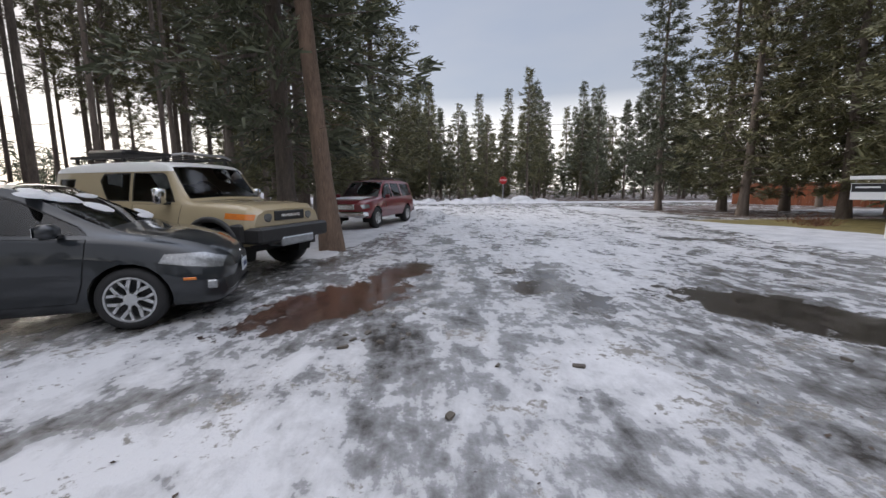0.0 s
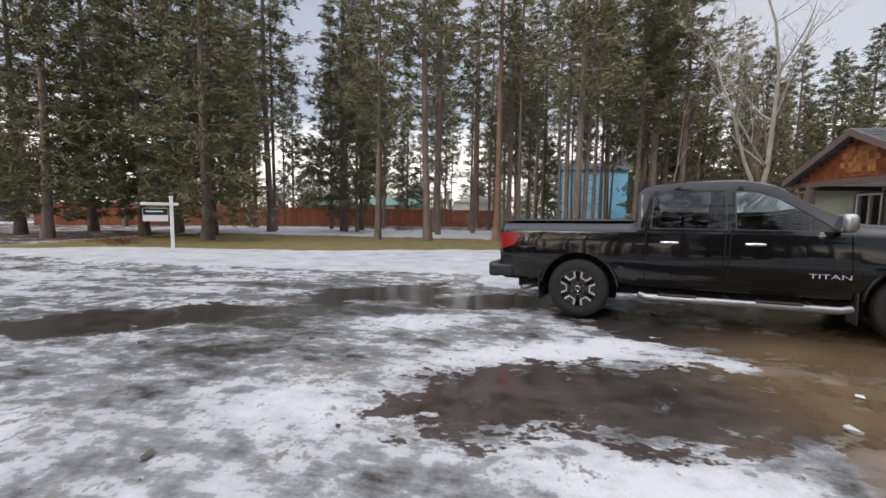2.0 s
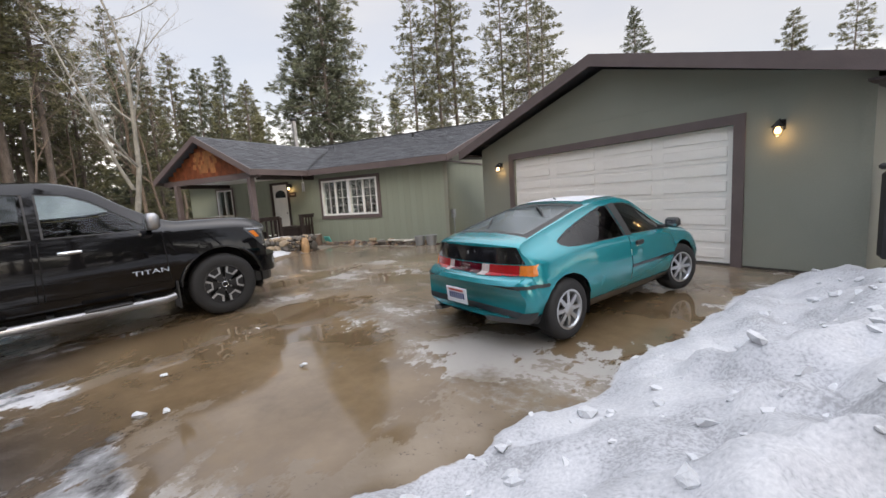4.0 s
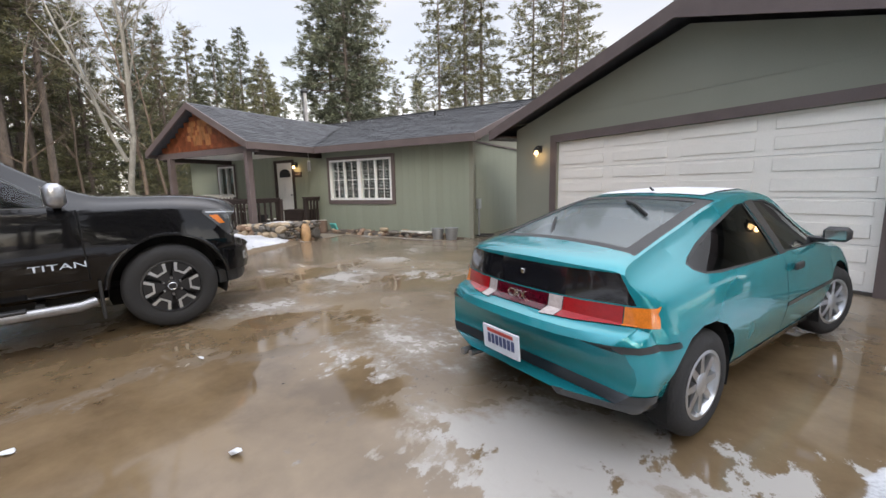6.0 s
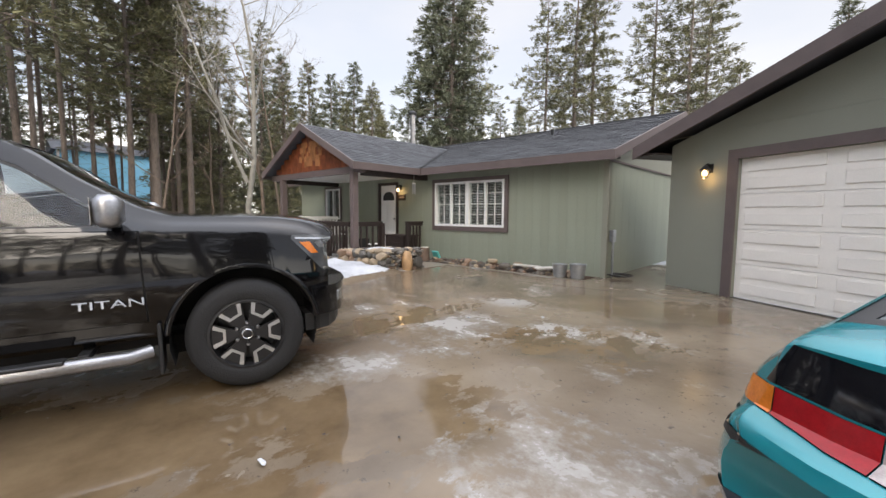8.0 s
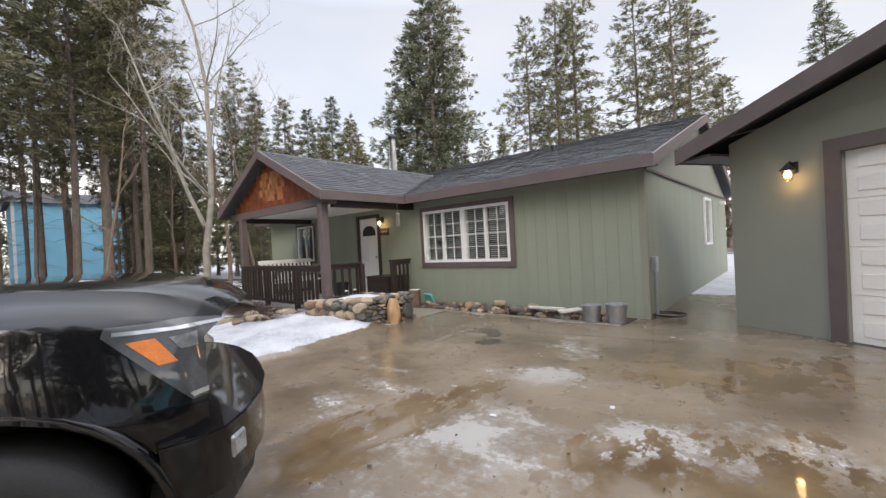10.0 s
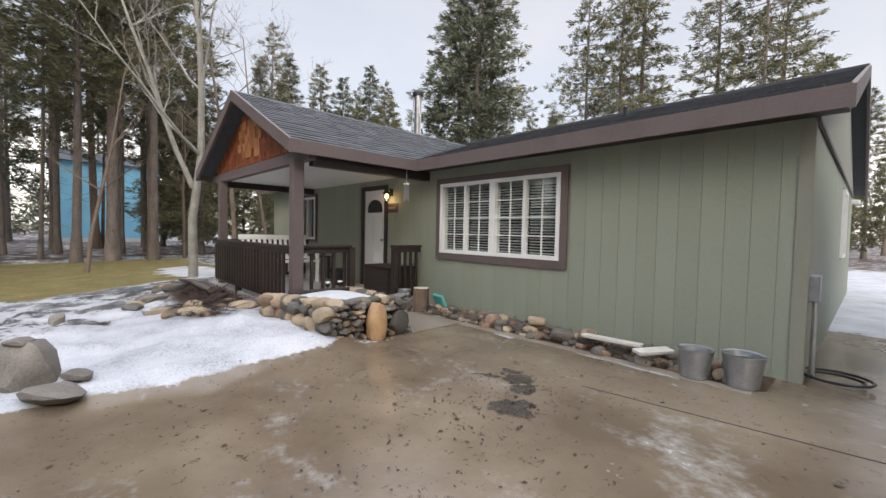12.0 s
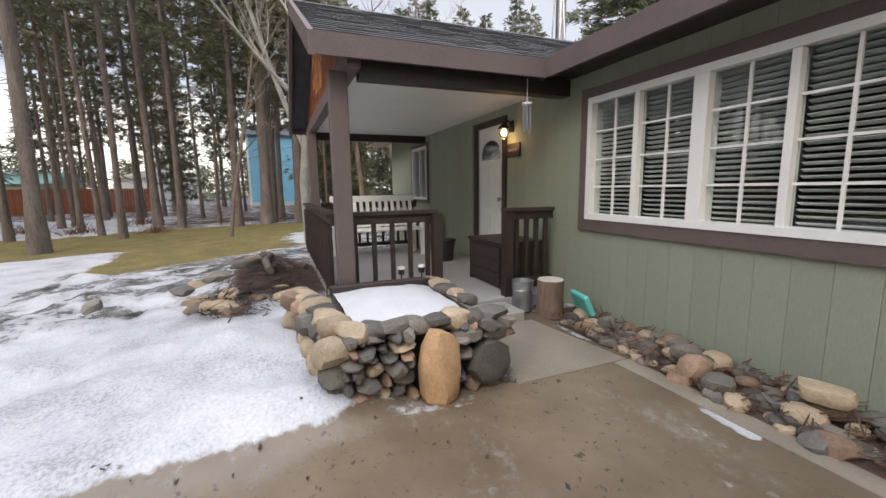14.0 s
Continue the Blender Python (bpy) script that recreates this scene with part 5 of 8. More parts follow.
def seats(car, xs, y, z, h=0.62):
    for x in xs:
        for s in (-1, 1):
            part("seat", boxes((x - 0.26, s * y - 0.24, z, x + 0.26, s * y + 0.24, z + 0.18), (x - 0.34, s * y - 0.24, z + 0.05, x - 0.18, s * y + 0.24, z + h), (x - 0.33, s * y - 0.13, z + h + 0.03, x - 0.22, s * y + 0.13, z + h + 0.2), bevel=0.04), M_SEAT, car)


def letters(car, text, m, size, mat, name="lettering"):
    cu = bpy.data.curves.new(name, "FONT")
    cu.body, cu.size, cu.extrude, cu.align_x, cu.align_y = text, size, 0.004, "CENTER", "CENTER"
    tmp = bpy.data.objects.new(name, cu)
    scene.collection.objects.link(tmp)
    me = bpy.data.meshes.new_from_object(tmp.evaluated_get(bpy.context.evaluated_depsgraph_get()))
    bpy.data.objects.remove(tmp)
    bpy.data.curves.remove(cu)
    me.materials.append(mat)
    return part(name, me, None, car, m=m)


def glaze(car, bm, mat, name="window", push=-0.012):
    o = keep_part(name, bm, mat, car)
    o.visible_shadow = False
    return o


def lying(x, y, heading, dx):
    """A pose on the ground that follows its slope from the rear axle to the front."""
    c, s = math.cos(radians(heading)), math.sin(radians(heading))
    za, zb = float(drive_height(np.array(y - s * dx))), float(drive_height(np.array(y + s * dx)))
    return Matrix.Translation((x, y, (za + zb) / 2)) @ Matrix.Rotation(radians(heading), 4, "Z") @ Matrix.Rotation(-math.atan2(zb - za, 2 * dx), 4, "Y")


# ---- black pickup ----
M_SMOKED = material("smoked_lens", (0.055, 0.058, 0.062), 0.10, bump=0, coat=1.0)
truck = thing("pickup_truck", "shiny black crew cab pickup truck parked on wet ground", "pickup truck", lying(6.08, -4.56, -107.2, 1.775))
ST = [(-3.00, 0.52, 1.20, 1.31, 0.86, 0.93, 0.94, 0.84), (-2.94, 0.50, 1.24, 1.36, 0.92, 0.98, 0.965, 0.87), (-2.2, 0.50, 1.25, 1.36, 0.94, 1.0, 0.975, 0.88), (-1.09, 0.48, 1.25, 1.36, 0.93, 0.995, 0.97, 0.88),
      (-1.05, 0.47, 1.25, 1.37, 0.93, 0.995, 0.97, 0.88), (-1.03, 0.47, 1.25, 1.78, 0.93, 0.995, 0.97, 0.76), (-0.90, 0.47, 1.25, 1.87, 0.93, 0.995, 0.97, 0.74), (-0.4, 0.46, 1.25, 1.915, 0.93, 0.995, 0.97, 0.73), (0.1, 0.46, 1.24, 1.91, 0.93, 0.995, 0.97, 0.73), (0.45, 0.46, 1.235, 1.84, 0.93, 0.995, 0.97, 0.74),
      (0.85, 0.46, 1.23, 1.58, 0.93, 0.995, 0.97, 0.80), (1.22, 0.46, 1.235, 1.375, 0.93, 0.995, 0.965, 0.86), (1.32, 0.46, 1.235, 1.345, 0.93, 0.995, 0.96, 0.86), (1.9, 0.45, 1.22, 1.325, 0.94, 1.0, 0.95, 0.84), (2.35, 0.44, 1.18, 1.285, 0.92, 0.97, 0.91, 0.80), (2.58, 0.50, 1.12, 1.21, 0.88, 0.93, 0.87, 0.74), (2.66, 0.54, 1.07, 1.15, 0.84, 0.89, 0.83, 0.70)]
bm = shell(ST, 0.07, 0.07, (0.06, 0.24))
for cx in (-1.775, 1.775):
    cut_out(bm, circle(cx, 0.43, 0.515), "side", low=0.0, when=lambda c: abs(c.y) > 0.55).free()
for s in (-1, 1):
    for poly in ([(-0.88, 1.285), (-0.02, 1.275), (-0.02, 1.77), (-0.66, 1.785), (-0.84, 1.72)], [(0.06, 1.275), (1.02, 1.265), (0.96, 1.34), (0.52, 1.67), (0.30, 1.755), (0.06, 1.77)]):
        ring = cut_out(bm, poly, "side", s, -0.004, 0.2)
        win = cut_out(ring, shrink(poly, 0.018), "side", s, -0.006, 0.2)
        keep_part("window_seal", ring, M_PLASTIC, truck)
        glaze(truck, win, M_TINT if poly[0][0] < 0 else M_CLEAR)
    for poly in ([(-0.93, 0.60), (-0.06, 0.60), (-0.03, 1.25), (-0.93, 1.255)], [(-0.02, 0.60), (1.16, 0.60), (1.14, 1.235), (0.01, 1.25)]):
        gap = cut_out(bm, poly, "side", s, -0.006, 0.2)
        leaf = cut_out(gap, shrink(poly, 0.011), "side", s, 0.006, 0.2)
        keep_part("door_gap", gap, M_GAP_SHADE, truck)
        d = keep_part("door", leaf, M_PAINT_BLACK, truck)
        hx = poly[0][0] + 0.17
        part("door_handle", boxes((hx, s * 0.992 - 0.022, 1.085, hx + 0.22, s * 0.992 + 0.022, 1.125), bevel=0.014), M_CHROME, d, "chrome door handle", smooth=True, angle=60)
    # Matte black patch added to hide a pale sky reflection on the cab corner.
    corner = cut_out(bm, [(-1.12, 1.27), (-0.99, 1.27), (-0.99, 1.74), (-1.12, 1.74)], "side", s, 0.001, 0.05)
    keep_part("matte_pillar", corner, M_PLASTIC, truck)
    tl = cut_out(bm, [(-3.01, 0.93), (-2.70, 1.03), (-2.62, 1.16), (-2.66, 1.21), (-3.01, 1.20)], "side", s, 0.004, 0.12)
    keep_part("tail_light", tl, M_RED_LENS, truck, "red tail light")
    hl = cut_out(bm, [(2.12, 1.135), (2.37, 0.86), (2.56, 0.86), (2.56, 1.115), (2.36, 1.155), (2.13, 1.165)], "side", s, 0.004, 0.05, when=lambda c: abs(c.y) > 0.60)
    amber = cut_out(hl, [(2.185, 1.105), (2.275, 1.01), (2.335, 1.01), (2.27, 1.105)], "side", s, 0.003, 0.03)
    beam = cut_out(hl, [(2.31, 1.10), (2.345, 1.05), (2.40, 1.05), (2.40, 1.10)], "side", s, 0.003, 0.03)
    brow = cut_out(hl, [(2.15, 1.134), (2.56, 1.103), (2.56, 1.115), (2.15, 1.148)], "side", s, 0.004, 0.03)
    foot_ = cut_out(hl, [(2.375, 0.87), (2.56, 0.87), (2.56, 0.888), (2.362, 0.888)], "side", s, 0.004, 0.03)
    o = keep_part("headlight", hl, M_SMOKED, truck, "smoked wraparound headlight with chrome strips")
    keep_part("projector", beam, M_LAMP, o)
    keep_part("chrome_strip", brow, M_CHROME, o)
    keep_part("chrome_strip", foot_, M_CHROME, o)
    keep_part("turn_signal", amber, M_AMBER, o, "amber turn signal")
ws = cut_out(bm, [(0.50, -0.66), (1.18, -0.82), (1.18, 0.82), (0.50, 0.66)], "top", 0, -0.006, 0.25, when=lambda c: c.z > 1.3)
glaze(truck, ws, M_CLEAR, "windshield")
rw = cut_out(bm, [(-0.62, 1.38), (0.62, 1.38), (0.60, 1.74), (-0.60, 1.74)], "rear", 0, -0.006, 0.3, when=lambda c: -1.3 < c.x < -0.8)
glaze(truck, rw, M_TINT, "rear_window")
gr = cut_out(bm, [(-0.55, 0.62), (0.55, 0.62), (0.62, 1.06), (-0.62, 1.06)], "front", 0, -0.01, 0.2)
keep_part("grille", gr, M_CHROME, truck, "chrome-framed grille")
keep_part("body", bm, M_PAINT_BLACK, truck)
bm = boxes((-2.93, -0.84, 1.375, -1.08, 0.84, 1.40), bevel=0.012)
part("bed_cover", bm, M_PLASTIC, truck, "flat black bed cover")
half = [(2.26, 0.985), (2.38, 0.975), (2.47, 0.925), (2.55, 0.80), (2.64, 0.56), (2.69, 0.28)]
plan = half + [(2.70, 0.0)] + [(x, -y) for x, y in half[::-1]]
front_bumper = part("front_bumper", prism(bmesh.new(), plan, 0.50, 0.735, "z"), M_PAINT_BLACK, truck, smooth=True, angle=30)
part("bumper_ridge", prism(bmesh.new(), [(2.30 + (x - 2.30) * 1.03, y * 1.008) for x, y in plan], 0.715, 0.728, "z"), M_PAINT_BLACK, front_bumper)
part("bumper_lip", prism(bmesh.new(), [(x - 0.05, y * 0.93) for x, y in plan], 0.36, 0.50, "z"), M_PLASTIC, front_bumper)
part("rear_bumper", boxes((-3.13, -0.93, 0.52, -2.96, 0.93, 0.74), (-3.1, -0.99, 0.54, -2.72, -0.90, 0.72), (-3.1, 0.90, 0.54, -2.72, 0.99, 0.72), bevel=0.03), M_PLASTIC, truck, smooth=True)
for s in (-1, 1):
    part("fog_lamp", boxes((-0.05, -0.012, -0.045, 0.05, 0.012, 0.045), bevel=0.010), M_LAMP, front_bumper, m=pose(2.513, s * 0.865, 0.63, 0, 0, -s * 57))
    mirror(truck, 1.02, 0.97, 1.37, s, M_STEEL, (0.14, 0.25, 0.20))
    bar = tube(bmesh.new(), [(-0.98, s * 0.98, 0.40), (-0.9, s * 1.03, 0.385), (1.05, s * 1.03, 0.385), (1.16, s * 0.98, 0.40)], 0.045, 10)
    part("step_bar", bar, M_STEEL, truck, "chrome side step bar", smooth=True, angle=60)
    for hx in (-0.55, 0.5):
        part("step_pad", boxes((hx - 0.22, s * 1.03 - 0.05, 0.415, hx + 0.22, s * 1.03 + 0.05, 0.44), bevel=0.008), M_PLASTIC, truck)
    for hx in (-0.7, 0.0, 0.8):
        part("step_bracket", boxes((hx - 0.03, s * 0.80 - 0.2, 0.40, hx + 0.03, s * 0.80 + 0.2, 0.44)), M_PLASTIC, truck)
    part("mud_flap", boxes((1.20, s * 0.86 - 0.13, 0.22, 1.225, s * 0.86 + 0.13, 0.58), bevel=0.006), M_PLASTIC, truck)
    part("mud_flap", boxes((-2.34, s * 0.86 - 0.13, 0.22, -2.315, s * 0.86 + 0.13, 0.58), bevel=0.006), M_PLASTIC, truck)
    # flared arch lips
    for cx in (-1.775, 1.775):
        lip = tube(bmesh.new(), [(cx + 0.525 * math.cos(t), s * 0.972, 0.43 + 0.525 * math.sin(t)) for t in np.linspace(0.12, math.pi - 0.12, 19)], 0.024, 6)
        part("arch_lip", lip, M_PAINT_BLACK, truck, smooth=True, angle=70)
    letters(truck, "TITAN", pose(0.96, s * 1.002, 0.755, 90, 0, 0 if s < 0 else 180) @ Matrix.Diagonal((1.75, 1, 1, 1)), 0.076, M_CHROME)
part("tail_pipe", tube(bmesh.new(), [(-2.2, -0.62, 0.42), (-2.45, -0.80, 0.40), (-2.60, -0.93, 0.37)], 0.04, 10), M_STEEL, truck, smooth=True, angle=60)
part("underbody", boxes((-2.7, -0.72, 0.36, 2.3, 0.72, 0.50), (-1.85, -0.7, 0.32, -1.70, 0.7, 0.46)), M_GAP_SHADE, truck)
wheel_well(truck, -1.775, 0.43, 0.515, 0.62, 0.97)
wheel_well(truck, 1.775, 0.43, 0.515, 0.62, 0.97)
seats(truck, (0.25, -0.55), 0.38, 0.78, 0.70)
turn_out = Matrix.Rotation(math.pi / 2, 4, "X")
lug = solid("lug_nut", lathe(bmesh.new(), [(0.013, 0.075), (0.013, 0.118), (0.009, 0.124), (0.001, 0.124)], 6, turn_out), M_STEEL)
badge_ring = solid("hub_ring", tube(bmesh.new(), [turn_out @ Vector((0.036 * math.cos(t), 0.036 * math.sin(t), 0.129)) for t in np.linspace(0, math.tau, 21)], 0.005, 5), M_CHROME)
tw = wheel_meshes(0.42, 0.28, 0.265, 6, 0.16, M_ALLOY, M_ALLOY_DARK, "block")
for x in (-1.775, 1.775):
    for y in (-0.85, 0.85):
        add_wheel(truck, tw, x, y, 0.42, -4 if x > 0 else 0, lug, badge_ring)

# ---- teal hatchback ----
crx = thing("hatchback", "teal two-door hatchback with a snow-dusted roof on ice", "car", lying(0.27, -7.66, -116.0, 1.15))
ST = [(-1.835, 0.31, 0.56, 0.60, 0.70, 0.735, 0.70, 0.64), (-1.81, 0.27, 0.60, 0.64, 0.735, 0.775, 0.735, 0.675), (-1.74, 0.24, 0.63, 0.665, 0.755, 0.795, 0.75, 0.685), (-1.685, 0.24, 0.645, 0.68, 0.74, 0.80, 0.745, 0.68), (-1.64, 0.23, 0.755, 0.935, 0.75, 0.81, 0.735, 0.62), (-1.58, 0.22, 0.775, 0.97, 0.76, 0.82, 0.75, 0.60), (-1.40, 0.22, 0.80, 1.01, 0.77, 0.83, 0.78, 0.585), (-1.0, 0.22, 0.83, 1.10, 0.78, 0.84, 0.805, 0.57), (-0.5, 0.22, 0.835, 1.215, 0.78, 0.84, 0.805, 0.545), (-0.15, 0.22, 0.83, 1.26, 0.78, 0.838, 0.80, 0.53), (0.15, 0.22, 0.82, 1.265, 0.78, 0.836, 0.80, 0.53), (0.38, 0.22, 0.81, 1.225, 0.78, 0.835, 0.795, 0.545),
      (0.7, 0.22, 0.795, 1.02, 0.78, 0.835, 0.79, 0.63), (0.98, 0.22, 0.775, 0.855, 0.775, 0.835, 0.785, 0.70), (1.05, 0.22, 0.765, 0.825, 0.775, 0.835, 0.78, 0.71), (1.4, 0.22, 0.72, 0.775, 0.77, 0.83, 0.775, 0.70), (1.72, 0.23, 0.64, 0.70, 0.75, 0.80, 0.75, 0.66), (1.88, 0.28, 0.56, 0.62, 0.68, 0.72, 0.68, 0.58), (1.93, 0.34, 0.52, 0.58, 0.60, 0.64, 0.60, 0.50)]
bm = shell(ST, 0.055, 0.06, (0.24, 0.2))
for cx in (-1.15, 1.15):
    cut_out(bm, circle(cx, 0.30, 0.345), "side", low=0.0, when=lambda c: abs(c.y) > 0.5).free()
for s in (-1, 1):
    for poly in ([(0.02, 0.855), (0.86, 0.825), (0.80, 0.88), (0.42, 1.145), (0.26, 1.19), (0.06, 1.195)], [(-1.13, 0.925), (-1.12, 0.895), (-1.06, 0.872), (-0.92, 0.860), (-0.10, 0.852), (-0.08, 1.185), (-0.22, 1.180), (-0.42, 1.140), (-0.68, 1.075), (-0.92, 1.005), (-1.08, 0.950)]):
        ring = cut_out(bm, poly, "side", s, -0.004, 0.2)
        win = cut_out(ring, shrink(poly, 0.016), "side", s, -0.006, 0.2)
        keep_part("window_seal", ring, M_PLASTIC, crx)
        glaze(crx, win, M_CLEAR if poly[0][0] > 0 else M_TINT)
    pil = cut_out(bm, [(-0.09, 0.85), (0.02, 0.85), (0.06, 1.20), (-0.07, 1.19)], "side", s, 0.002, 0.2)
    keep_part("matte_pillar", pil, M_PLASTIC, crx)
    poly = [(-0.08, 0.32), (0.80, 0.32), (0.93, 0.44), (0.93, 0.815), (-0.06, 0.842)]
    gap = cut_out(bm, poly, "side", s, -0.006, 0.2)
    leaf = cut_out(gap, shrink(poly, 0.009), "side", s, 0.006, 0.2)
    keep_part("door_gap", gap, M_GAP_SHADE, crx)
    band = cut_out(leaf, [(-0.2, 0.505), (1.0, 0.505), (1.0, 0.535), (-0.2, 0.535)], "side", s, 0.004, 0.2)
    d = keep_part("door", leaf, M_PAINT_TEAL, crx)
    keep_part("rubbing_strip", band, M_PAINT_GREY, d)
    part("door_handle", boxes((0.02, s * 0.835 - 0.012, 0.735, 0.16, s * 0.835 + 0.012, 0.785), bevel=0.008), M_PLASTIC, d)
    low_ = cut_out(bm, [(-1.78, 0.20), (1.9, 0.20), (1.9, 0.315), (-1.78, 0.315)], "side", s, 0.004, 0.2)
    keep_part("sill_cladding", low_, M_PAINT_GREY, crx, "dark grey lower cladding")
    strip = cut_out(bm, [(-1.82, 0.57), (-1.42, 0.57), (-1.42, 0.60), (-1.82, 0.60)], "side", s, 0.008, 0.15)
    keep_part("bumper_strip", strip, M_PLASTIC, crx)
# rear face, bottom up: cladding, strip, lamp band, black glass panel
low_ = cut_out(bm, [(-0.85, 0.2), (0.85, 0.2), (0.85, 0.36), (-0.85, 0.36)], "rear", 0, 0.006, 0.15)
keep_part("rear_valance", low_, M_PAINT_GREY, crx, "dark grey rear valance")
strip = cut_out(bm, [(-0.85, 0.575), (0.85, 0.575), (0.85, 0.60), (-0.85, 0.60)], "rear", 0, 0.010, 0.15)
keep_part("bumper_strip", strip, M_PLASTIC, crx)
for a, c, mat, nm in ((-0.735, -0.615, M_AMBER, "turn_signal"), (0.615, 0.735, M_AMBER, "turn_signal"), (-0.61, -0.305, M_RED_LENS, "tail_light"), (0.305, 0.61, M_RED_LENS, "tail_light"), (-0.30, -0.215, M_REVERSE, "reversing_light"), (0.215, 0.30, M_REVERSE, "reversing_light"), (-0.21, 0.21, M_DARKRED_LENS, "reflector_panel")):
    keep_part(nm, cut_out(bm, [(a, 0.672), (c, 0.672), (c, 0.765), (a, 0.765)], "rear", 0, 0.006, 0.12, when=lambda c: -1.74 < c.x < -1.47), mat, crx)
for s in (-1, 1):
    tail = cut_out(bm, [(-1.72, 0.672), (-1.50, 0.672), (-1.49, 0.72), (-1.50, 0.765), (-1.72, 0.765)], "side", s, 0.004, 0.2, when=lambda c: abs(c.y) > 0.70)
    keep_part("turn_signal", tail, M_AMBER, crx, "amber rear turn signal")
rear_panel = cut_out(bm, [(-0.66, 0.772), (0.66, 0.772), (0.575, 0.925), (-0.575, 0.925)], "rear", 0, 0.0, 0.30, when=lambda c: -1.74 < c.x < -1.44)
keep_part("rear_glass_panel", rear_panel, material("black_glass", (0.008, 0.008, 0.010), 0.08, bump=0, coat=1.0), crx, "black vertical rear glass panel")
hatch = cut_out(bm, [(-1.40, -0.55), (-0.42, -0.50), (-0.42, 0.50), (-1.40, 0.55)], "top", 0, -0.004, 0.3, when=lambda c: c.z > 0.9)
inner = cut_out(hatch, [(-1.34, -0.47), (-0.50, -0.43), (-0.50, 0.43), (-1.34, 0.47)], "top", 0, -0.004, 0.3)
keep_part("hatch_frame", hatch, M_PLASTIC, crx)
# Grey, partly opaque glass colour stands in for sky reflected in the hatch.
M_SKY_GLASS = glass("sky_reflection_glass", (0.30, 0.36, 0.37), 0.05)
M_SKY_GLASS.node_tree.nodes["Principled BSDF"].inputs["Transmission Weight"].default_value = 0.7
glaze(crx, inner, M_SKY_GLASS, "hatch_window")
ws = cut_out(bm, [(0.40, -0.50), (0.97, -0.68), (0.97, 0.68), (0.40, 0.50)], "top", 0, -0.006, 0.25, when=lambda c: c.z > 0.84)
glaze(crx, ws, M_CLEAR, "windshield")
hl = cut_out(bm, [(-0.68, 0.50), (-0.30, 0.50), (-0.30, 0.60), (-0.66, 0.60)], "front", 0, 0.0, 0.15)
keep_part("headlight", hl, M_LAMP, crx)
hl = cut_out(bm, [(0.30, 0.50), (0.68, 0.50), (0.66, 0.60), (0.30, 0.60)], "front", 0, 0.0, 0.15)
keep_part("headlight", hl, M_LAMP, crx)
roof_snow = cut_out(bm, [(-0.34, -0.40), (0.28, -0.40), (0.28, 0.40), (-0.34, 0.40)], "top", 0, 0.006, 0.6, when=lambda c: c.z > 1.15)
keep_part("roof_snow", roof_snow, M_SNOW, crx, "thin crust of snow on the roof")
keep_part("body", bm, M_PAINT_TEAL, crx)
for s in (-1, 1):
    mirror(crx, 0.80, 0.725, 0.90, s, M_PLASTIC, (0.10, 0.16, 0.11))
seats(crx, (0.05,), 0.33, 0.30, 0.55)
part("steering_wheel", tube(bmesh.new(), [(0.52 + 0.07 * math.sin(t), 0.33 + 0.18 * math.cos(t), 0.80 + 0.16 * math.sin(t)) for t in np.linspace(0, math.tau, 21)], 0.014, 6), M_PLASTIC, crx)
part("dashboard", boxes((0.62, -0.66, 0.60, 0.95, 0.66, 0.80), bevel=0.04), M_SEAT, crx)
part("load_floor", boxes((-1.5, -0.6, 0.55, -0.3, 0.6, 0.60)), M_SEAT, crx)
part("roof_lining", boxes((-0.5, -0.5, 1.19, 0.35, 0.5, 1.20)), M_SEAT, crx)
plate = part("number_plate", boxes((-0.006, -0.155, -0.078, 0.006, 0.155, 0.078), bevel=0.004), M_PLATE, crx, "pale blue and white number plate", m=pose(-1.842, 0.0, 0.46, 0, -4))
for k in range(7):
    part("plate_bar", boxes((-0.010, -0.119 + k * 0.034, -0.030, -0.006, -0.097 + k * 0.034, 0.030)), M_BAR, plate)
part("plate_band", boxes((-0.0095, -0.11, 0.042, -0.006, 0.11, 0.062)), material("plate_red", (0.42, 0.06, 0.05), 0.5, bump=0), plate)
letters(crx, "CRX", pose(-1.69, 0.02, 0.72, 90, 0, -90), 0.075, M_CHROME)
part("emblem", boxes((-1.662, -0.014, 0.845, -1.655, 0.014, 0.875), bevel=0.002), M_CHROME, crx)
for a, c in (((-1.36, 0.05, 0.995), (-1.02, 0.30, 1.115)), ((-0.62, -0.02, 1.215), (-0.86, -0.30, 1.155))):
    wp = part("wiper", tube(bmesh.new(), [a, (Vector(a) + Vector(c)) / 2 + Vector((0, 0, 0.02)), c], [0.016, 0.009, 0.007], 6), M_PLASTIC, crx)
    part("wiper_blade", tube(bmesh.new(), [Vector(a).lerp(Vector(c), 0.35) - Vector((0, 0, 0.005)), Vector(c) - Vector((0, 0, 0.008))], 0.008, 5), M_RUBBER, wp)
part("exhaust_pipe", tube(bmesh.new(), [(-1.4, 0.42, 0.25), (-1.82, 0.42, 0.25)], 0.026, 10), M_STEEL, crx)
part("exhaust_pipe", tube(bmesh.new(), [(-1.4, 0.36, 0.25), (-1.80, 0.36, 0.25)], 0.022, 10), M_STEEL, crx)
part("underbody", boxes((-1.5, -0.60, 0.20, 1.6, 0.60, 0.30)), M_GAP_SHADE, crx)
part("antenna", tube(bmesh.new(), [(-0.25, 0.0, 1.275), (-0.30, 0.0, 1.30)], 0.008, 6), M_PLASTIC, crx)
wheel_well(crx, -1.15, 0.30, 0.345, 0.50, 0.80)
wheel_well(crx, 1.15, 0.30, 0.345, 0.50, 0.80)
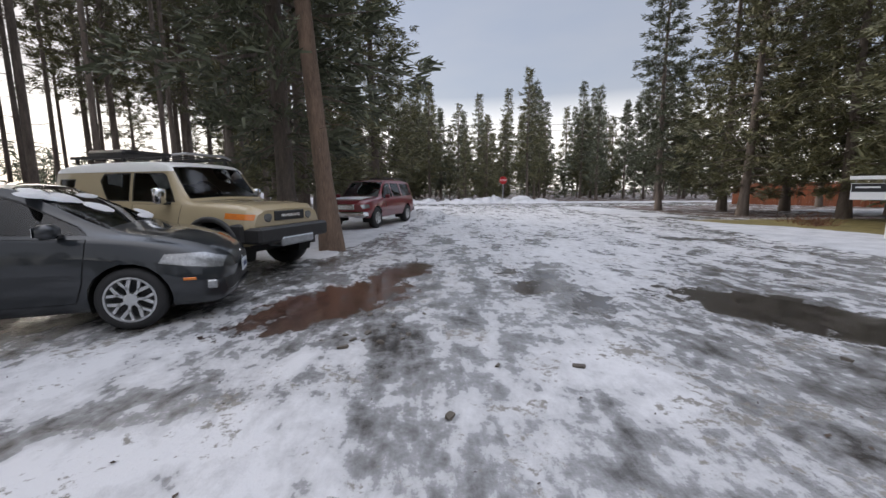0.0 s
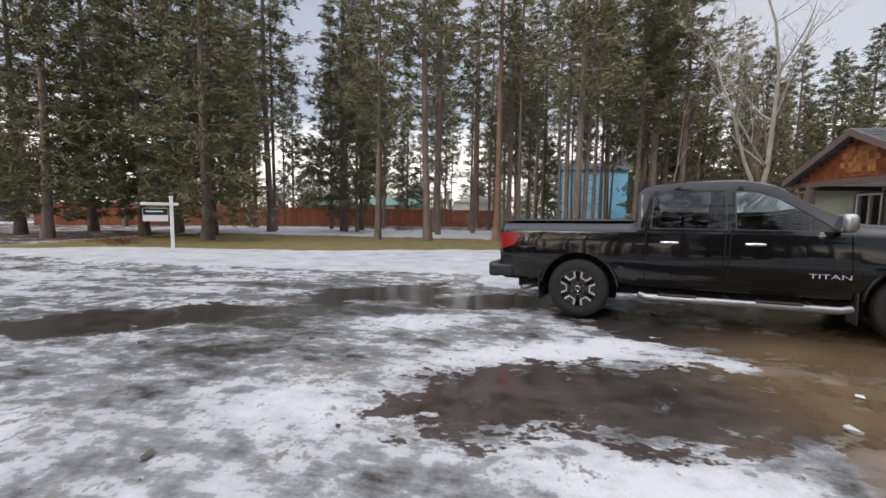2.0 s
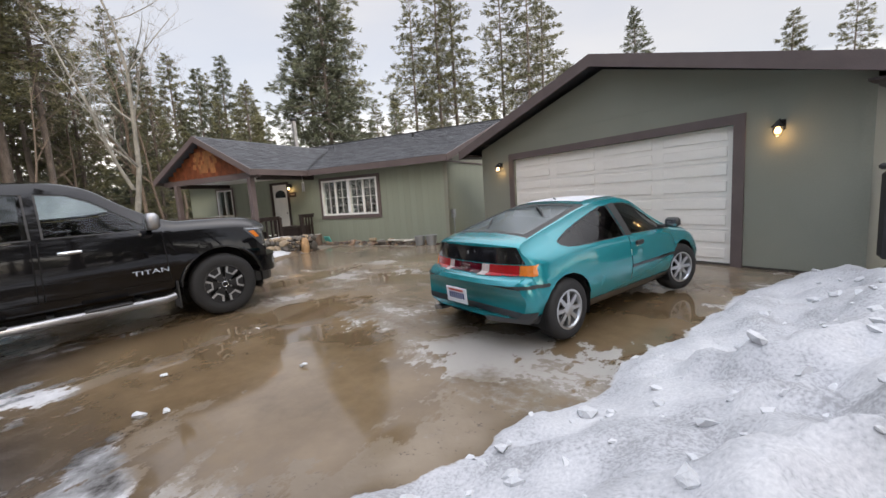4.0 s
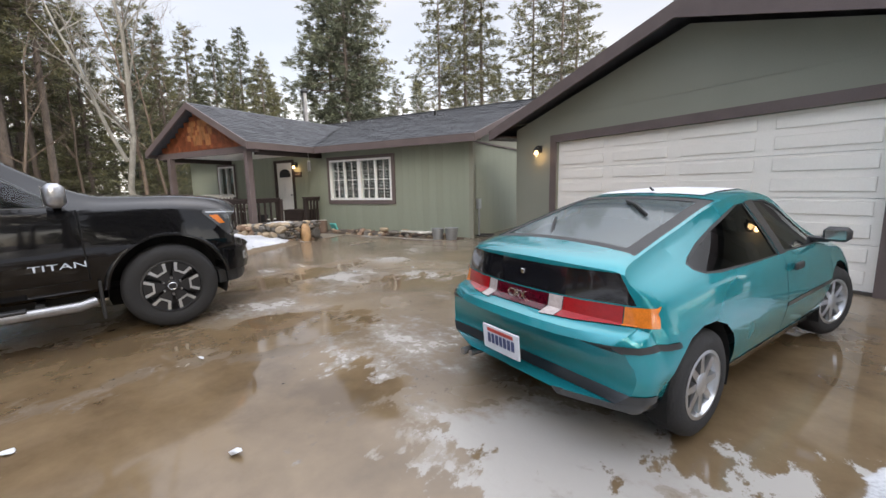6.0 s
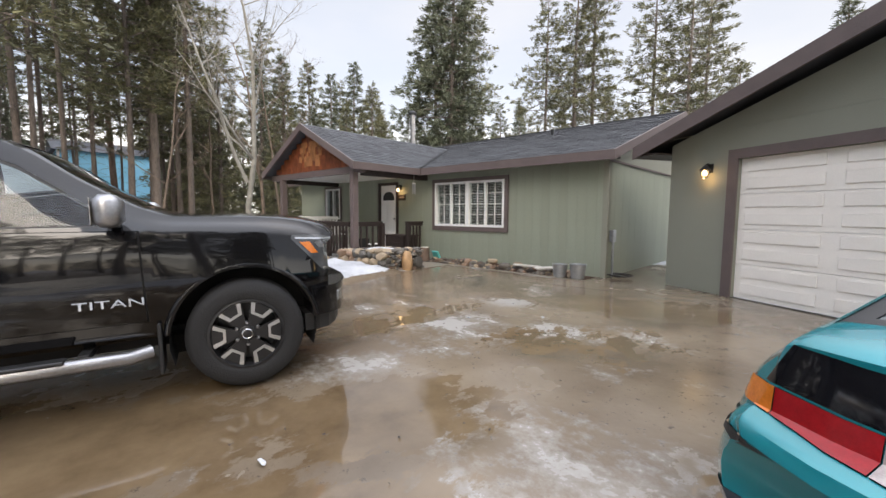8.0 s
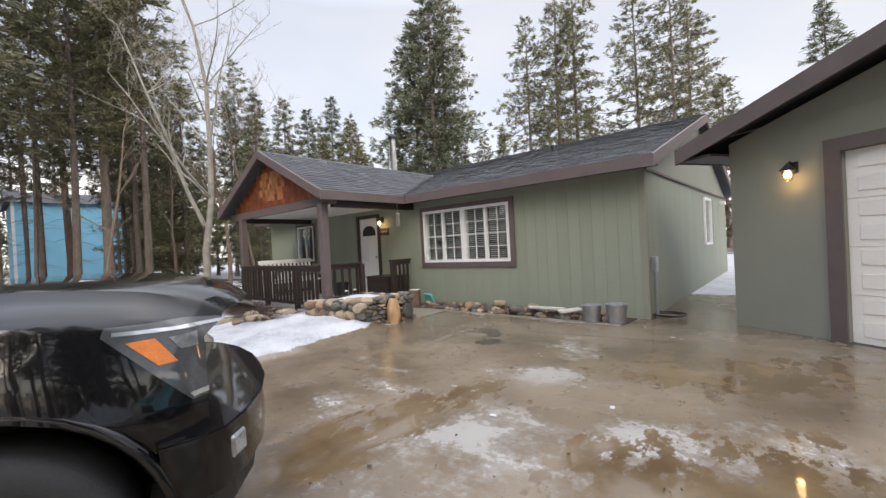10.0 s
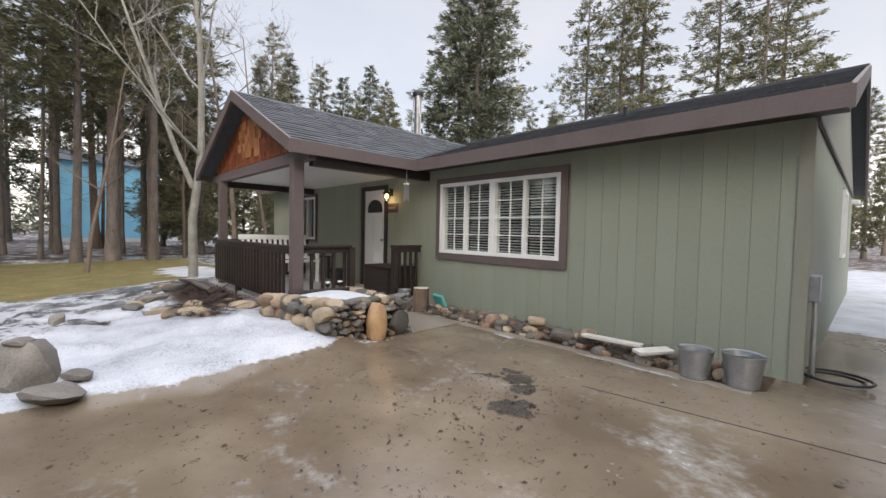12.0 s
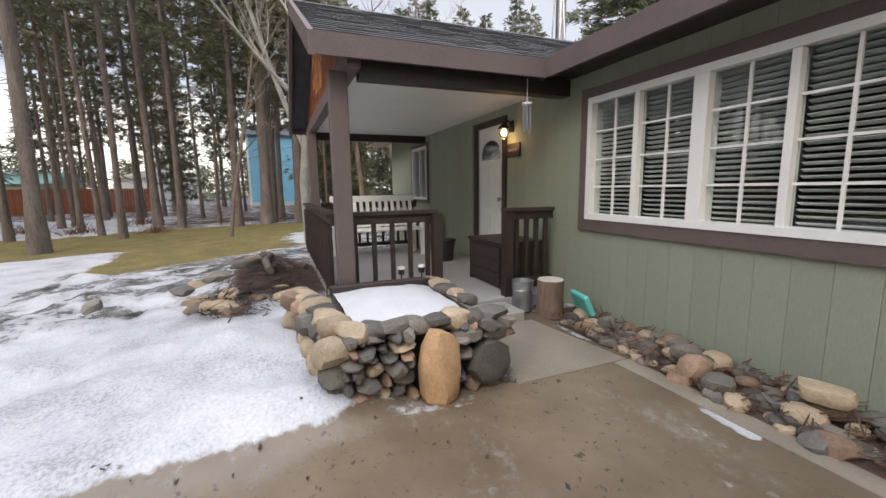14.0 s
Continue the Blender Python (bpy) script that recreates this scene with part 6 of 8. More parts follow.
cw = wheel_meshes(0.295, 0.20, 0.185, 8, 0.045, M_ALLOY, None)
for x in (-1.15, 1.15):
    for y in (-0.72, 0.72):
        add_wheel(crx, cw, x, y, 0.295, -14 if x > 0 else 0)

# ---- dark grey hatchback ----
gti = thing("hatchback", "dark grey four-door hatchback with a snowy windshield", "car", pose(-4.21, 3.88, -0.2, 0, 0, 16))
ST = [(-2.02, 0.34, 0.85, 0.98, 0.66, 0.76, 0.72, 0.60), (-1.9, 0.24, 0.95, 1.20, 0.78, 0.86, 0.82, 0.62), (-1.6, 0.20, 0.97, 1.40, 0.80, 0.885, 0.85, 0.60), (-1.0, 0.20, 0.965, 1.455, 0.81, 0.89, 0.855, 0.60), (-0.3, 0.20, 0.955, 1.47, 0.81, 0.89, 0.855, 0.60), (0.25, 0.20, 0.945, 1.44, 0.81, 0.89, 0.85, 0.61), (0.7, 0.20, 0.93, 1.24, 0.81, 0.89, 0.85, 0.66), (1.15, 0.20, 0.90, 1.01, 0.81, 0.89, 0.84, 0.72), (1.24, 0.20, 0.89, 0.98, 0.81, 0.89, 0.83, 0.72), (1.7, 0.20, 0.80, 0.90, 0.80, 0.87, 0.79, 0.68), (2.0, 0.20, 0.68, 0.80, 0.76, 0.81, 0.72, 0.60), (2.14, 0.22, 0.60, 0.70, 0.66, 0.68, 0.60, 0.46), (2.19, 0.28, 0.52, 0.60, 0.52, 0.54, 0.46, 0.34)]
bm = shell(ST, 0.06, 0.07, (0.15, 0.12))
for cx in (-1.29, 1.29):
    cut_out(bm, circle(cx, 0.315, 0.36), "side", low=0.0, when=lambda c: abs(c.y) > 0.55).free()
for s in (-1, 1):
    for poly in ([(0.0, 0.985), (0.98, 0.955), (0.90, 1.03), (0.42, 1.29), (0.22, 1.355), (0.03, 1.365)], [(-0.95, 0.995), (-0.08, 0.985), (-0.05, 1.365), (-0.50, 1.355), (-0.86, 1.30)], [(-1.58, 1.06), (-1.03, 1.0), (-0.95, 1.30), (-1.20, 1.26)]):
        ring = cut_out(bm, poly, "side", s, -0.004, 0.2)
        win = cut_out(ring, shrink(poly, 0.018), "side", s, -0.006, 0.2)
        keep_part("window_seal", ring, M_PLASTIC, gti)
        glaze(gti, win, M_TINT)
    for poly in ([(-0.05, 0.30), (0.84, 0.30), (0.93, 0.50), (0.98, 0.92), (-0.03, 0.955)], [(-0.86, 0.48), (-0.72, 0.30), (-0.08, 0.30), (-0.06, 0.955), (-0.98, 0.965)]):
        gap = cut_out(bm, poly, "side", s, -0.006, 0.2)
        leaf = cut_out(gap, shrink(poly, 0.010), "side", s, 0.006, 0.2)
        keep_part("door_gap", gap, M_GAP_SHADE, gti)
        d = keep_part("door", leaf, M_PAINT_GREY, gti)
        part("door_handle", boxes((poly[0][0] + 0.06, s * 0.885 - 0.02, 0.82, poly[0][0] + 0.24, s * 0.885 + 0.02, 0.855), bevel=0.012), M_PAINT_GREY, d)
    hl = cut_out(bm, [(1.55, 0.66), (2.08, 0.56), (2.10, 0.66), (1.92, 0.735), (1.60, 0.745)], "side", s, 0.004, 0.08)
    keep_part("headlight", hl, M_LAMP, gti, "clear wraparound headlight")
    part("side_marker", boxes((1.76, s * 0.865 - 0.012, 0.475, 1.88, s * 0.85 + 0.014 * s, 0.505), bevel=0.006), M_AMBER, gti, "amber side marker")
    part("fog_lamp", boxes((1.95, s * 0.765 - 0.03, 0.36, 2.05, s * 0.765 + 0.03, 0.45), bevel=0.012), M_LAMP, gti)
    mirror(gti, 0.78, 0.86, 1.02, s, M_PAINT_GREY, (0.14, 0.20, 0.13))
ws = cut_out(bm, [(0.34, -0.57), (1.12, -0.70), (1.12, 0.70), (0.34, 0.57)], "top", 0, -0.006, 0.25, when=lambda c: c.z > 0.98)
glaze(gti, ws, M_CLEAR, "windshield")
gr = cut_out(bm, [(-0.42, 0.56), (0.42, 0.56), (0.44, 0.64), (-0.44, 0.64)], "front", 0, 0.002, 0.15)
keep_part("grille", gr, M_PLASTIC, gti)
gr = cut_out(bm, [(-0.60, 0.30), (0.60, 0.30), (0.64, 0.44), (-0.64, 0.44)], "front", 0, -0.006, 0.15)
keep_part("lower_grille", gr, M_PLASTIC, gti)
keep_part("body", bm, M_PAINT_GREY, gti)
rng = random.Random(31)
for k in range(9):
    # frozen slush sliding down the windshield
    x, y = rng.uniform(0.45, 1.1), rng.uniform(-0.6, 0.6)
    z = 1.44 - (x - 0.25) * 0.475 if x < 1.15 else 0.99
    L, w = rng.uniform(0.12, 0.30), rng.uniform(0.05, 0.14)
    bm = lathe(bmesh.new(), [(0.001, -0.008), (1, -0.004), (0.8, 0.006), (0.001, 0.010)], 9, Matrix.Translation((x, y, z + 0.03)) @ Matrix.Rotation(0.44, 4, "Y") @ Matrix.Diagonal((w, L, 1, 1)))
    part("slush_patch", bm, M_SNOW, gti, "patch of frozen slush", smooth=True)
seats(gti, (0.1, -0.75), 0.36, 0.40, 0.65)
part("badge", lathe(bmesh.new(), [(0.065, 0), (0.065, 0.012), (0.05, 0.018), (0.001, 0.02)], 20, pose(2.165, 0, 0.615, 0, 82)), M_CHROME, gti, smooth=True)
plate = part("number_plate", boxes((2.19, -0.155, 0.42, 2.205, 0.155, 0.56), bevel=0.004), M_PLATE, gti)
for k in range(6):
    part("plate_bar", boxes((2.206, -0.105 + k * 0.036, 0.465, 2.209, -0.083 + k * 0.036, 0.52)), M_BAR, plate)
part("underbody", boxes((-1.6, -0.66, 0.17, 1.8, 0.66, 0.30)), M_GAP_SHADE, gti)
wheel_well(gti, -1.29, 0.315, 0.36, 0.52, 0.83)
wheel_well(gti, 1.29, 0.315, 0.36, 0.52, 0.83)
gw = wheel_meshes(0.315, 0.22, 0.222, 7, 0.060, M_ALLOY, None, "fork")
for x in (-1.29, 1.29):
    for y in (-0.77, 0.77):
        add_wheel(gti, gw, x, y, 0.315, 0)

# ---- sand-coloured off-roader ----
fj = thing("off_roader", "sand-coloured boxy off-roader with white roof and roof rack", "car", pose(-4.13, 7.00, -0.2, 0, 0, -18) @ Matrix.Diagonal((1, 1, 0.955, 1)))
ST = [(-2.15, 0.66, 1.10, 1.62, 0.84, 0.88, 0.84, 0.70), (-2.1, 0.60, 1.16, 1.84, 0.88, 0.93, 0.89, 0.76), (-1.6, 0.55, 1.20, 1.92, 0.89, 0.945, 0.90, 0.77), (-0.6, 0.53, 1.22, 1.945, 0.89, 0.945, 0.90, 0.77), (0.2, 0.53, 1.22, 1.93, 0.89, 0.945, 0.90, 0.77), (0.42, 0.53, 1.22, 1.88, 0.89, 0.945, 0.90, 0.77), (0.62, 0.53, 1.22, 1.60, 0.89, 0.945, 0.90, 0.80), (0.86, 0.53, 1.22, 1.30, 0.89, 0.945, 0.89, 0.82), (0.95, 0.53, 1.20, 1.27, 0.89, 0.945, 0.885, 0.82), (1.5, 0.53, 1.17, 1.25, 0.89, 0.945, 0.87, 0.78), (1.95, 0.56, 1.12, 1.20, 0.86, 0.90, 0.83, 0.72), (2.08, 0.62, 1.05, 1.12, 0.80, 0.83, 0.76, 0.62)]
bm = shell(ST, 0.07, 0.08)
for cx in (-1.345, 1.345):
    cut_out(bm, circle(cx, 0.46, 0.50), "side", low=0.0, when=lambda c: abs(c.y) > 0.55).free()
for s in (-1, 1):
    for poly in ([(-0.25, 1.27), (0.66, 1.255), (0.62, 1.34), (0.44, 1.70), (0.36, 1.745), (-0.25, 1.755)], [(-0.80, 1.275), (-0.31, 1.27), (-0.31, 1.755), (-0.92, 1.745), (-1.0, 1.62)], [(-2.0, 1.40), (-1.62, 1.34), (-1.58, 1.66), (-1.98, 1.66)]):
        ring = cut_out(bm, poly, "side", s, -0.004, 0.2)
        win = cut_out(ring, shrink(poly, 0.02), "side", s, -0.006, 0.2)
        keep_part("window_seal", ring, M_PLASTIC, fj)
        glaze(fj, win, M_TINT)
    poly = [(-0.24, 0.62), (0.70, 0.62), (0.80, 1.215), (-0.24, 1.225)]
    gap = cut_out(bm, poly, "side", s, -0.006, 0.2)
    leaf = cut_out(gap, shrink(poly, 0.010), "side", s, 0.006, 0.2)
    keep_part("door_gap", gap, M_GAP_SHADE, fj)
    keep_part("door", leaf, M_PAINT_SAND, fj)
    am = cut_out(bm, [(1.62, 1.00), (2.06, 0.97), (2.06, 1.06), (1.62, 1.09)], "side", s, 0.006, 0.08)
    keep_part("turn_signal", am, M_AMBER, fj, "large amber turn signal")
    flare = tube(bmesh.new(), [(1.345 + 0.53 * math.cos(t), s * 0.93, 0.46 + 0.53 * math.sin(t)) for t in np.linspace(-0.1, math.pi + 0.1, 15)], 0.05, 6)
    part("wheel_flare", flare, M_PLASTIC, fj, smooth=True, angle=70)
    flare = tube(bmesh.new(), [(-1.345 + 0.53 * math.cos(t), s * 0.93, 0.46 + 0.53 * math.sin(t)) for t in np.linspace(-0.1, math.pi + 0.1, 15)], 0.05, 6)
    part("wheel_flare", flare, M_PLASTIC, fj, smooth=True, angle=70)
    mirror(fj, 0.55, 0.90, 1.36, s, M_CHROME, (0.12, 0.18, 0.26))
    hl = lathe(bmesh.new(), [(0.10, 0), (0.10, 0.03), (0.085, 0.045), (0.001, 0.05)], 18, pose(2.04, s * 0.52, 1.02, 0, 80))
    part("headlight", hl, M_LAMP, fj, "round headlight", smooth=True)
ws = cut_out(bm, [(0.46, -0.70), (0.84, -0.76), (0.84, 0.76), (0.46, 0.70)], "top", 0, -0.006, 0.2, when=lambda c: c.z > 1.28)
glaze(fj, ws, M_TINT, "windshield")
roof = cut_out(bm, [(-2.2, 1.77), (0.5, 1.77), (0.5, 2.2), (-2.2, 2.2)], "side", 0, 0.003, -1.0)
keep_part("roof", roof, M_WHITE, fj, "white painted roof")
keep_part("body", bm, M_PAINT_SAND, fj)
part("grille", boxes((2.06, -0.38, 0.94, 2.10, 0.38, 1.10), bevel=0.01), M_PLASTIC, fj)
part("grille_bar", boxes((2.10, -0.24, 1.0, 2.11, 0.24, 1.045)), M_CHROME, fj, "pale bar in the grille")
part("front_bumper", boxes((1.88, -0.90, 0.60, 2.24, 0.90, 0.86), (1.7, -0.95, 0.60, 1.95, -0.80, 0.92), (1.7, 0.80, 0.60, 1.95, 0.95, 0.92), bevel=0.04), M_PLASTIC, fj, smooth=True)
part("skid_plate", boxes((1.95, -0.42, 0.52, 2.26, 0.42, 0.68), bevel=0.03), M_GALV, fj, smooth=True)
part("rear_bumper", boxes((-2.28, -0.88, 0.58, -2.08, 0.88, 0.82), bevel=0.03), M_PLASTIC, fj)
rack = part("roof_rack", boxes((-1.9, -0.66, 2.02, 0.35, -0.61, 2.07)), M_PLASTIC, fj, "black roof rack")
part("rack_rail", boxes((-1.9, 0.61, 2.02, 0.35, 0.66, 2.07)), M_PLASTIC, rack)
for x in (-1.85, -1.4, -0.95, -0.5, -0.05, 0.28):
    part("rack_bar", boxes((x, -0.61, 2.03, x + 0.04, 0.61, 2.05)), M_PLASTIC, rack)
for x in (-1.8, -0.7, 0.2):
    for y in (-0.63, 0.63):
        part("rack_foot", boxes((x, y - 0.02, 1.93, x + 0.05, y + 0.02, 2.03)), M_PLASTIC, rack)
part("rack_bar", tube(bmesh.new(), [(0.36, -0.62, 2.05), (0.42, -0.4, 2.09), (0.42, 0.4, 2.09), (0.36, 0.62, 2.05)], 0.022, 8), M_STEEL, rack)
part("cargo_bag", boxes((-1.75, -0.5, 2.075, -0.85, 0.45, 2.20), bevel=0.05), M_BLACK, fj, "flat black bundle on the rack", smooth=True)
part("snorkel_lamp", lathe(bmesh.new(), [(0.05, 0), (0.06, 0.05), (0.001, 0.06)], 12, pose(0.75, 0.75, 1.36, 0, 80)), M_LAMP, fj)
part("underbody", boxes((-1.8, -0.66, 0.42, 1.8, 0.66, 0.60)), M_GAP_SHADE, fj)
wheel_well(fj, -1.345, 0.46, 0.50, 0.55, 0.90)
wheel_well(fj, 1.345, 0.46, 0.50, 0.55, 0.90)
fw = wheel_meshes(0.43, 0.29, 0.22, 6, 0.10, M_ALLOY_DARK, None)
for x in (-1.345, 1.345):
    for y in (-0.82, 0.82):
        add_wheel(fj, fw, x, y, 0.43, 0)

# ---- maroon wagon farther off ----
wag = thing("sport_wagon", "maroon sport utility wagon parked in snow under the trees", "car", pose(-2.03, 15.32, -0.14, 0, 0, -108))
ST = [(-2.2, 0.45, 0.98, 1.30, 0.78, 0.84, 0.80, 0.62), (-2.1, 0.38, 1.02, 1.60, 0.82, 0.88, 0.85, 0.66), (-1.4, 0.36, 1.03, 1.69, 0.83, 0.89, 0.86, 0.66), (-0.2, 0.36, 1.03, 1.70, 0.83, 0.89, 0.86, 0.66), (0.35, 0.36, 1.02, 1.64, 0.83, 0.89, 0.86, 0.67), (0.8, 0.36, 1.01, 1.30, 0.83, 0.89, 0.85, 0.72), (1.12, 0.36, 1.0, 1.07, 0.83, 0.89, 0.84, 0.74), (1.7, 0.36, 0.96, 1.04, 0.82, 0.88, 0.82, 0.70), (2.15, 0.40, 0.86, 0.96, 0.78, 0.82, 0.74, 0.62), (2.25, 0.46, 0.80, 0.88, 0.70, 0.74, 0.66, 0.54)]
bm = shell(ST, 0.09, 0.07)
for cx in (-1.41, 1.41):
    cut_out(bm, circle(cx, 0.36, 0.42, 14), "side", low=0.0, when=lambda c: abs(c.y) > 0.5).free()
for s in (-1, 1):
    for poly in ([(0.0, 1.07), (0.90, 1.06), (0.5, 1.48), (0.3, 1.56), (0.02, 1.57)], [(-0.85, 1.08), (-0.07, 1.07), (-0.05, 1.57), (-0.85, 1.57)], [(-2.0, 1.10), (-0.98, 1.08), (-0.98, 1.57), (-1.9, 1.55)]):
        glaze(wag, cut_out(bm, poly, "side", s, -0.006, 0.2), M_TINT)
    hl = cut_out(bm, [(1.95, 0.72), (2.24, 0.70), (2.24, 0.83), (1.95, 0.85)], "side", s, 0.004, 0.08)
    keep_part("headlight", hl, M_LAMP, wag)
    mirror(wag, 0.82, 0.86, 1.10, s, M_PAINT_RED, (0.1, 0.18, 0.13))
ws = cut_out(bm, [(0.42, -0.62), (1.08, -0.72), (1.08, 0.72), (0.42, 0.62)], "top", 0, -0.006, 0.25, when=lambda c: c.z > 1.06)
glaze(wag, ws, M_TINT, "windshield")
hood = cut_out(bm, [(1.2, -0.62), (2.05, -0.58), (2.05, 0.62), (1.2, 0.62)], "top", 0, 0.008, 0.5, when=lambda c: c.z > 0.8)
keep_part("hood_snow", hood, M_SNOW, wag, "thin snow on the hood")
keep_part("body", bm, M_PAINT_RED, wag)
part("grille", boxes((2.2, -0.42, 0.66, 2.27, 0.42, 0.84), bevel=0.02), M_CHROME, wag)
part("front_bumper", boxes((2.05, -0.86, 0.42, 2.36, 0.86, 0.60), bevel=0.04), M_CHROME, wag, "chrome front bumper", smooth=True)
part("rear_bumper", boxes((-2.32, -0.86, 0.44, -2.1, 0.86, 0.62), bevel=0.04), M_PLASTIC, wag)
part("roof_rack", boxes((-1.8, -0.56, 1.74, 0.1, -0.52, 1.78), (-1.8, 0.52, 1.74, 0.1, 0.56, 1.78), (-1.6, -0.52, 1.75, -1.56, 0.52, 1.77), (-0.2, -0.52, 1.75, -0.16, 0.52, 1.77)), M_PLASTIC, wag)
wheel_well(wag, -1.41, 0.36, 0.42, 0.5, 0.84)
wheel_well(wag, 1.41, 0.36, 0.42, 0.5, 0.84)
ww = wheel_meshes(0.36, 0.24, 0.20, 5, 0.10, M_ALLOY, None)
for x in (-1.41, 1.41):
    for y in (-0.77, 0.77):
        add_wheel(wag, ww, x, y, 0.36, 0)


# ---- siding boards of the house ----
rng = random.Random(41)
board_cache = {}


def board(parent, w, h, m):
    key = (round(w, 3), round(h, 3))
    if key not in board_cache:
        board_cache[key] = solid("siding_board", boxes((0.0012, 0, 0, w - 0.0012, 0.012, h)), M_SIDING)
    part("siding_board", board_cache[key], None, parent, m=m)


BW = 0.205
x = HX0
while x < HX1 - 0.02:
    w = min(BW, HX1 - x)
    spans = [(-0.06, 2.30)]
    for h in holes:
        if x + w > h[0] - 0.001 and x < h[1] + 0.001:
            spans = [(-0.06, h[2] - 0.11), (h[3] + 0.09, 2.30)] if h is not DOOR else [(h[3] + 0.08, 2.30)]
    for z0, z1 in spans:
        if z1 - z0 > 0.05:
            board(house_front, w, z1 - z0, pose(x, HY - 0.012, z0))
    x += w
y = HY
while y > HYB + 0.02:
    w = min(BW * 2, y - HYB)
    spans = [(-0.06, 2.27)]
    if y - w < SW[1] and y > SW[0]:
        spans = [(-0.06, SW[2] - 0.02), (SW[3] + 0.02, 2.27)]
    for z0, z1 in spans:
        board(house_side, w, z1 - z0, pose(HX0, y, z0, 0, 0, -90))
    y -= w
part("corner_board", boxes((HX0 - 0.012, HY - 0.09, -0.05, HX0 - 0.001, HY + 0.012, 2.27), (HX0 - 0.001, HY + 0.001, -0.05, HX0 + 0.09, HY + 0.014, 2.27)), M_SIDING_PLAIN, house_side)

# chimney pipe on the far slope
chim = thing("stove_pipe", "galvanised stove pipe with a cap above the roof", "chimney", pose(12.03, -14.55, 3.42))
part("pipe", lathe(bmesh.new(), [(0.085, 0), (0.085, 1.22)], 16), M_STEEL, chim, smooth=True)
part("storm_collar", lathe(bmesh.new(), [(0.15, 0.14), (0.09, 0.22)], 16), M_STEEL, chim, smooth=True)
part("cap", lathe(bmesh.new(), [(0.135, 1.20), (0.135, 1.27), (0.09, 1.33), (0.001, 1.34)], 16), M_BLACK, chim, smooth=True)
brace = solid("brace", tube(bmesh.new(), [(0, 0, -0.2), (0, 0, 1.12)], 0.012, 6), M_STEEL)
part("brace", brace, None, chim, m=pose(-0.20, 0.05, 0, 0, 5))
part("brace", brace, None, chim, m=pose(0.20, 0.05, 0, 0, -5))
vent = thing("roof_vent", "short dark plumbing vent on the roof", "vent", pose(7.6, -16.2, main_roof_z(-16.2)))
part("pipe", lathe(bmesh.new(), [(0.05, -0.05), (0.05, 0.16), (0.04, 0.16), (0.04, 0.02)], 12), M_BLACK, vent)

meter = thing("meter_box", "grey electric meter box on the side wall", "meter box", pose(HX0, -12.95, 0.70))
part("case", boxes((-0.08, -0.08, 0, 0, 0.08, 0.24), bevel=0.01), M_GALV, meter)
part("conduit", tube(bmesh.new(), [(-0.05, 0.0, 0.0), (-0.05, 0.0, -0.72)], 0.022, 8), M_GALV, meter)
hose = thing("garden_hose", "dark hose coiled on the ground by the wall", "hose", pose(4.30, -12.95, 0.02))
part("coil", tube(bmesh.new(), [((0.16 + 0.004 * k) * math.cos(k * 0.5), (0.13 + 0.004 * k) * math.sin(k * 0.5), 0.012 + 0.0012 * k) for k in range(30)], 0.012, 6), M_BLACK, hose, smooth=True, angle=70)

side_lamp = thing("flood_lamp", "small white flood lamp under the rear eave", "lamp", pose(HX0, -20.6, 2.05))
part("head", boxes((-0.16, -0.07, 0, -0.01, 0.07, 0.10), bevel=0.02), M_WHITE, side_lamp)

chime = thing("wind_chime", "pale hanging wind chime under the porch eave", "wind chime", pose(9.45, -12.2, 1.75))
part("cord", tube(bmesh.new(), [(0, 0, 0.30), (0, 0, 0.52)], 0.004, 5), M_BLIND, chime)
part("disc", lathe(bmesh.new(), [(0.05, 0.28), (0.05, 0.30)], 12), M_BLIND, chime)
tube_mesh = solid("chime_tube", tube(bmesh.new(), [(0, 0, 0), (0, 0, 0.26)], 0.010, 8), M_ALLOY)
for k in range(5):
    part("chime_tube", tube_mesh, None, chime, m=pose(0.035 * math.cos(k * 1.257), 0.035 * math.sin(k * 1.257), 0.02 * (k % 3)))

# ---- porch furniture ----
bench = thing("garden_bench", "white slatted wooden garden bench on the porch", "bench", pose(12.82, -11.45, 0.13, 0, 0, 90))
for k in range(13):
    part("back_slat", boxes((-0.03, -0.012, 0, 0.03, 0.012, 0.42), bevel=0.004), M_WHITE, bench, m=pose(-0.66 + k * 0.11, -0.14, 0.50, 14))
part("top_rail", boxes((-0.74, -0.03, -0.05, 0.74, 0.02, 0.05), bevel=0.01), M_WHITE, bench, m=pose(0, -0.25, 0.95, 14))
part("lower_rail", boxes((-0.74, -0.025, -0.03, 0.74, 0.02, 0.03)), M_WHITE, bench, m=pose(0, -0.14, 0.50, 14))
for k in range(5):
    part("seat_slat", boxes((-0.74, -0.045, -0.012, 0.74, 0.045, 0.012), bevel=0.004), M_WHITE, bench, m=pose(0, -0.08 + k * 0.105, 0.44))
for s in (-0.70, 0.70):
    part("leg", boxes((s - 0.03, 0.30, 0, s + 0.03, 0.36, 0.66)), M_WHITE, bench)
    part("leg", boxes((s - 0.03, -0.16, 0, s + 0.03, -0.10, 0.5)), M_WHITE, bench)
    part("armrest", boxes((s - 0.045, -0.20, 0.66, s + 0.045, 0.40, 0.69), bevel=0.008), M_WHITE, bench)

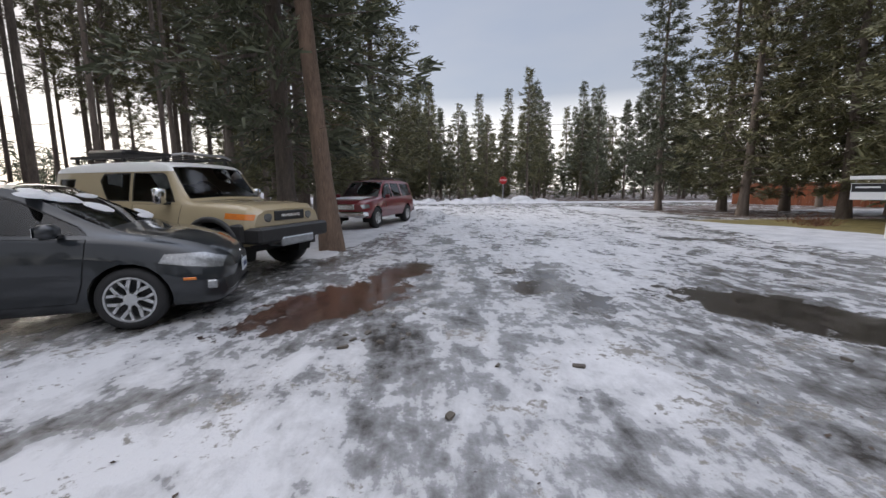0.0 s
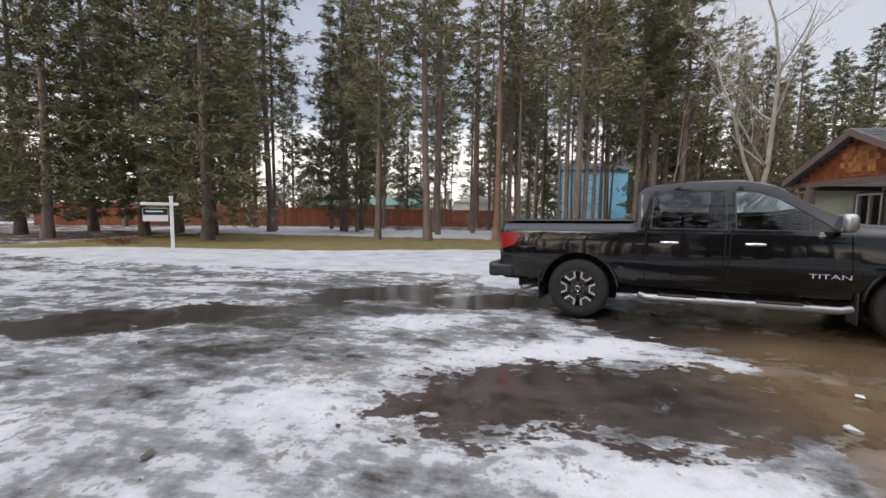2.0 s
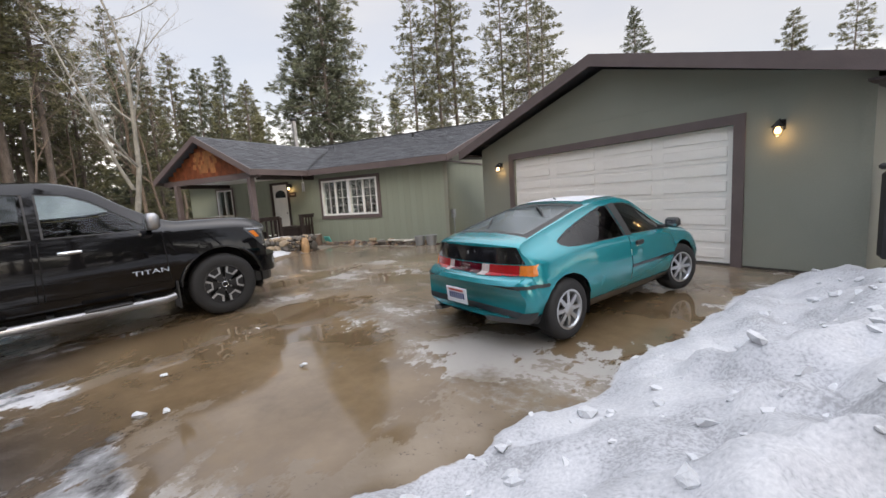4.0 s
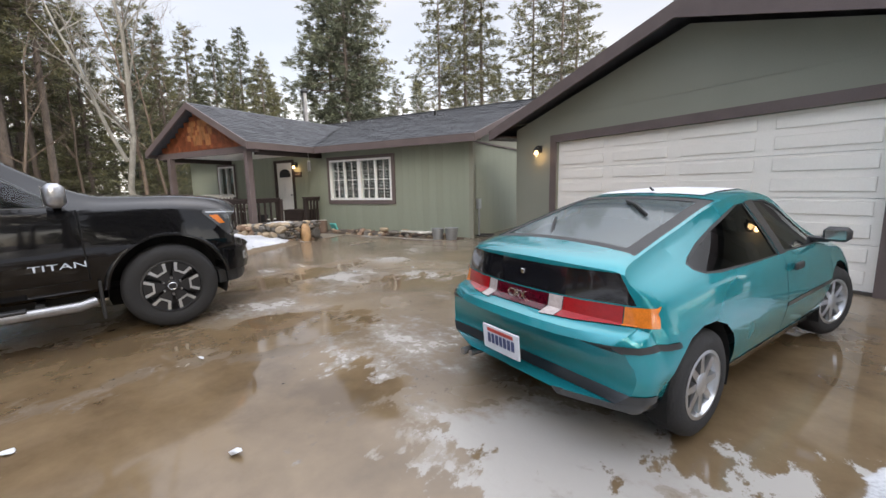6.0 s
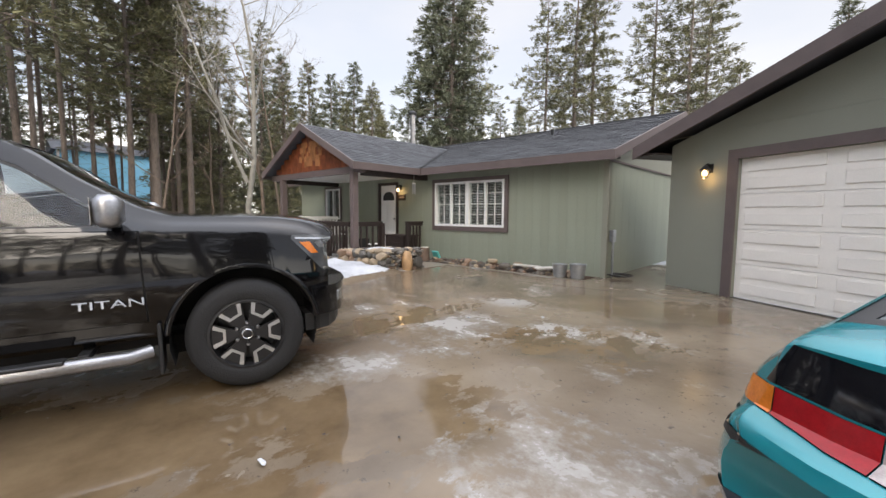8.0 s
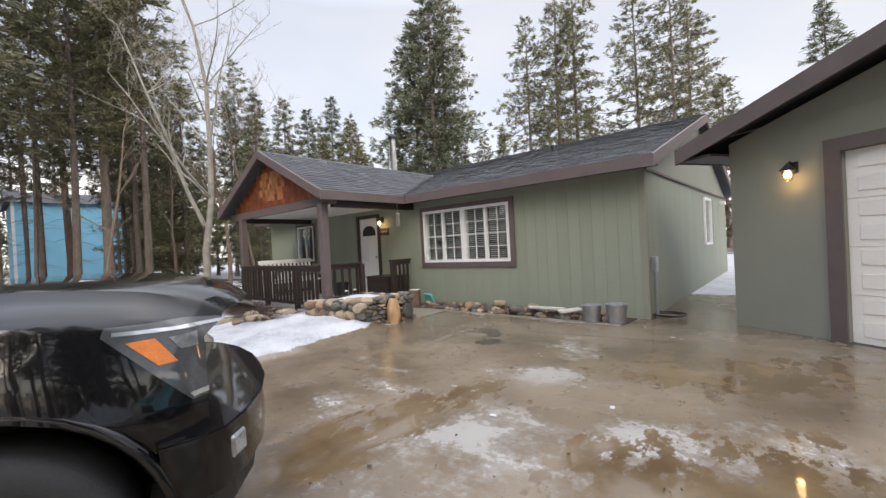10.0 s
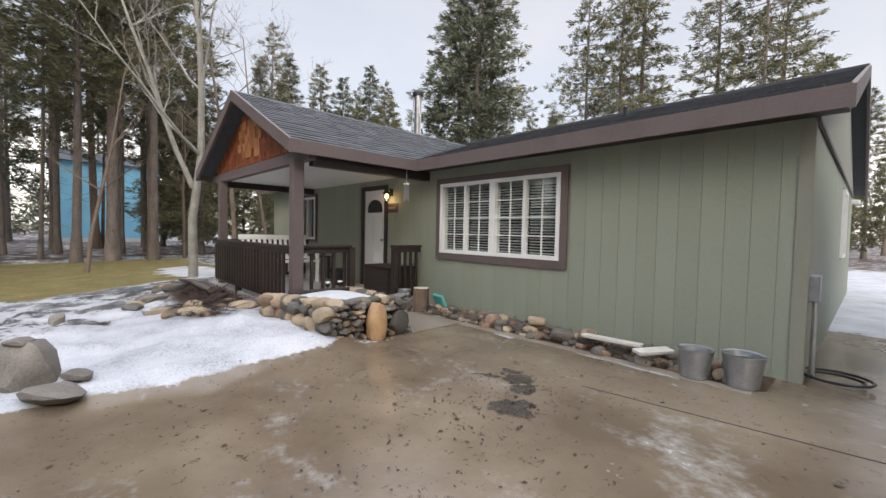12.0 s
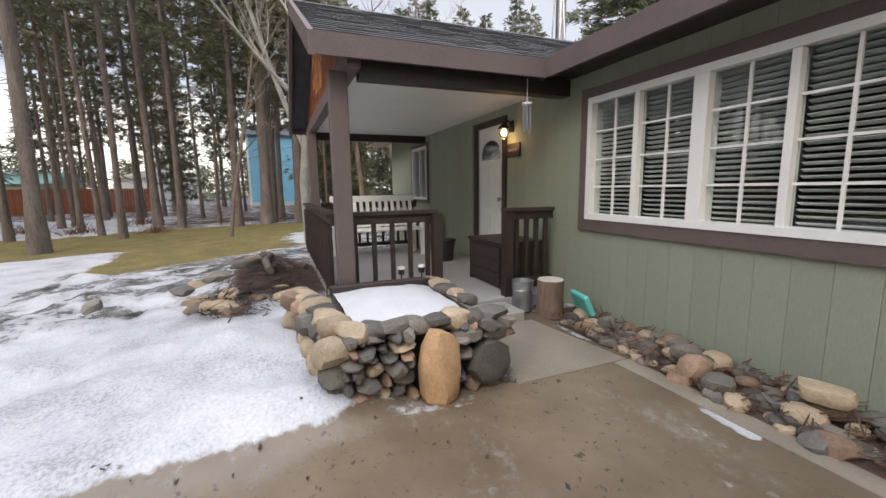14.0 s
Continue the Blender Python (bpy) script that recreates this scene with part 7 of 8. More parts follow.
chest = thing("storage_bench", "dark weathered wooden chest bench beside the door", "chest", pose(10.1, -12.33, 0.13))
part("front", boxes((-0.38, 0.22, 0.02, 0.38, 0.25, 0.48)), M_DARKWOOD, chest)
for s in (-1, 1):
    part("side", boxes((s * 0.38 - 0.015, -0.26, 0.0, s * 0.38 + 0.015, 0.25, 0.50)), M_DARKWOOD, chest)
part("lid", boxes((-0.41, -0.28, 0.485, 0.41, 0.27, 0.52), bevel=0.006), M_DARKWOOD, chest)
for k in range(3):
    part("front_board", boxes((-0.36, 0.25, 0.05 + k * 0.14, 0.36, 0.262, 0.17 + k * 0.14)), M_DARKWOOD, chest)
stool = thing("side_table", "small dark table beside the porch bench", "table", pose(12.95, -12.42, 0.13))
part("top", boxes((-0.2, -0.2, 0.5, 0.2, 0.2, 0.53), bevel=0.006), M_DARKWOOD, stool)
for a in (-0.16, 0.16):
    for c in (-0.16, 0.16):
        part("leg", boxes((a - 0.02, c - 0.02, 0, a + 0.02, c + 0.02, 0.5)), M_DARKWOOD, stool)
pot = thing("plant_pot", "dark grey empty plant pot on the porch", "pot", pose(11.75, -12.25, 0.13))
part("pot", lathe(bmesh.new(), [(0.13, 0), (0.17, 0.30), (0.185, 0.30), (0.185, 0.33), (0.165, 0.33), (0.15, 0.25), (0.001, 0.24)], 20), M_PLASTIC, pot, smooth=True, angle=40)
for x, y in ((9.78, -10.98), (9.80, -11.20)):
    lamp_ = thing("solar_light", "small solar path light with a white cap", "garden light", pose(x, y, 0.30), "solar lights")
    part("stake", tube(bmesh.new(), [(0, 0, -0.12), (0, 0, 0.10)], 0.008, 6), M_BLACK, lamp_)
    part("lens", lathe(bmesh.new(), [(0.02, 0.09), (0.032, 0.10), (0.032, 0.15)], 12), M_PLASTIC, lamp_)
    part("cap", lathe(bmesh.new(), [(0.04, 0.15), (0.036, 0.175), (0.001, 0.18)], 12), M_WHITE, lamp_)

# ---- stone planter at the porch ----
planter = thing("stone_planter", "dry-laid field stone planter with snow on top", "planter")
part("core", boxes((8.24, -11.16, -0.05, 9.5, -10.22, 0.34)), M_MORTAR, planter)
rng = random.Random(23)


def stone(parent, x, y, z, sx, sy, sz, mat, turn=0.0, tilt=0.0, cuts=11):
    part("stone", round_rock("stone", rng, mat, sx, sy, sz, cuts), None, parent, m=pose(x, y, z, tilt, 0, turn))


M_STONE_DARK = material("dark_slate_stone", (0.110, 0.100, 0.088), 0.75, var=0.35, scale=8, fine=60, bump=0.5, island=0.35)
M_STONE_RUST = material("rusty_field_stone", (0.235, 0.155, 0.105), 0.8, var=0.35, scale=7, fine=60, bump=0.5, island=0.3)


def any_stone(tan=0.2):
    u = rng.random()
    return M_STONE_TAN if u < tan else (M_STONE_RUST if u < tan + 0.12 else (M_STONE_DARK if u < tan + 0.52 else M_STONE))


# face towards the drive: dry-laid slabs of mixed size, with the tall golden stone in them
z = -0.02
while z < 0.40:
    h = rng.uniform(0.045, 0.085)
    y = -10.14 - rng.uniform(0, 0.06)
    while y > -11.20:
        w = rng.uniform(0.05, 0.17)
        c = y - w / 2
        if not -10.85 < c < -10.58 and not (c < -10.90 and 0.02 < z < 0.28):
            stone(planter, 8.15 + rng.uniform(-0.035, 0.03) + 0.06 * z, c, z + h / 2, 0.24, w * 1.12, h * 1.22, any_stone(0.05 + 0.5 * max(0, z - 0.2)), rng.uniform(-8, 8), rng.uniform(-14, 14))
        y -= w
    z += h * 0.93
part("golden_stone", round_rock("golden_stone", rng, M_STONE_GOLD, 0.22, 0.27, 0.54, 5, 0.85), None, planter, "tall golden sandstone boulder", m=pose(8.06, -10.71, 0.19, 4, 0, 8))
stone(planter, 8.13, -11.06, 0.13, 0.24, 0.33, 0.34, M_STONE_DARK, 6, 0, 9)
stone(planter, 8.18, -10.92, 0.33, 0.26, 0.24, 0.12, M_STONE, 10)
stone(planter, 8.18, -11.14, 0.34, 0.26, 0.20, 0.14, M_STONE_DARK, -12)
# side towards the snow bank: rounder, paler field stones
z = -0.02
while z < 0.36:
    h = rng.uniform(0.11, 0.17)
    x = 8.10
    while x < 9.55:
        w = rng.uniform(0.13, 0.27)
        if z < 0.40 - 0.12 * (x - 8.2):
            stone(planter, x + w / 2, -10.15 + 0.12 * (x - 8.1) + rng.uniform(-0.05, 0.04), z + h / 2, w * 1.12, 0.26, h * 1.22, any_stone(0.62) if z > 0.1 else any_stone(0.25), rng.uniform(-20, 20), rng.uniform(-15, 15), 5)
        x += w
    z += h * 0.9
# coping stones
for k in range(17):
    f = k / 16
    x, y = (8.22 + 1.35 * (f - 0.45) / 0.55, -10.18 + 0.15 * (f - 0.45) / 0.55) if f > 0.45 else (8.20, -11.12 + 0.92 * f / 0.45)
    stone(planter, x, y, 0.43 - 0.06 * max(0, x - 8.3), rng.uniform(0.18, 0.28), rng.uniform(0.14, 0.24), rng.uniform(0.10, 0.16), any_stone(0.65 if k > 6 else 0.1), rng.uniform(0, 180), 0, 5)
for k in range(5):
    stone(planter, 8.75 + 0.18 * k, -11.17 + rng.uniform(-0.03, 0.03), 0.38, 0.24, 0.16, 0.11, any_stone(0.5), rng.uniform(0, 60))
bm = bmesh.new()
for k in range(9):
    for j in range(7):
        bm.verts.new((8.30 + k * 0.14, -11.08 + j * 0.135, 0.35 + 0.10 * math.sin(math.pi * (k + 0.4) / 9) * math.sin(math.pi * (j + 0.4) / 7) + rng.uniform(0, 0.018)))
bm.verts.ensure_lookup_table()
for k in range(8):
    for j in range(6):
        a = k * 7 + j
        bm.faces.new((bm.verts[a], bm.verts[a + 7], bm.verts[a + 8], bm.verts[a + 1]))
part("snow_cap", bm, M_SNOW, planter, "smooth snow in the planter", smooth=True, angle=80)
part("edging_board", boxes((9.42, -11.16, 0.30, 9.50, -10.25, 0.42), bevel=0.01), M_DARKWOOD, planter)

# ---- bed of stones along the house wall ----
rng = random.Random(37)
bed_rocks = thing("rock_border", "border of mixed field stones along the wall", "rock border")
for k in range(230):
    x = rng.uniform(4.85, 9.0)
    y = rng.uniform(-12.62, -12.17)
    s = rng.choice((rng.uniform(0.035, 0.08), rng.uniform(0.06, 0.13), rng.uniform(0.09, 0.17)))
    stone(bed_rocks, x, y, s * 0.22 + (0.02 if y < -12.4 else -0.01), s * 1.3, s, s * 0.75, any_stone(0.28), rng.uniform(0, 180), rng.uniform(-15, 15), 4)
for x, y, z, a, b_, c, mat, tn in ((7.05, -12.45, 0.15, 0.28, 0.20, 0.13, M_STONE_TAN, 20), (7.60, -12.26, 0.08, 0.22, 0.19, 0.19, M_STONE_RUST, 70), (7.42, -12.22, 0.06, 0.20, 0.17, 0.15, M_STONE, 10), (7.78, -12.40, 0.10, 0.20, 0.15, 0.13, M_STONE, 40), (6.60, -12.30, 0.08, 0.30, 0.22, 0.16, M_STONE, 15), (6.35, -12.45, 0.12, 0.26, 0.2, 0.18, M_STONE_TAN, 80)):
    stone(bed_rocks, x, y, z, a, b_, c, mat, tn, 0, 4)
# dead plant stalks and bark between the stones
vs, fs = [], []
for k in range(1300):
    x, y = rng.uniform(4.9, 9.05), rng.uniform(-12.66, -12.15)
    a, L, w = rng.uniform(0, 6.28), rng.uniform(0.04, 0.17), rng.uniform(0.003, 0.009)
    p, d, n_ = Vector((x, y, 0.02 + rng.uniform(-0.01, 0.05))), Vector((math.cos(a), math.sin(a), rng.uniform(-0.05, 0.5))), Vector((-math.sin(a), math.cos(a), 0.3))
    i = len(vs)
    vs.extend([p - n_ * w, p + n_ * w, p + d * L + n_ * w * 0.4, p + d * L - n_ * w * 0.4])
    fs.append((i, i + 1, i + 2, i + 3))
me = bpy.data.meshes.new("bed_litter")
me.from_pydata([tuple(v) for v in vs], [], fs)
me.materials.append(material("rusty_bed_litter", (0.085, 0.042, 0.026), 0.85, var=0.4, island=0.5, bump=0))
tagged(new("bed_litter", me), "rusty dead stalks and bark between the stones", "plants", kind="stuff")
M_PALE = material("pale_wood_scrap", (0.55, 0.52, 0.47), 0.8, var=0.2, scale=6, fine=40)
for x, y, L, rz, rx in ((6.0, -12.28, 0.62, 4, 4), (5.55, -12.2, 0.40, 62, -6)):
    pl = thing("loose_board", "weathered pale board lying on stones", "board", pose(x, y, 0.13, rx, 0, rz))
    part("plank", boxes((-L / 2, -0.06, 0, L / 2, 0.06, 0.035), bevel=0.006), M_PALE, pl)
for x, y, r, h in ((5.19, -12.17, 0.145, 0.25), (4.84, -12.22, 0.155, 0.27)):
    bk = thing("metal_bucket", "galvanised metal bucket standing by the wall", "bucket", pose(x, y, 0.0), "buckets")
    part("pail", lathe(bmesh.new(), [(r * 0.78, 0.01), (r, h), (r + 0.008, h), (r + 0.008, h + 0.012), (r - 0.004, h + 0.01), (r * 0.78 - 0.01, 0.03), (0.001, 0.03)], 24), M_GALV, bk, smooth=True, angle=40)
    part("rim_bead", tube(bmesh.new(), [(r * math.cos(t), r * math.sin(t), h + 0.005) for t in np.linspace(0, math.tau, 25)], 0.007, 5), M_GALV, bk)
    part("handle", tube(bmesh.new(), [(r * math.cos(t), -0.02 - 0.06 * math.sin(t), h - 0.01 + 0.03 * math.sin(t)) for t in np.linspace(0, math.pi, 11)], 0.004, 5), M_STEEL, bk)
    part("ice_fill", lathe(bmesh.new(), [(0.001, h - 0.05), (r * 0.96, h - 0.05)], 20), M_SNOW, bk)
stump = thing("log_stump", "upright sawn log round with a pale top", "stump", pose(9.12, -12.28, 0.0))
part("bark", lathe(bmesh.new(), [(0.135, 0), (0.125, 0.18), (0.13, 0.35)], 18), M_BARK_RED, stump, smooth=True, angle=60)
part("sawn_top", lathe(bmesh.new(), [(0.122, 0.351), (0.118, 0.358), (0.001, 0.36)], 18), M_PALE, stump)
can = thing("milk_can", "dark ribbed metal can beside the step", "can", pose(9.33, -12.1, 0.02))
part("body", lathe(bmesh.new(), [(0.10, 0), (0.10, 0.20), (0.105, 0.21), (0.10, 0.22), (0.11, 0.30), (0.10, 0.30), (0.09, 0.2), (0.001, 0.2)], 20), M_GALV, can, smooth=True, angle=35)
tray = thing("turquoise_slab", "turquoise painted slab leaning on the wall", "slab", pose(8.86, -12.42, 0.16, 66, 0, -14))
part("slab", boxes((-0.15, -0.1, 0, 0.15, 0.1, 0.05), bevel=0.012), material("turquoise_paint", (0.10, 0.46, 0.42), 0.6, var=0.12), tray)

# ---- stones and brush in the snowy bed ----
rng = random.Random(53)
bed2 = thing("garden_rockery", "low rockery of flat stones edged with snow", "rockery")
for k in range(26):
    f = rng.random()
    x, y = (10.6 + 2.6 * f, -9.25 + 0.28 * math.sin(f * 5) + rng.gauss(0, 0.14)) if k < 16 else (10.35 + rng.gauss(0, 0.16), -9.1 - 0.9 * f)
    s = rng.uniform(0.12, 0.34)
    stone(bed2, x, y, ground_z(x, y) + s * 0.10, s * 1.3, s, s * 0.5, any_stone(0.3), rng.uniform(0, 180), rng.uniform(-12, 12), 6)
for x, y, s in ((8.58, -7.80, 0.46), (8.92, -7.62, 0.30), (11.2, -8.0, 0.2)):
    b_ = thing("boulder", "grey boulder half sunk in snow", "boulder", pose(x, y, ground_z(x, y) + s * 0.1), "boulders")
    part("rock", round_rock("rock", rng, M_STONE, s * 1.15, s, s * 1.25, 9), None, b_)
cap_ = thing("flat_stone", "flat grey stone balanced on the boulder", "stone", pose(8.60, -7.80, ground_z(8.58, -7.80) + 0.30, 8, -6, 30))
part("rock", round_rock("rock", rng, M_STONE, 0.26, 0.20, 0.09), None, cap_)
for x, y, s in ((8.12, -7.98, 0.40), (8.30, -8.12, 0.24)):
    slab_ = thing("flat_stone", "flat grey stone lying at the edge of the snow", "stone", pose(x, y, ground_z(x, y) + 0.04, 4, 0, 25), "edge stones")
    part("rock", round_rock("rock", rng, M_STONE, s * 1.3, s * 0.8, s * 0.30), None, slab_)
# dead stalks and twigs matted over the planted bed
vs, fs = [], []
for k in range(1500):
    f = rng.random()
    x, y = (11.7 + rng.gauss(0, 0.85), -9.78 + rng.gauss(0, 0.22)) if f < 0.72 else (9.9 + 1.0 * rng.random(), -9.15 - 0.45 * rng.random())
    a, L, w = rng.uniform(0, 6.28), rng.uniform(0.06, 0.28), rng.uniform(0.003, 0.009)
    z = ground_z(x, y) + rng.uniform(0.005, 0.07)
    d, n_ = Vector((math.cos(a), math.sin(a), rng.uniform(-0.1, 0.35))), Vector((-math.sin(a), math.cos(a), 0.3))
    i = len(vs)
    vs.extend([Vector((x, y, z)) - n_ * w, Vector((x, y, z)) + n_ * w, Vector((x, y, z)) + d * L + n_ * w * 0.4, Vector((x, y, z)) + d * L - n_ * w * 0.4])
    fs.append((i, i + 1, i + 2, i + 3))
me = bpy.data.meshes.new("dead_stalks")
me.from_pydata([tuple(v) for v in vs], [], fs)
me.materials.append(material("wet_dead_stalks", (0.045, 0.026, 0.020), 0.8, var=0.4, island=0.5, bump=0))
tagged(new("dead_stalks", me), "matted dark dead stalks over the planted bed", "plants", kind="stuff")
for k in range(3):
    x0, y0 = 12.0 + 0.5 * k, -9.75 - 0.1 * k
    lg = thing("branch_log", "dark fallen branch along the bed", "branch", pose(x0, y0, ground_z(x0, y0) + 0.04, 0, 0, 10 * k), "branches")
    part("limb", tube(bmesh.new(), [(-0.8, 0, 0), (-0.2, 0.06, 0.03), (0.4, 0.0, 0.02), (0.9, 0.1, 0)], [0.05, 0.045, 0.04, 0.02], 8), M_BARK, lg, smooth=True, angle=60)

# loose snow and ice lumps on the drive
rng = random.Random(67)
for x, y, s in ((2.75, -3.9, 0.10), (2.62, -4.02, 0.07), (3.35, -4.4, 0.06), (3.6, -5.6, 0.06), (2.2, -5.0, 0.07), (7.75, -7.6, 0.12), (3.9, -9.2, 0.05), (4.6, -8.6, 0.05)):
    lump = thing("ice_lump", "lump of dirty ice lying on the wet drive", "ice lump", pose(x, y, float(drive_height(np.array(y))) + s * 0.12, 0, 0, rng.uniform(0, 180)), "ice lumps")
    part("lump", rock_mesh("lump", rng, M_SNOW, s * 1.3, s * 0.8, s * 0.42, 12), None, lump)
dirt = material("dirty_clod", (0.10, 0.085, 0.07), 0.9, var=0.4)
for k in range(26):
    a = rng.random()
    x, y = (-0.35 + rng.gauss(0, 0.22), 3.1 + rng.gauss(0, 0.4)) if k < 14 else (rng.uniform(-1.5, 5), rng.uniform(-2.4, 2.5))
    s = rng.uniform(0.025, 0.075)
    cl = thing("dirt_clod", "small dark clod frozen to the ice", "clod", pose(x, y, ground_z(x, y) + s * 0.1, 0, 0, rng.uniform(0, 180)), "clods")
    part("clod", rock_mesh("clod", rng, dirt, s * 1.6, s, s * 0.6, 14), None, cl)


# clods of ploughed snow on the heap
rng = random.Random(91)
bm = bmesh.new()
for k in range(700):
    x, y = rng.uniform(-6.5, 0.4), rng.uniform(-9.0, -2.8)
    if float(mound_depth(np.array(x), np.array(y))) < rng.uniform(-0.1, 0.5):
        continue
    s = rng.uniform(0.03, 0.10) * (1.5 if rng.random() < 0.08 else 1)
    made = bmesh.ops.create_icosphere(bm, subdivisions=1, radius=0.5)["verts"]
    tr = pose(x, y, ground_z(x, y) - s * 0.02, rng.uniform(-25, 25), rng.uniform(-25, 25), rng.uniform(0, 180)) @ Matrix.Diagonal((s * 1.4, s, s * 0.7, 1))
    for v in made:
        v.co = tr @ (v.co * rng.uniform(0.55, 1.3))
tagged(new("snow_clods", solid("snow_clods", bm, M_SNOW, True, 30)), "rough clods of ploughed snow on the heap", "snow", kind="stuff")
# dead leaves, cones and grit scattered over the slab and the ice
rng = random.Random(83)
vs, fs = [], []
for k in range(900):
    u = rng.random()
    if u < 0.35:
        x, y = rng.gauss(6.1, 0.40), rng.gauss(-10.6, 0.40)
    elif u < 0.6:
        x, y = rng.gauss(6.8, 0.9), rng.gauss(-9.6, 0.7)
    elif u < 0.8:
        x, y = rng.uniform(2.5, 8.0), rng.uniform(-11.8, -5.5)
    elif u < 0.83:
        x, y = rng.gauss(8.0, 0.5), rng.gauss(-8.6, 0.8)
    else:
        x, y = rng.uniform(-3, 6), rng.uniform(-2, 5)
    if y < -12 or x > 7.9 + rng.uniform(0, 0.3):
        continue
    z = ground_z(x, y) + 0.004
    s, a = rng.uniform(0.005, 0.013) * (1.7 if rng.random() < 0.1 else 1), rng.uniform(0, 6.28)
    i = len(vs)
    for q in range(4):
        t = a + q * math.pi / 2
        e = s * (1.5 if q % 2 == 0 else 0.8) * rng.uniform(0.7, 1.2)
        vs.append((x + e * math.cos(t), y + e * math.sin(t), z + rng.uniform(0, 0.012)))
    fs.append((i, i + 1, i + 2, i + 3))
me = bpy.data.meshes.new("leaf_litter")
me.from_pydata(vs, [], fs)
me.materials.append(material("dead_leaves", (0.050, 0.034, 0.024), 0.8, var=0.4, island=0.4, bump=0))
tagged(new("leaf_litter", me), "dark dead leaves and cone scales strewn about", "litter", kind="stuff")


# ---- yard and neighbours ----
post = thing("sale_sign", "white wooden yard sign post with a hanging board", "sign", pose(11.85, 9.42, -0.2, 0, 0, -42))
part("upright", boxes((-0.05, -0.05, -0.1, 0.05, 0.05, 1.86), bevel=0.008), M_WHITE, post)
part("crossarm", boxes((-0.82, -0.045, 1.58, 0.20, 0.045, 1.67), bevel=0.006), M_WHITE, post)
part("cap", boxes((-0.065, -0.065, 1.86, 0.065, 0.065, 1.89)), M_WHITE, post)
brd = part("board", boxes((-0.78, -0.015, 1.06, -0.10, 0.015, 1.48)), M_WHITE, post, "hanging board, white below and black above")
part("dark_panel", boxes((-0.77, -0.019, 1.26, -0.11, -0.0155, 1.47)), M_BLACK, brd)
part("lettering_bar", boxes((-0.70, -0.022, 1.36, -0.24, -0.0195, 1.40)), M_WHITE, brd)
for k in (-0.7, -0.2):
    part("hanger", tube(bmesh.new(), [(k, 0, 1.48), (k, 0, 1.58)], 0.008, 5), M_STEEL, post)

stop = thing("stop_sign", "red octagonal stop sign on a pole by the road", "stop sign", pose(7.5, 41.0, ground_z(7.5, 41.0)))
part("pole", boxes((-0.03, -0.03, -0.1, 0.03, 0.03, 1.9)), M_GALV, stop)
bm = bmesh.new()
prism(bm, [(0.40 * math.cos(radians(22.5 + 45 * k)), 2.05 + 0.40 * math.sin(radians(22.5 + 45 * k))) for k in range(8)], -0.045, -0.035, "y")
part("plate", bm, material("sign_red", (0.50, 0.02, 0.025), 0.4, var=0.05), stop)
letters(stop, "STOP", pose(0, -0.048, 2.05, 90), 0.26, M_WHITE)


def fence_run(x0, y0, x1, y1, panel=2.4):
    L = math.hypot(x1 - x0, y1 - y0)
    a = math.degrees(math.atan2(y1 - y0, x1 - x0))
    n = max(1, round(L / panel))
    w = L / n
    board_ = solid("board", boxes((0.0, -0.012, 0.05, 0.14, 0.012, 1.80)), M_FENCE)
    rails_ = solid("rail", boxes((0, 0.012, 0.4, w, 0.05, 0.48), (0, 0.012, 1.4, w, 0.05, 1.48)), M_FENCE)
    post_ = solid("post", boxes((-0.05, 0.012, -0.1, 0.05, 0.11, 1.86)), M_FENCE)
    for i in range(n):
        px, py = x0 + (x1 - x0) * i / n, y0 + (y1 - y0) * i / n
        f = thing("fence_panel", "reddish cedar board fence panel behind the snow", "fence", pose(px, py, -0.22, 0, 0, a), "fence panels")
        for k in range(int(w / 0.145)):
            part("board", board_, None, f, m=pose(k * w / int(w / 0.145), 0, 0.012 * ((k * 7 + i) % 3 - 1)))
        part("rail", rails_, None, f)
        part("post", post_, None, f)


fence_run(26.5, 34.5, 41.5, 7.0)
fence_run(41.5, 7.0, 43.0, -1.0)


def simple_building(name, label, x0, y0, x1, y1, h, roof_h, wall_mat, roof_mat, ridge="y", base=None, cat="building"):
    b = thing(name, label, cat, pose(0, 0, -0.2))
    part("wall", boxes((x0, y0, 0, x1, y1, h)), wall_mat, b)
    bm = bmesh.new()
    if ridge == "y":
        prism(bm, [(x0 - 0.3, h), (x1 + 0.3, h), ((x0 + x1) / 2, h + roof_h)], y0 - 0.3, y1 + 0.3, "y")
    else:
        prism(bm, [(y0 - 0.3, h), (y1 + 0.3, h), ((y0 + y1) / 2, h + roof_h)], x0 - 0.3, x1 + 0.3, "x")
    part("roof", bm, roof_mat, b)
    return b


M_BLUE = material("pale_blue_siding", (0.24, 0.58, 0.78), 0.6, var=0.08, scale=1, fine=20)
M_SHED = material("white_metal_siding", (0.62, 0.63, 0.62), 0.5, var=0.08, scale=1, fine=20)
M_GREENROOF = material("green_metal_roof", (0.10, 0.22, 0.19), 0.45, var=0.15, scale=1, fine=20)
bh = simple_building("blue_house", "pale blue two-storey house behind the pines", 45, -14.3, 52, -7.8, 6.2, 1.2, M_BLUE, M_SHINGLE, "y", cat="house")
part("base_wall", boxes((44.96, -14.32, 0, 44.99, -7.78, 0.5)), M_SHED, bh)
part("corner_trim", boxes((44.92, -7.95, 0, 45.0, -7.78, 6.2)), M_WHITE, bh)
sh = simple_building("white_shed", "white metal shed with a low roof", 61, -1.0, 67, 5.9, 3.1, 1.1, M_SHED, M_SHED, "x", cat="shed")
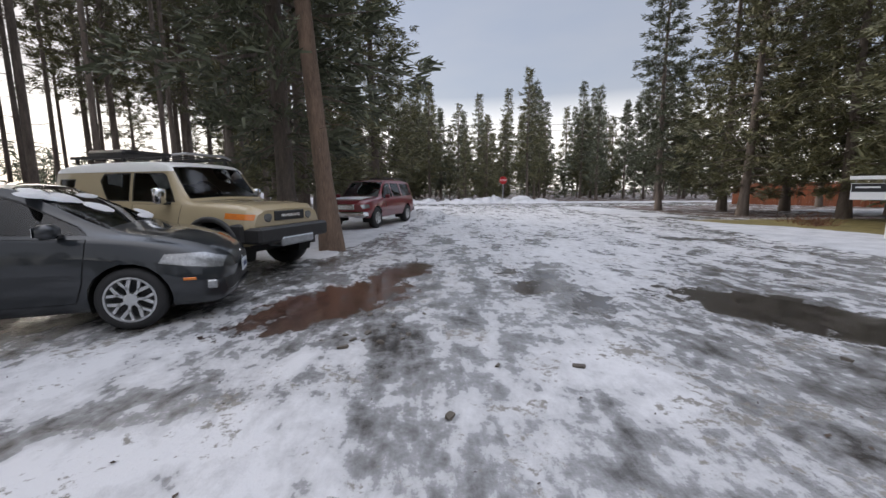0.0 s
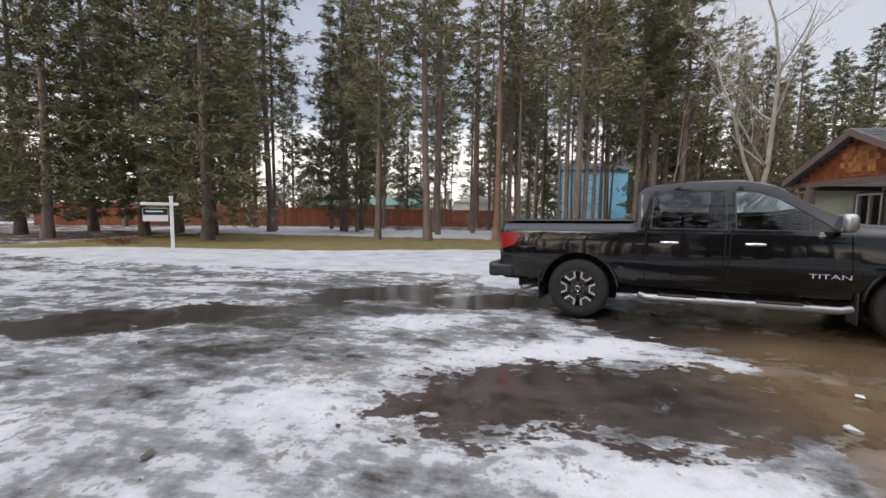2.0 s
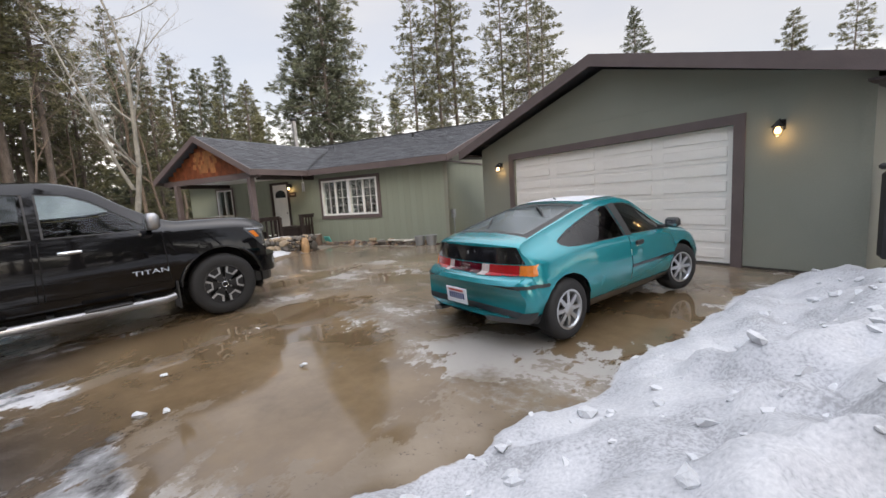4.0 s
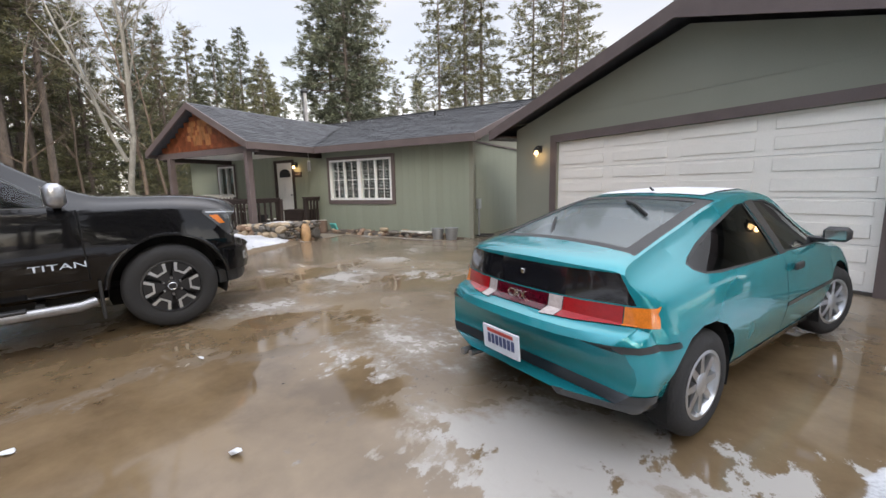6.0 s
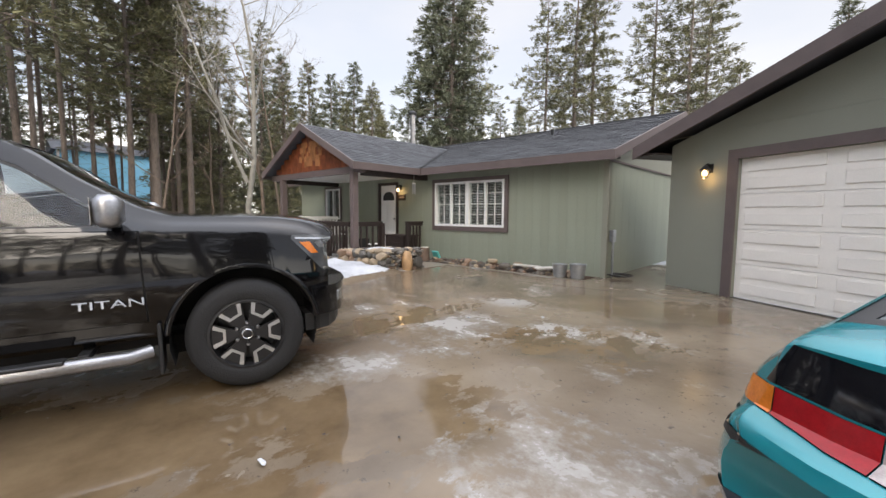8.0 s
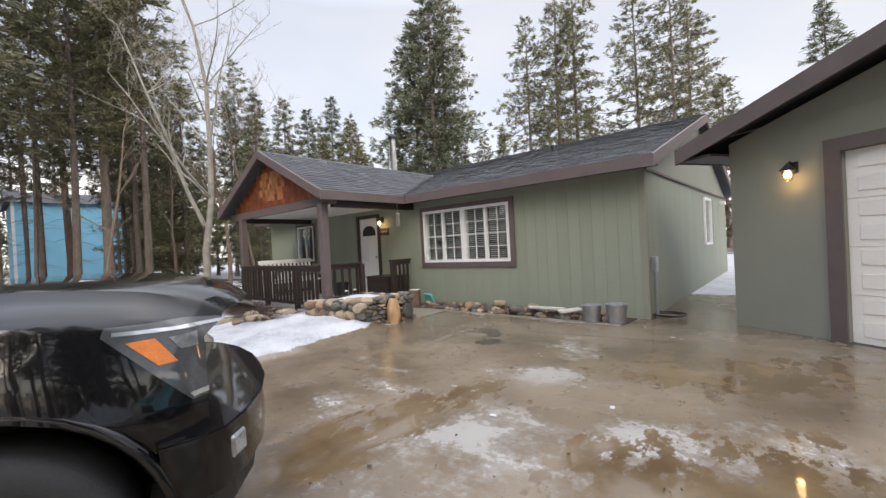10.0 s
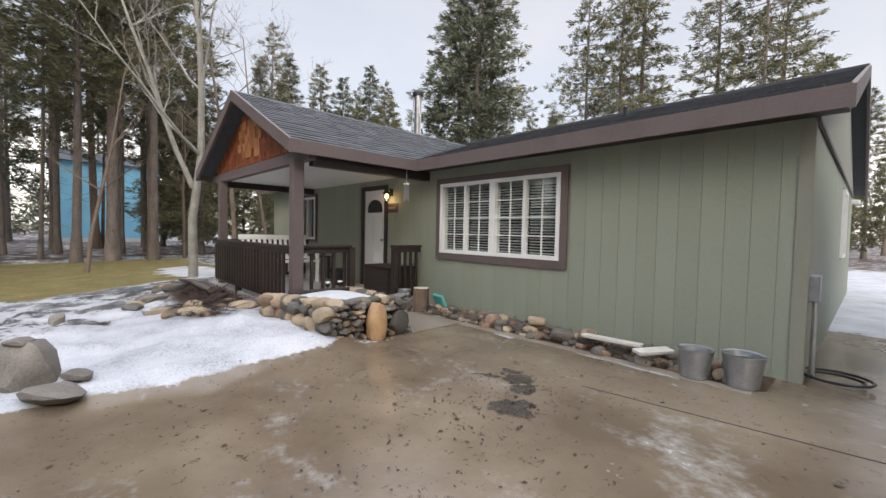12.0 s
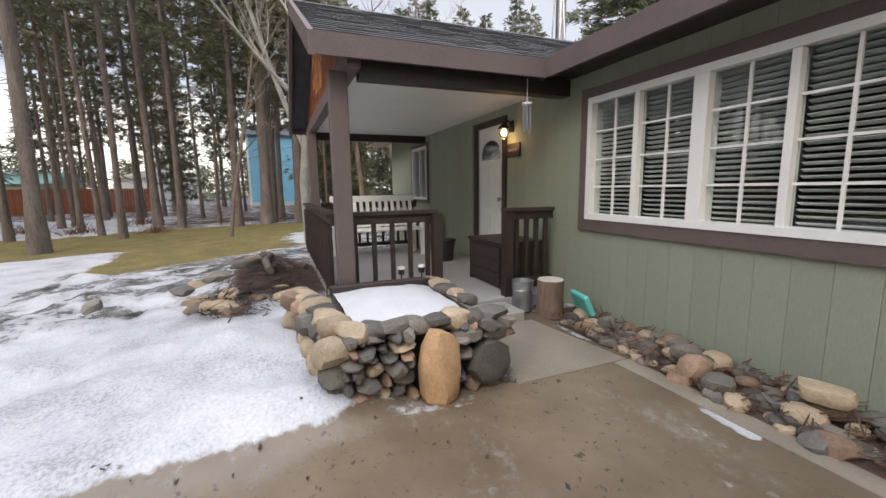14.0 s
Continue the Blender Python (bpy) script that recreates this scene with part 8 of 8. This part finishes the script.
part("door", boxes((60.95, -0.4, 0, 60.99, 2.8, 2.7)), material("shed_door", (0.50, 0.52, 0.52), 0.5), sh)
simple_building("green_roof_house", "low house with a green metal roof beyond the fence", 60, 11.5, 68, 20, 2.5, 1.3, M_SIDING_PLAIN, M_GREENROOF, "y", cat="house")
simple_building("green_roof_house", "low house with a green metal roof beyond the fence", 62, 24, 70, 29, 2.4, 1.2, M_CEDAR, M_GREENROOF, "y", cat="house")

bin_ = thing("wheelie_bin", "dark grey wheeled rubbish bin beside the garage", "bin", GM @ pose(7.75, -0.15, 0.25))
part("body", boxes((-0.28, -0.32, 0.05, 0.28, 0.32, 1.05), bevel=0.05), M_PLASTIC, bin_, smooth=True)
part("lid", boxes((-0.30, -0.35, 1.05, 0.30, 0.36, 1.12), bevel=0.025), M_PLASTIC, bin_, smooth=True)
part("handle", boxes((-0.25, 0.33, 0.98, 0.25, 0.37, 1.02)), M_PLASTIC, bin_)

cable = thing("power_cables", "thin overhead power cables along the road", "cable")
for k, z in enumerate((6.6, 7.3, 7.9)):
    part("cable", tube(bmesh.new(), [(-40 + 10 * i, 45 - 0.3 * i, z - 0.05 * math.sin(i / 10 * math.pi) * 12 * 0.5 + 0.3) for i in range(11)], 0.018, 4), M_BLACK, cable)


# ---- bare aspen and brush ----
def bare_tree(seed, x, y, height, radius, mat, label, forks=2):
    r = random.Random(seed)
    t = thing("bare_tree", label, "tree", pose(x, y, ground_z(x, y)), "trees")
    tr = bmesh.new()
    tw = bmesh.new()

    def limb(bm, p, d, L, rad, depth):
        pts, rr = [p], [rad]
        n = 6
        for i in range(n):
            d = (d + Vector((r.gauss(0, 0.10), r.gauss(0, 0.10), r.gauss(0.03, 0.07)))).normalized()
            p = p + d * L / n
            pts.append(p)
            rr.append(rad * (1 - 0.8 * (i + 1) / n))
        tube(bm, pts, rr, 8 if depth == 0 else 5, False)
        if depth < 3:
            for i in range(2, n + 1):
                for _ in range(r.choice((1, 2)) if depth else 2):
                    v = Vector((r.uniform(-1, 1), r.uniform(-1, 1), r.uniform(0.15, 0.9))).normalized()
                    limb(tw, pts[i], (d * 0.35 + v).normalized(), L * r.uniform(0.22, 0.42), max(0.004, rr[i] * 0.5), depth + 1)
    limb(tr, Vector((0, 0, -0.1)), Vector((0.02, 0.0, 1)), height, radius, 0)
    if forks > 1:
        limb(tr, Vector((0.02, 0, height * 0.24)), Vector((0.08, 0.24, 1)).normalized(), height * 0.62, radius * 0.6, 0)
    part("trunk", tr, mat, t, smooth=True, angle=70)
    tagged(part("twig_spray", tw, M_TWIG if mat is not M_ASPEN else mat, t), kind="stuff")


bare_tree(11, 16.1, -10.55, 9.5, 0.115, M_ASPEN, "bare pale aspen with a forked trunk")
bare_tree(12, 19.5, -12.5, 8.0, 0.09, M_TWIG, "bare thin tree beyond the house", 1)
bare_tree(21, 21.5, -14.5, 9.0, 0.08, M_TWIG, "bare thin tree beyond the house", 1)
bare_tree(22, 23.5, -11.8, 8.5, 0.07, M_TWIG, "bare thin tree beyond the house", 1)
bare_tree(23, 19.0, -8.6, 7.5, 0.06, M_TWIG, "bare brown sapling beside the lawn", 1)
bare_tree(24, 24.5, -17.0, 10.0, 0.09, M_TWIG, "bare thin tree beyond the house", 1)
bare_tree(13, -6.2, 19.0, 5.0, 0.07, M_ASPEN, "bare pale sapling at the wood's edge", 1)
rng = random.Random(71)
for x, y, s in ((23.5, -3.5, 1.0), (25.0, -1.5, 0.9), (22.5, -6.0, 0.8), (27.0, -4.5, 1.1), (15.3, 15.3, 1.1), (14.2, 13.8, 0.7), (30.5, 6.0, 1.2), (31, 8.5, 1.0), (-6.5, 9.2, 1.0), (-8.2, 10.5, 1.2), (-10.5, 9.0, 1.2), (-7.5, 13.5, 1.0)):
    bush = thing("dry_brush", "heap of rusty dead brush on the ground", "brush", pose(x, y, ground_z(x, y)), "brush heaps")
    bm = bmesh.new()
    for k in range(90):
        a, rr = rng.uniform(0, 6.28), rng.uniform(0, 0.7) * s
        p = Vector((rr * math.cos(a) * 1.5, rr * math.sin(a), 0))
        d = Vector((rng.uniform(-0.7, 0.7), rng.uniform(-0.7, 0.7), rng.uniform(0.2, 0.8))) * s * rng.uniform(0.3, 0.75)
        tube(bm, [p, p + d * 0.6, p + d + Vector((0, 0, -0.05))], [0.010, 0.007, 0.003], 3, False)
    tagged(part("stem_heap", bm, M_DRYBRUSH, bush), kind="stuff")


# ---- trees ----
def tuft(vs, fs, p, d, size, rng, n=6):
    """A spray of needle bundles round a twig tip."""
    for _ in range(n):
        v = Vector((d.x + rng.uniform(-0.9, 0.9), d.y + rng.uniform(-0.9, 0.9), d.z + rng.uniform(-0.7, 0.8))).normalized()
        side = v.orthogonal()
        side.rotate(Matrix.Rotation(rng.uniform(0, 6.28), 3, v))
        w = size * rng.uniform(0.05, 0.10)
        L = size * rng.uniform(0.7, 1.25)
        q = p + Vector((rng.uniform(-1, 1), rng.uniform(-1, 1), rng.uniform(-1, 1))) * size * 0.45
        i = len(vs)
        vs.extend([q - side * w, q + side * w, q + v * L + side * w * 0.4, q + v * L - side * w * 0.4])
        fs.append((i, i + 1, i + 2, i + 3))


def pine(seed, height, radius, base_frac, spread, density, needle, bark, lean=0.0, tufts=6, tuft_size=0.24, trunk_seg=9, droop=0.15, taper=1.0, dead=10):
    """Trunk and crown meshes of a conifer. base_frac: where the living crown begins."""
    rng = random.Random(seed)
    pts, rad = [], []
    n = 14
    wob = [rng.uniform(-1, 1) * 0.012 * height for _ in range(4)]
    for i in range(n + 1):
        f = i / n
        z = height * f
        x = wob[0] * math.sin(f * 3.0) + lean * z
        y = wob[1] * math.sin(f * 2.3 + wob[2])
        r = radius * (1 - f) ** 0.75 * (1 + 0.55 * max(0, 1 - f * 22)) + 0.012
        pts.append(Vector((x, y, z - 0.15 if i == 0 else z)))
        rad.append(r)

    def at(f):
        i = min(int(f * n), n - 1)
        return pts[i].lerp(pts[i + 1], f * n - i)

    bm = bmesh.new()
    tube(bm, pts, rad, trunk_seg)
    vs, fs = [], []
    m = int(density * (1 - base_frac) * height)
    for k in range(m):
        f = base_frac + (1 - base_frac) * ((k + rng.random()) / m) ** 0.95
        g = (f - base_frac) / (1 - base_frac)
        L = spread * ((1 - g) ** taper * 0.92 + 0.08) * rng.uniform(0.55, 1.15) * min(1, 0.45 + g * 4)
        a = k * 2.399 + rng.uniform(-0.5, 0.5)
        o = at(f)
        up = rng.uniform(-0.1, 0.3) - droop * (1 - g)
        d = Vector((math.cos(a), math.sin(a), up)).normalized()
        mid = o + d * L * 0.55 + Vector((0, 0, -0.05 * L))
        tip = o + d * L + Vector((0, 0, (0.10 - droop) * L * 0.5))
        tube(bm, [o, mid, tip], [0.012 + 0.012 * L, 0.010 + 0.006 * L, 0.004], 4, False)
        c = max(3, int(L * 5.5))
        for j in range(c):
            u = 0.30 + 0.70 * (j + rng.random()) / c
            p = o.lerp(mid, u / 0.55) if u < 0.55 else mid.lerp(tip, (u - 0.55) / 0.45)
            off = Vector((rng.uniform(-1, 1), rng.uniform(-1, 1), rng.uniform(-0.5, 0.6))) * 0.22 * L * (1.1 - u * 0.5)
            tuft(vs, fs, p + off, d + off * 0.5, tuft_size * rng.uniform(0.8, 1.3), rng, tufts)
    for k in range(dead):
        f = rng.uniform(0.10, base_frac + 0.05)
        a = rng.uniform(0, 6.28)
        o = at(f)
        L = rng.uniform(0.4, 1.3)
        d = Vector((math.cos(a), math.sin(a), rng.uniform(-0.35, 0.1)))
        tube(bm, [o, o + d * L * 0.5, o + d * L + Vector((0, 0, -0.1))], [0.016, 0.010, 0.003], 4, False)
    trunk = solid("trunk", bm, bark, True, 60)
    me = bpy.data.meshes.new("crown")
    me.from_pydata([tuple(v) for v in vs], [], fs)
    me.materials.append(needle)
    return trunk, me


def plant(kind, x, y, scale=1.0, turn=0.0, label="", z=None):
    t = thing("pine_tree", label or kind[2], "tree", Matrix.Translation((x, y, ground_z(x, y) if z is None else z)) @ Matrix.Rotation(turn, 4, "Z") @ Matrix.Scale(scale, 4), "trees")
    part("trunk", kind[0], None, t)
    part("crown", kind[1], None, t)
    return t


TALL = [(*pine(101 + i, 19 + i, 0.155 + 0.015 * i, 0.30 + 0.05 * (i % 3), 3.5, 7.5, M_NEEDLE, M_BARK, 0.004 * (i - 1), 11, taper=0.7), "tall lodgepole pine with a bare grey trunk") for i in range(4)]
BUSHY = [(*pine(201 + i, 15 + 2 * i, 0.21, 0.06, 3.9, 8.0, M_NEEDLE, M_BARK, 0, 12, 0.28, dead=4, taper=0.75), "full green pine with low branches") for i in range(3)]
DARK = [(*pine(301 + i, 17 + i, 0.20, 0.12, 3.4, 9.0, M_NEEDLE_DARK, M_BARK, 0, 12, 0.28, dead=5, droop=0.25, taper=0.8), "dark green pine with a pointed top") for i in range(2)]
WIDE = [(*pine(321 + i, 17.5 + i, 0.20, 0.10, 4.6, 9.5, M_NEEDLE_DARK, M_BARK, 0, 13, 0.28, dead=5, droop=0.2, taper=0.7), "broad dark green pine with a ragged crown") for i in range(2)]
NEAR = (*pine(151, 20, 0.19, 0.30, 3.6, 8.0, M_NEEDLE, M_BARK_RED, 0.06, 24, 0.14, 14, taper=0.7, dead=14), "tall pine with a leaning grey-brown trunk")
RUDDY = [(*pine(401 + i, 21, 0.18, 0.45, 2.4, 7.0, M_NEEDLE, M_BARK_RED, 0.006, 10, dead=8), "tall pine with a ruddy brown trunk") for i in range(2)]
FAR = [(*pine(501 + i, 13 + 1.5 * i, 0.16, 0.06 + 0.06 * i, 2.3, 6.0, (M_NEEDLE, M_NEEDLE_DARK)[i % 2], M_BARK, 0, 7, 0.42, 5, dead=0), "distant green pine across the snow") for i in range(4)]
BARE = [(*pine(601 + i, 17 + 2 * i, 0.085 + 0.018 * i, 0.45, 1.7, 6.0, M_NEEDLE, M_BARK, 0.01 * (i - 1), 8, dead=26), "slim pine with bare lower limbs") for i in range(3)]

rng = random.Random(77)
# single trees that stand clear of the woods
plant(NEAR, -2.02, 8.72, 1.0, 3.1, "tall pine with a leaning grey-brown trunk by the parked cars")
plant(DARK[0], -3.57, 10.4, 1.15, 1.0)
plant(BUSHY[1], -4.6, 15.2, 1.0, 2.2)
plant(BUSHY[2], -2.6, 21.5, 0.95, 0.8)
for k, (x, y, s) in enumerate(((17.2, 12.3, 1.05), (18.9, 17.4, 1.0), (16.2, 20.0, 0.95), (20.5, 14.6, 1.0), (22.5, 18.5, 1.1), (18.0, 24.0, 1.0), (21.5, 23.5, 1.0), (14.9, 25.5, 0.85))):
    plant((BUSHY + DARK[1:])[k % 4], x, y, s, k * 1.3)
plant(TALL[0], 20.6, 5.1, 0.9, 0.6)
plant(TALL[2], 20.8, 2.4, 1.0, 1.7)
plant(BARE[2], 25.5, 2.6, 1.0, 2.9)
plant(RUDDY[0], 22.0, -1.2, 1.0, 0.9)
plant(BARE[1], 28.5, 0.6, 1.0, 1.1)
plant(BUSHY[1], 27.0, 9.5, 1.0, 0.5)
plant(TALL[3], 24.5, 13.5, 1.0, 2.5)
plant(TALL[0], 18.3, -4.6, 1.0, 0.2)
plant(BARE[0], 21.0, -5.5, 1.0, 0.7)
plant(BARE[1], 24.3, -9.6, 1.0, 0.7)
plant(DARK[1], 33.0, -5.0, 0.42, 0.4, "small dense dark fir under the tall pines")
# tall trees that show over the house roof: bearing, distance, kind, size
for az, d, kind, s in ((-46, 29, WIDE[0], 1.0), (-48.5, 27, WIDE[1], 1.02), (-50.5, 29, TALL[2], 1.0), (-52, 33, BUSHY[0], 0.7), (-43, 48, FAR[1], 0.6), (-55.5, 34, BUSHY[1], 0.62), (-62, 31, TALL[1], 0.92), (-66.5, 31, TALL[2], 0.98), (-69, 32, TALL[3], 0.98), (-64, 38, BUSHY[2], 0.6), (-72.5, 37, BUSHY[0], 0.6),
                      (-76, 32, TALL[0], 1.02), (-80, 31, TALL[1], 0.95), (-82, 34, TALL[2], 0.9), (-85, 36, BUSHY[1], 0.75), (-88.5, 42, BUSHY[2], 0.62), (-93.7, 36, DARK[1], 0.88), (-100, 60, FAR[2], 0.95), (-36.5, 32, BUSHY[1], 0.66), (-34, 34, DARK[1], 0.78), (-30.5, 32, DARK[0], 0.72), (-27.5, 35, BUSHY[2], 0.74), (-38.5, 34, BUSHY[0], 0.62), (-24, 32, DARK[0], 0.78), (-22, 38, TALL[1], 0.9), (-32, 40, TALL[0], 0.75), (-108, 52, BUSHY[2], 0.9), (-113, 50, TALL[1], 0.85), (-58, 45, FAR[3], 0.8), (-73, 48, FAR[0], 0.9), (-90, 55, FAR[1], 0.8)):
    plant(kind, 3.44 + d * math.cos(radians(az)), -6.93 + d * math.sin(radians(az)), s, az * 0.37)


def wood(n, x0, x1, y0, y1, kinds, gap, smin=0.85, smax=1.15, keep=lambda x, y: True):
    placed = []
    for _ in range(n * 12):
        if len(placed) >= n:
            break
        x, y = rng.uniform(x0, x1), rng.uniform(y0, y1)
        if keep(x, y) and all((x - a) ** 2 + (y - b) ** 2 > gap * gap for a, b in placed):
            placed.append((x, y))
            plant(rng.choice(kinds), x, y, rng.uniform(smin, smax), rng.uniform(0, 6.28))


# wood behind the parked cars
wood(40, -26, -5.5, 7, 34, TALL[:2] + BARE + BARE, 2.3, keep=lambda x, y: x < -4.5 - 0.12 * max(0, y - 12) and not (y < 11 and x > -11))
wood(16, -30, -12, -6, 7, TALL + BARE + BUSHY[:1], 2.4)
# across the road to the north
wood(75, -28, 38, 47, 66, FAR + BUSHY[:1], 2.2, 0.6, 0.95)
wood(40, -40, 60, 66, 95, FAR, 3.2, 0.95, 1.25)
# east, behind the fence and beyond the lawn
wood(38, 23, 46, -12, 32, TALL[:2] + BARE + RUDDY + BARE, 2.5, keep=lambda x, y: not (x < 26 and y > -3) and not (25 < x < 34 and -9 < y < -4.5 and x > 27))
wood(26, 40, 66, -22, 44, FAR + TALL[:1], 3.0)
wood(24, 24, 42, -27, -12.5, FAR + BUSHY[:2] + DARK[:1], 2.2, 0.5, 0.70)
wood(24, 19.5, 36, -12, -1.5, BARE + BARE + TALL[:2], 1.7, 0.7, 0.95, keep=lambda x, y: x > 22 or y > -9)
# behind the house
wood(26, -45, 40, -75, -46, FAR, 4.0, 0.7, 1.0)


# far woods that close the view all round
def far_woods(seed, r0, r1, n, hmin, hmax):
    rng = random.Random(seed)
    vs, fs = [], []
    for _ in range(n):
        a, r = rng.uniform(0, math.tau), rng.uniform(r0, r1)
        x, y = 6 + r * math.cos(a), r * math.sin(a)
        h = rng.uniform(hmin, hmax) * (0.8 + 0.4 * noise.noise(Vector((x * 0.03, y * 0.03, 0))))
        w = h * rng.uniform(0.13, 0.2)
        z0 = float(ground_z(x, y))
        k = 70
        for j in range(k):
            f = (j + rng.random()) / k
            b = rng.uniform(0, math.tau)
            rad = w * (1.02 - f) * rng.uniform(0.3, 1.1)
            p = Vector((x + rad * math.cos(b), y + rad * math.sin(b), z0 + h * (0.02 + 0.98 * f)))
            d = Vector((math.cos(b), math.sin(b), rng.uniform(-0.6, 0.4)))
            tuft(vs, fs, p, d, 1.0, rng, 2)
    me = bpy.data.meshes.new("far_woods")
    me.from_pydata([tuple(v) for v in vs], [], fs)
    me.materials.append(M_NEEDLE_DARK)
    tagged(new("far_woods", me), "dense dark pine woods in the distance", "woods", kind="stuff")


far_woods(3, 66, 120, 700, 6, 11)
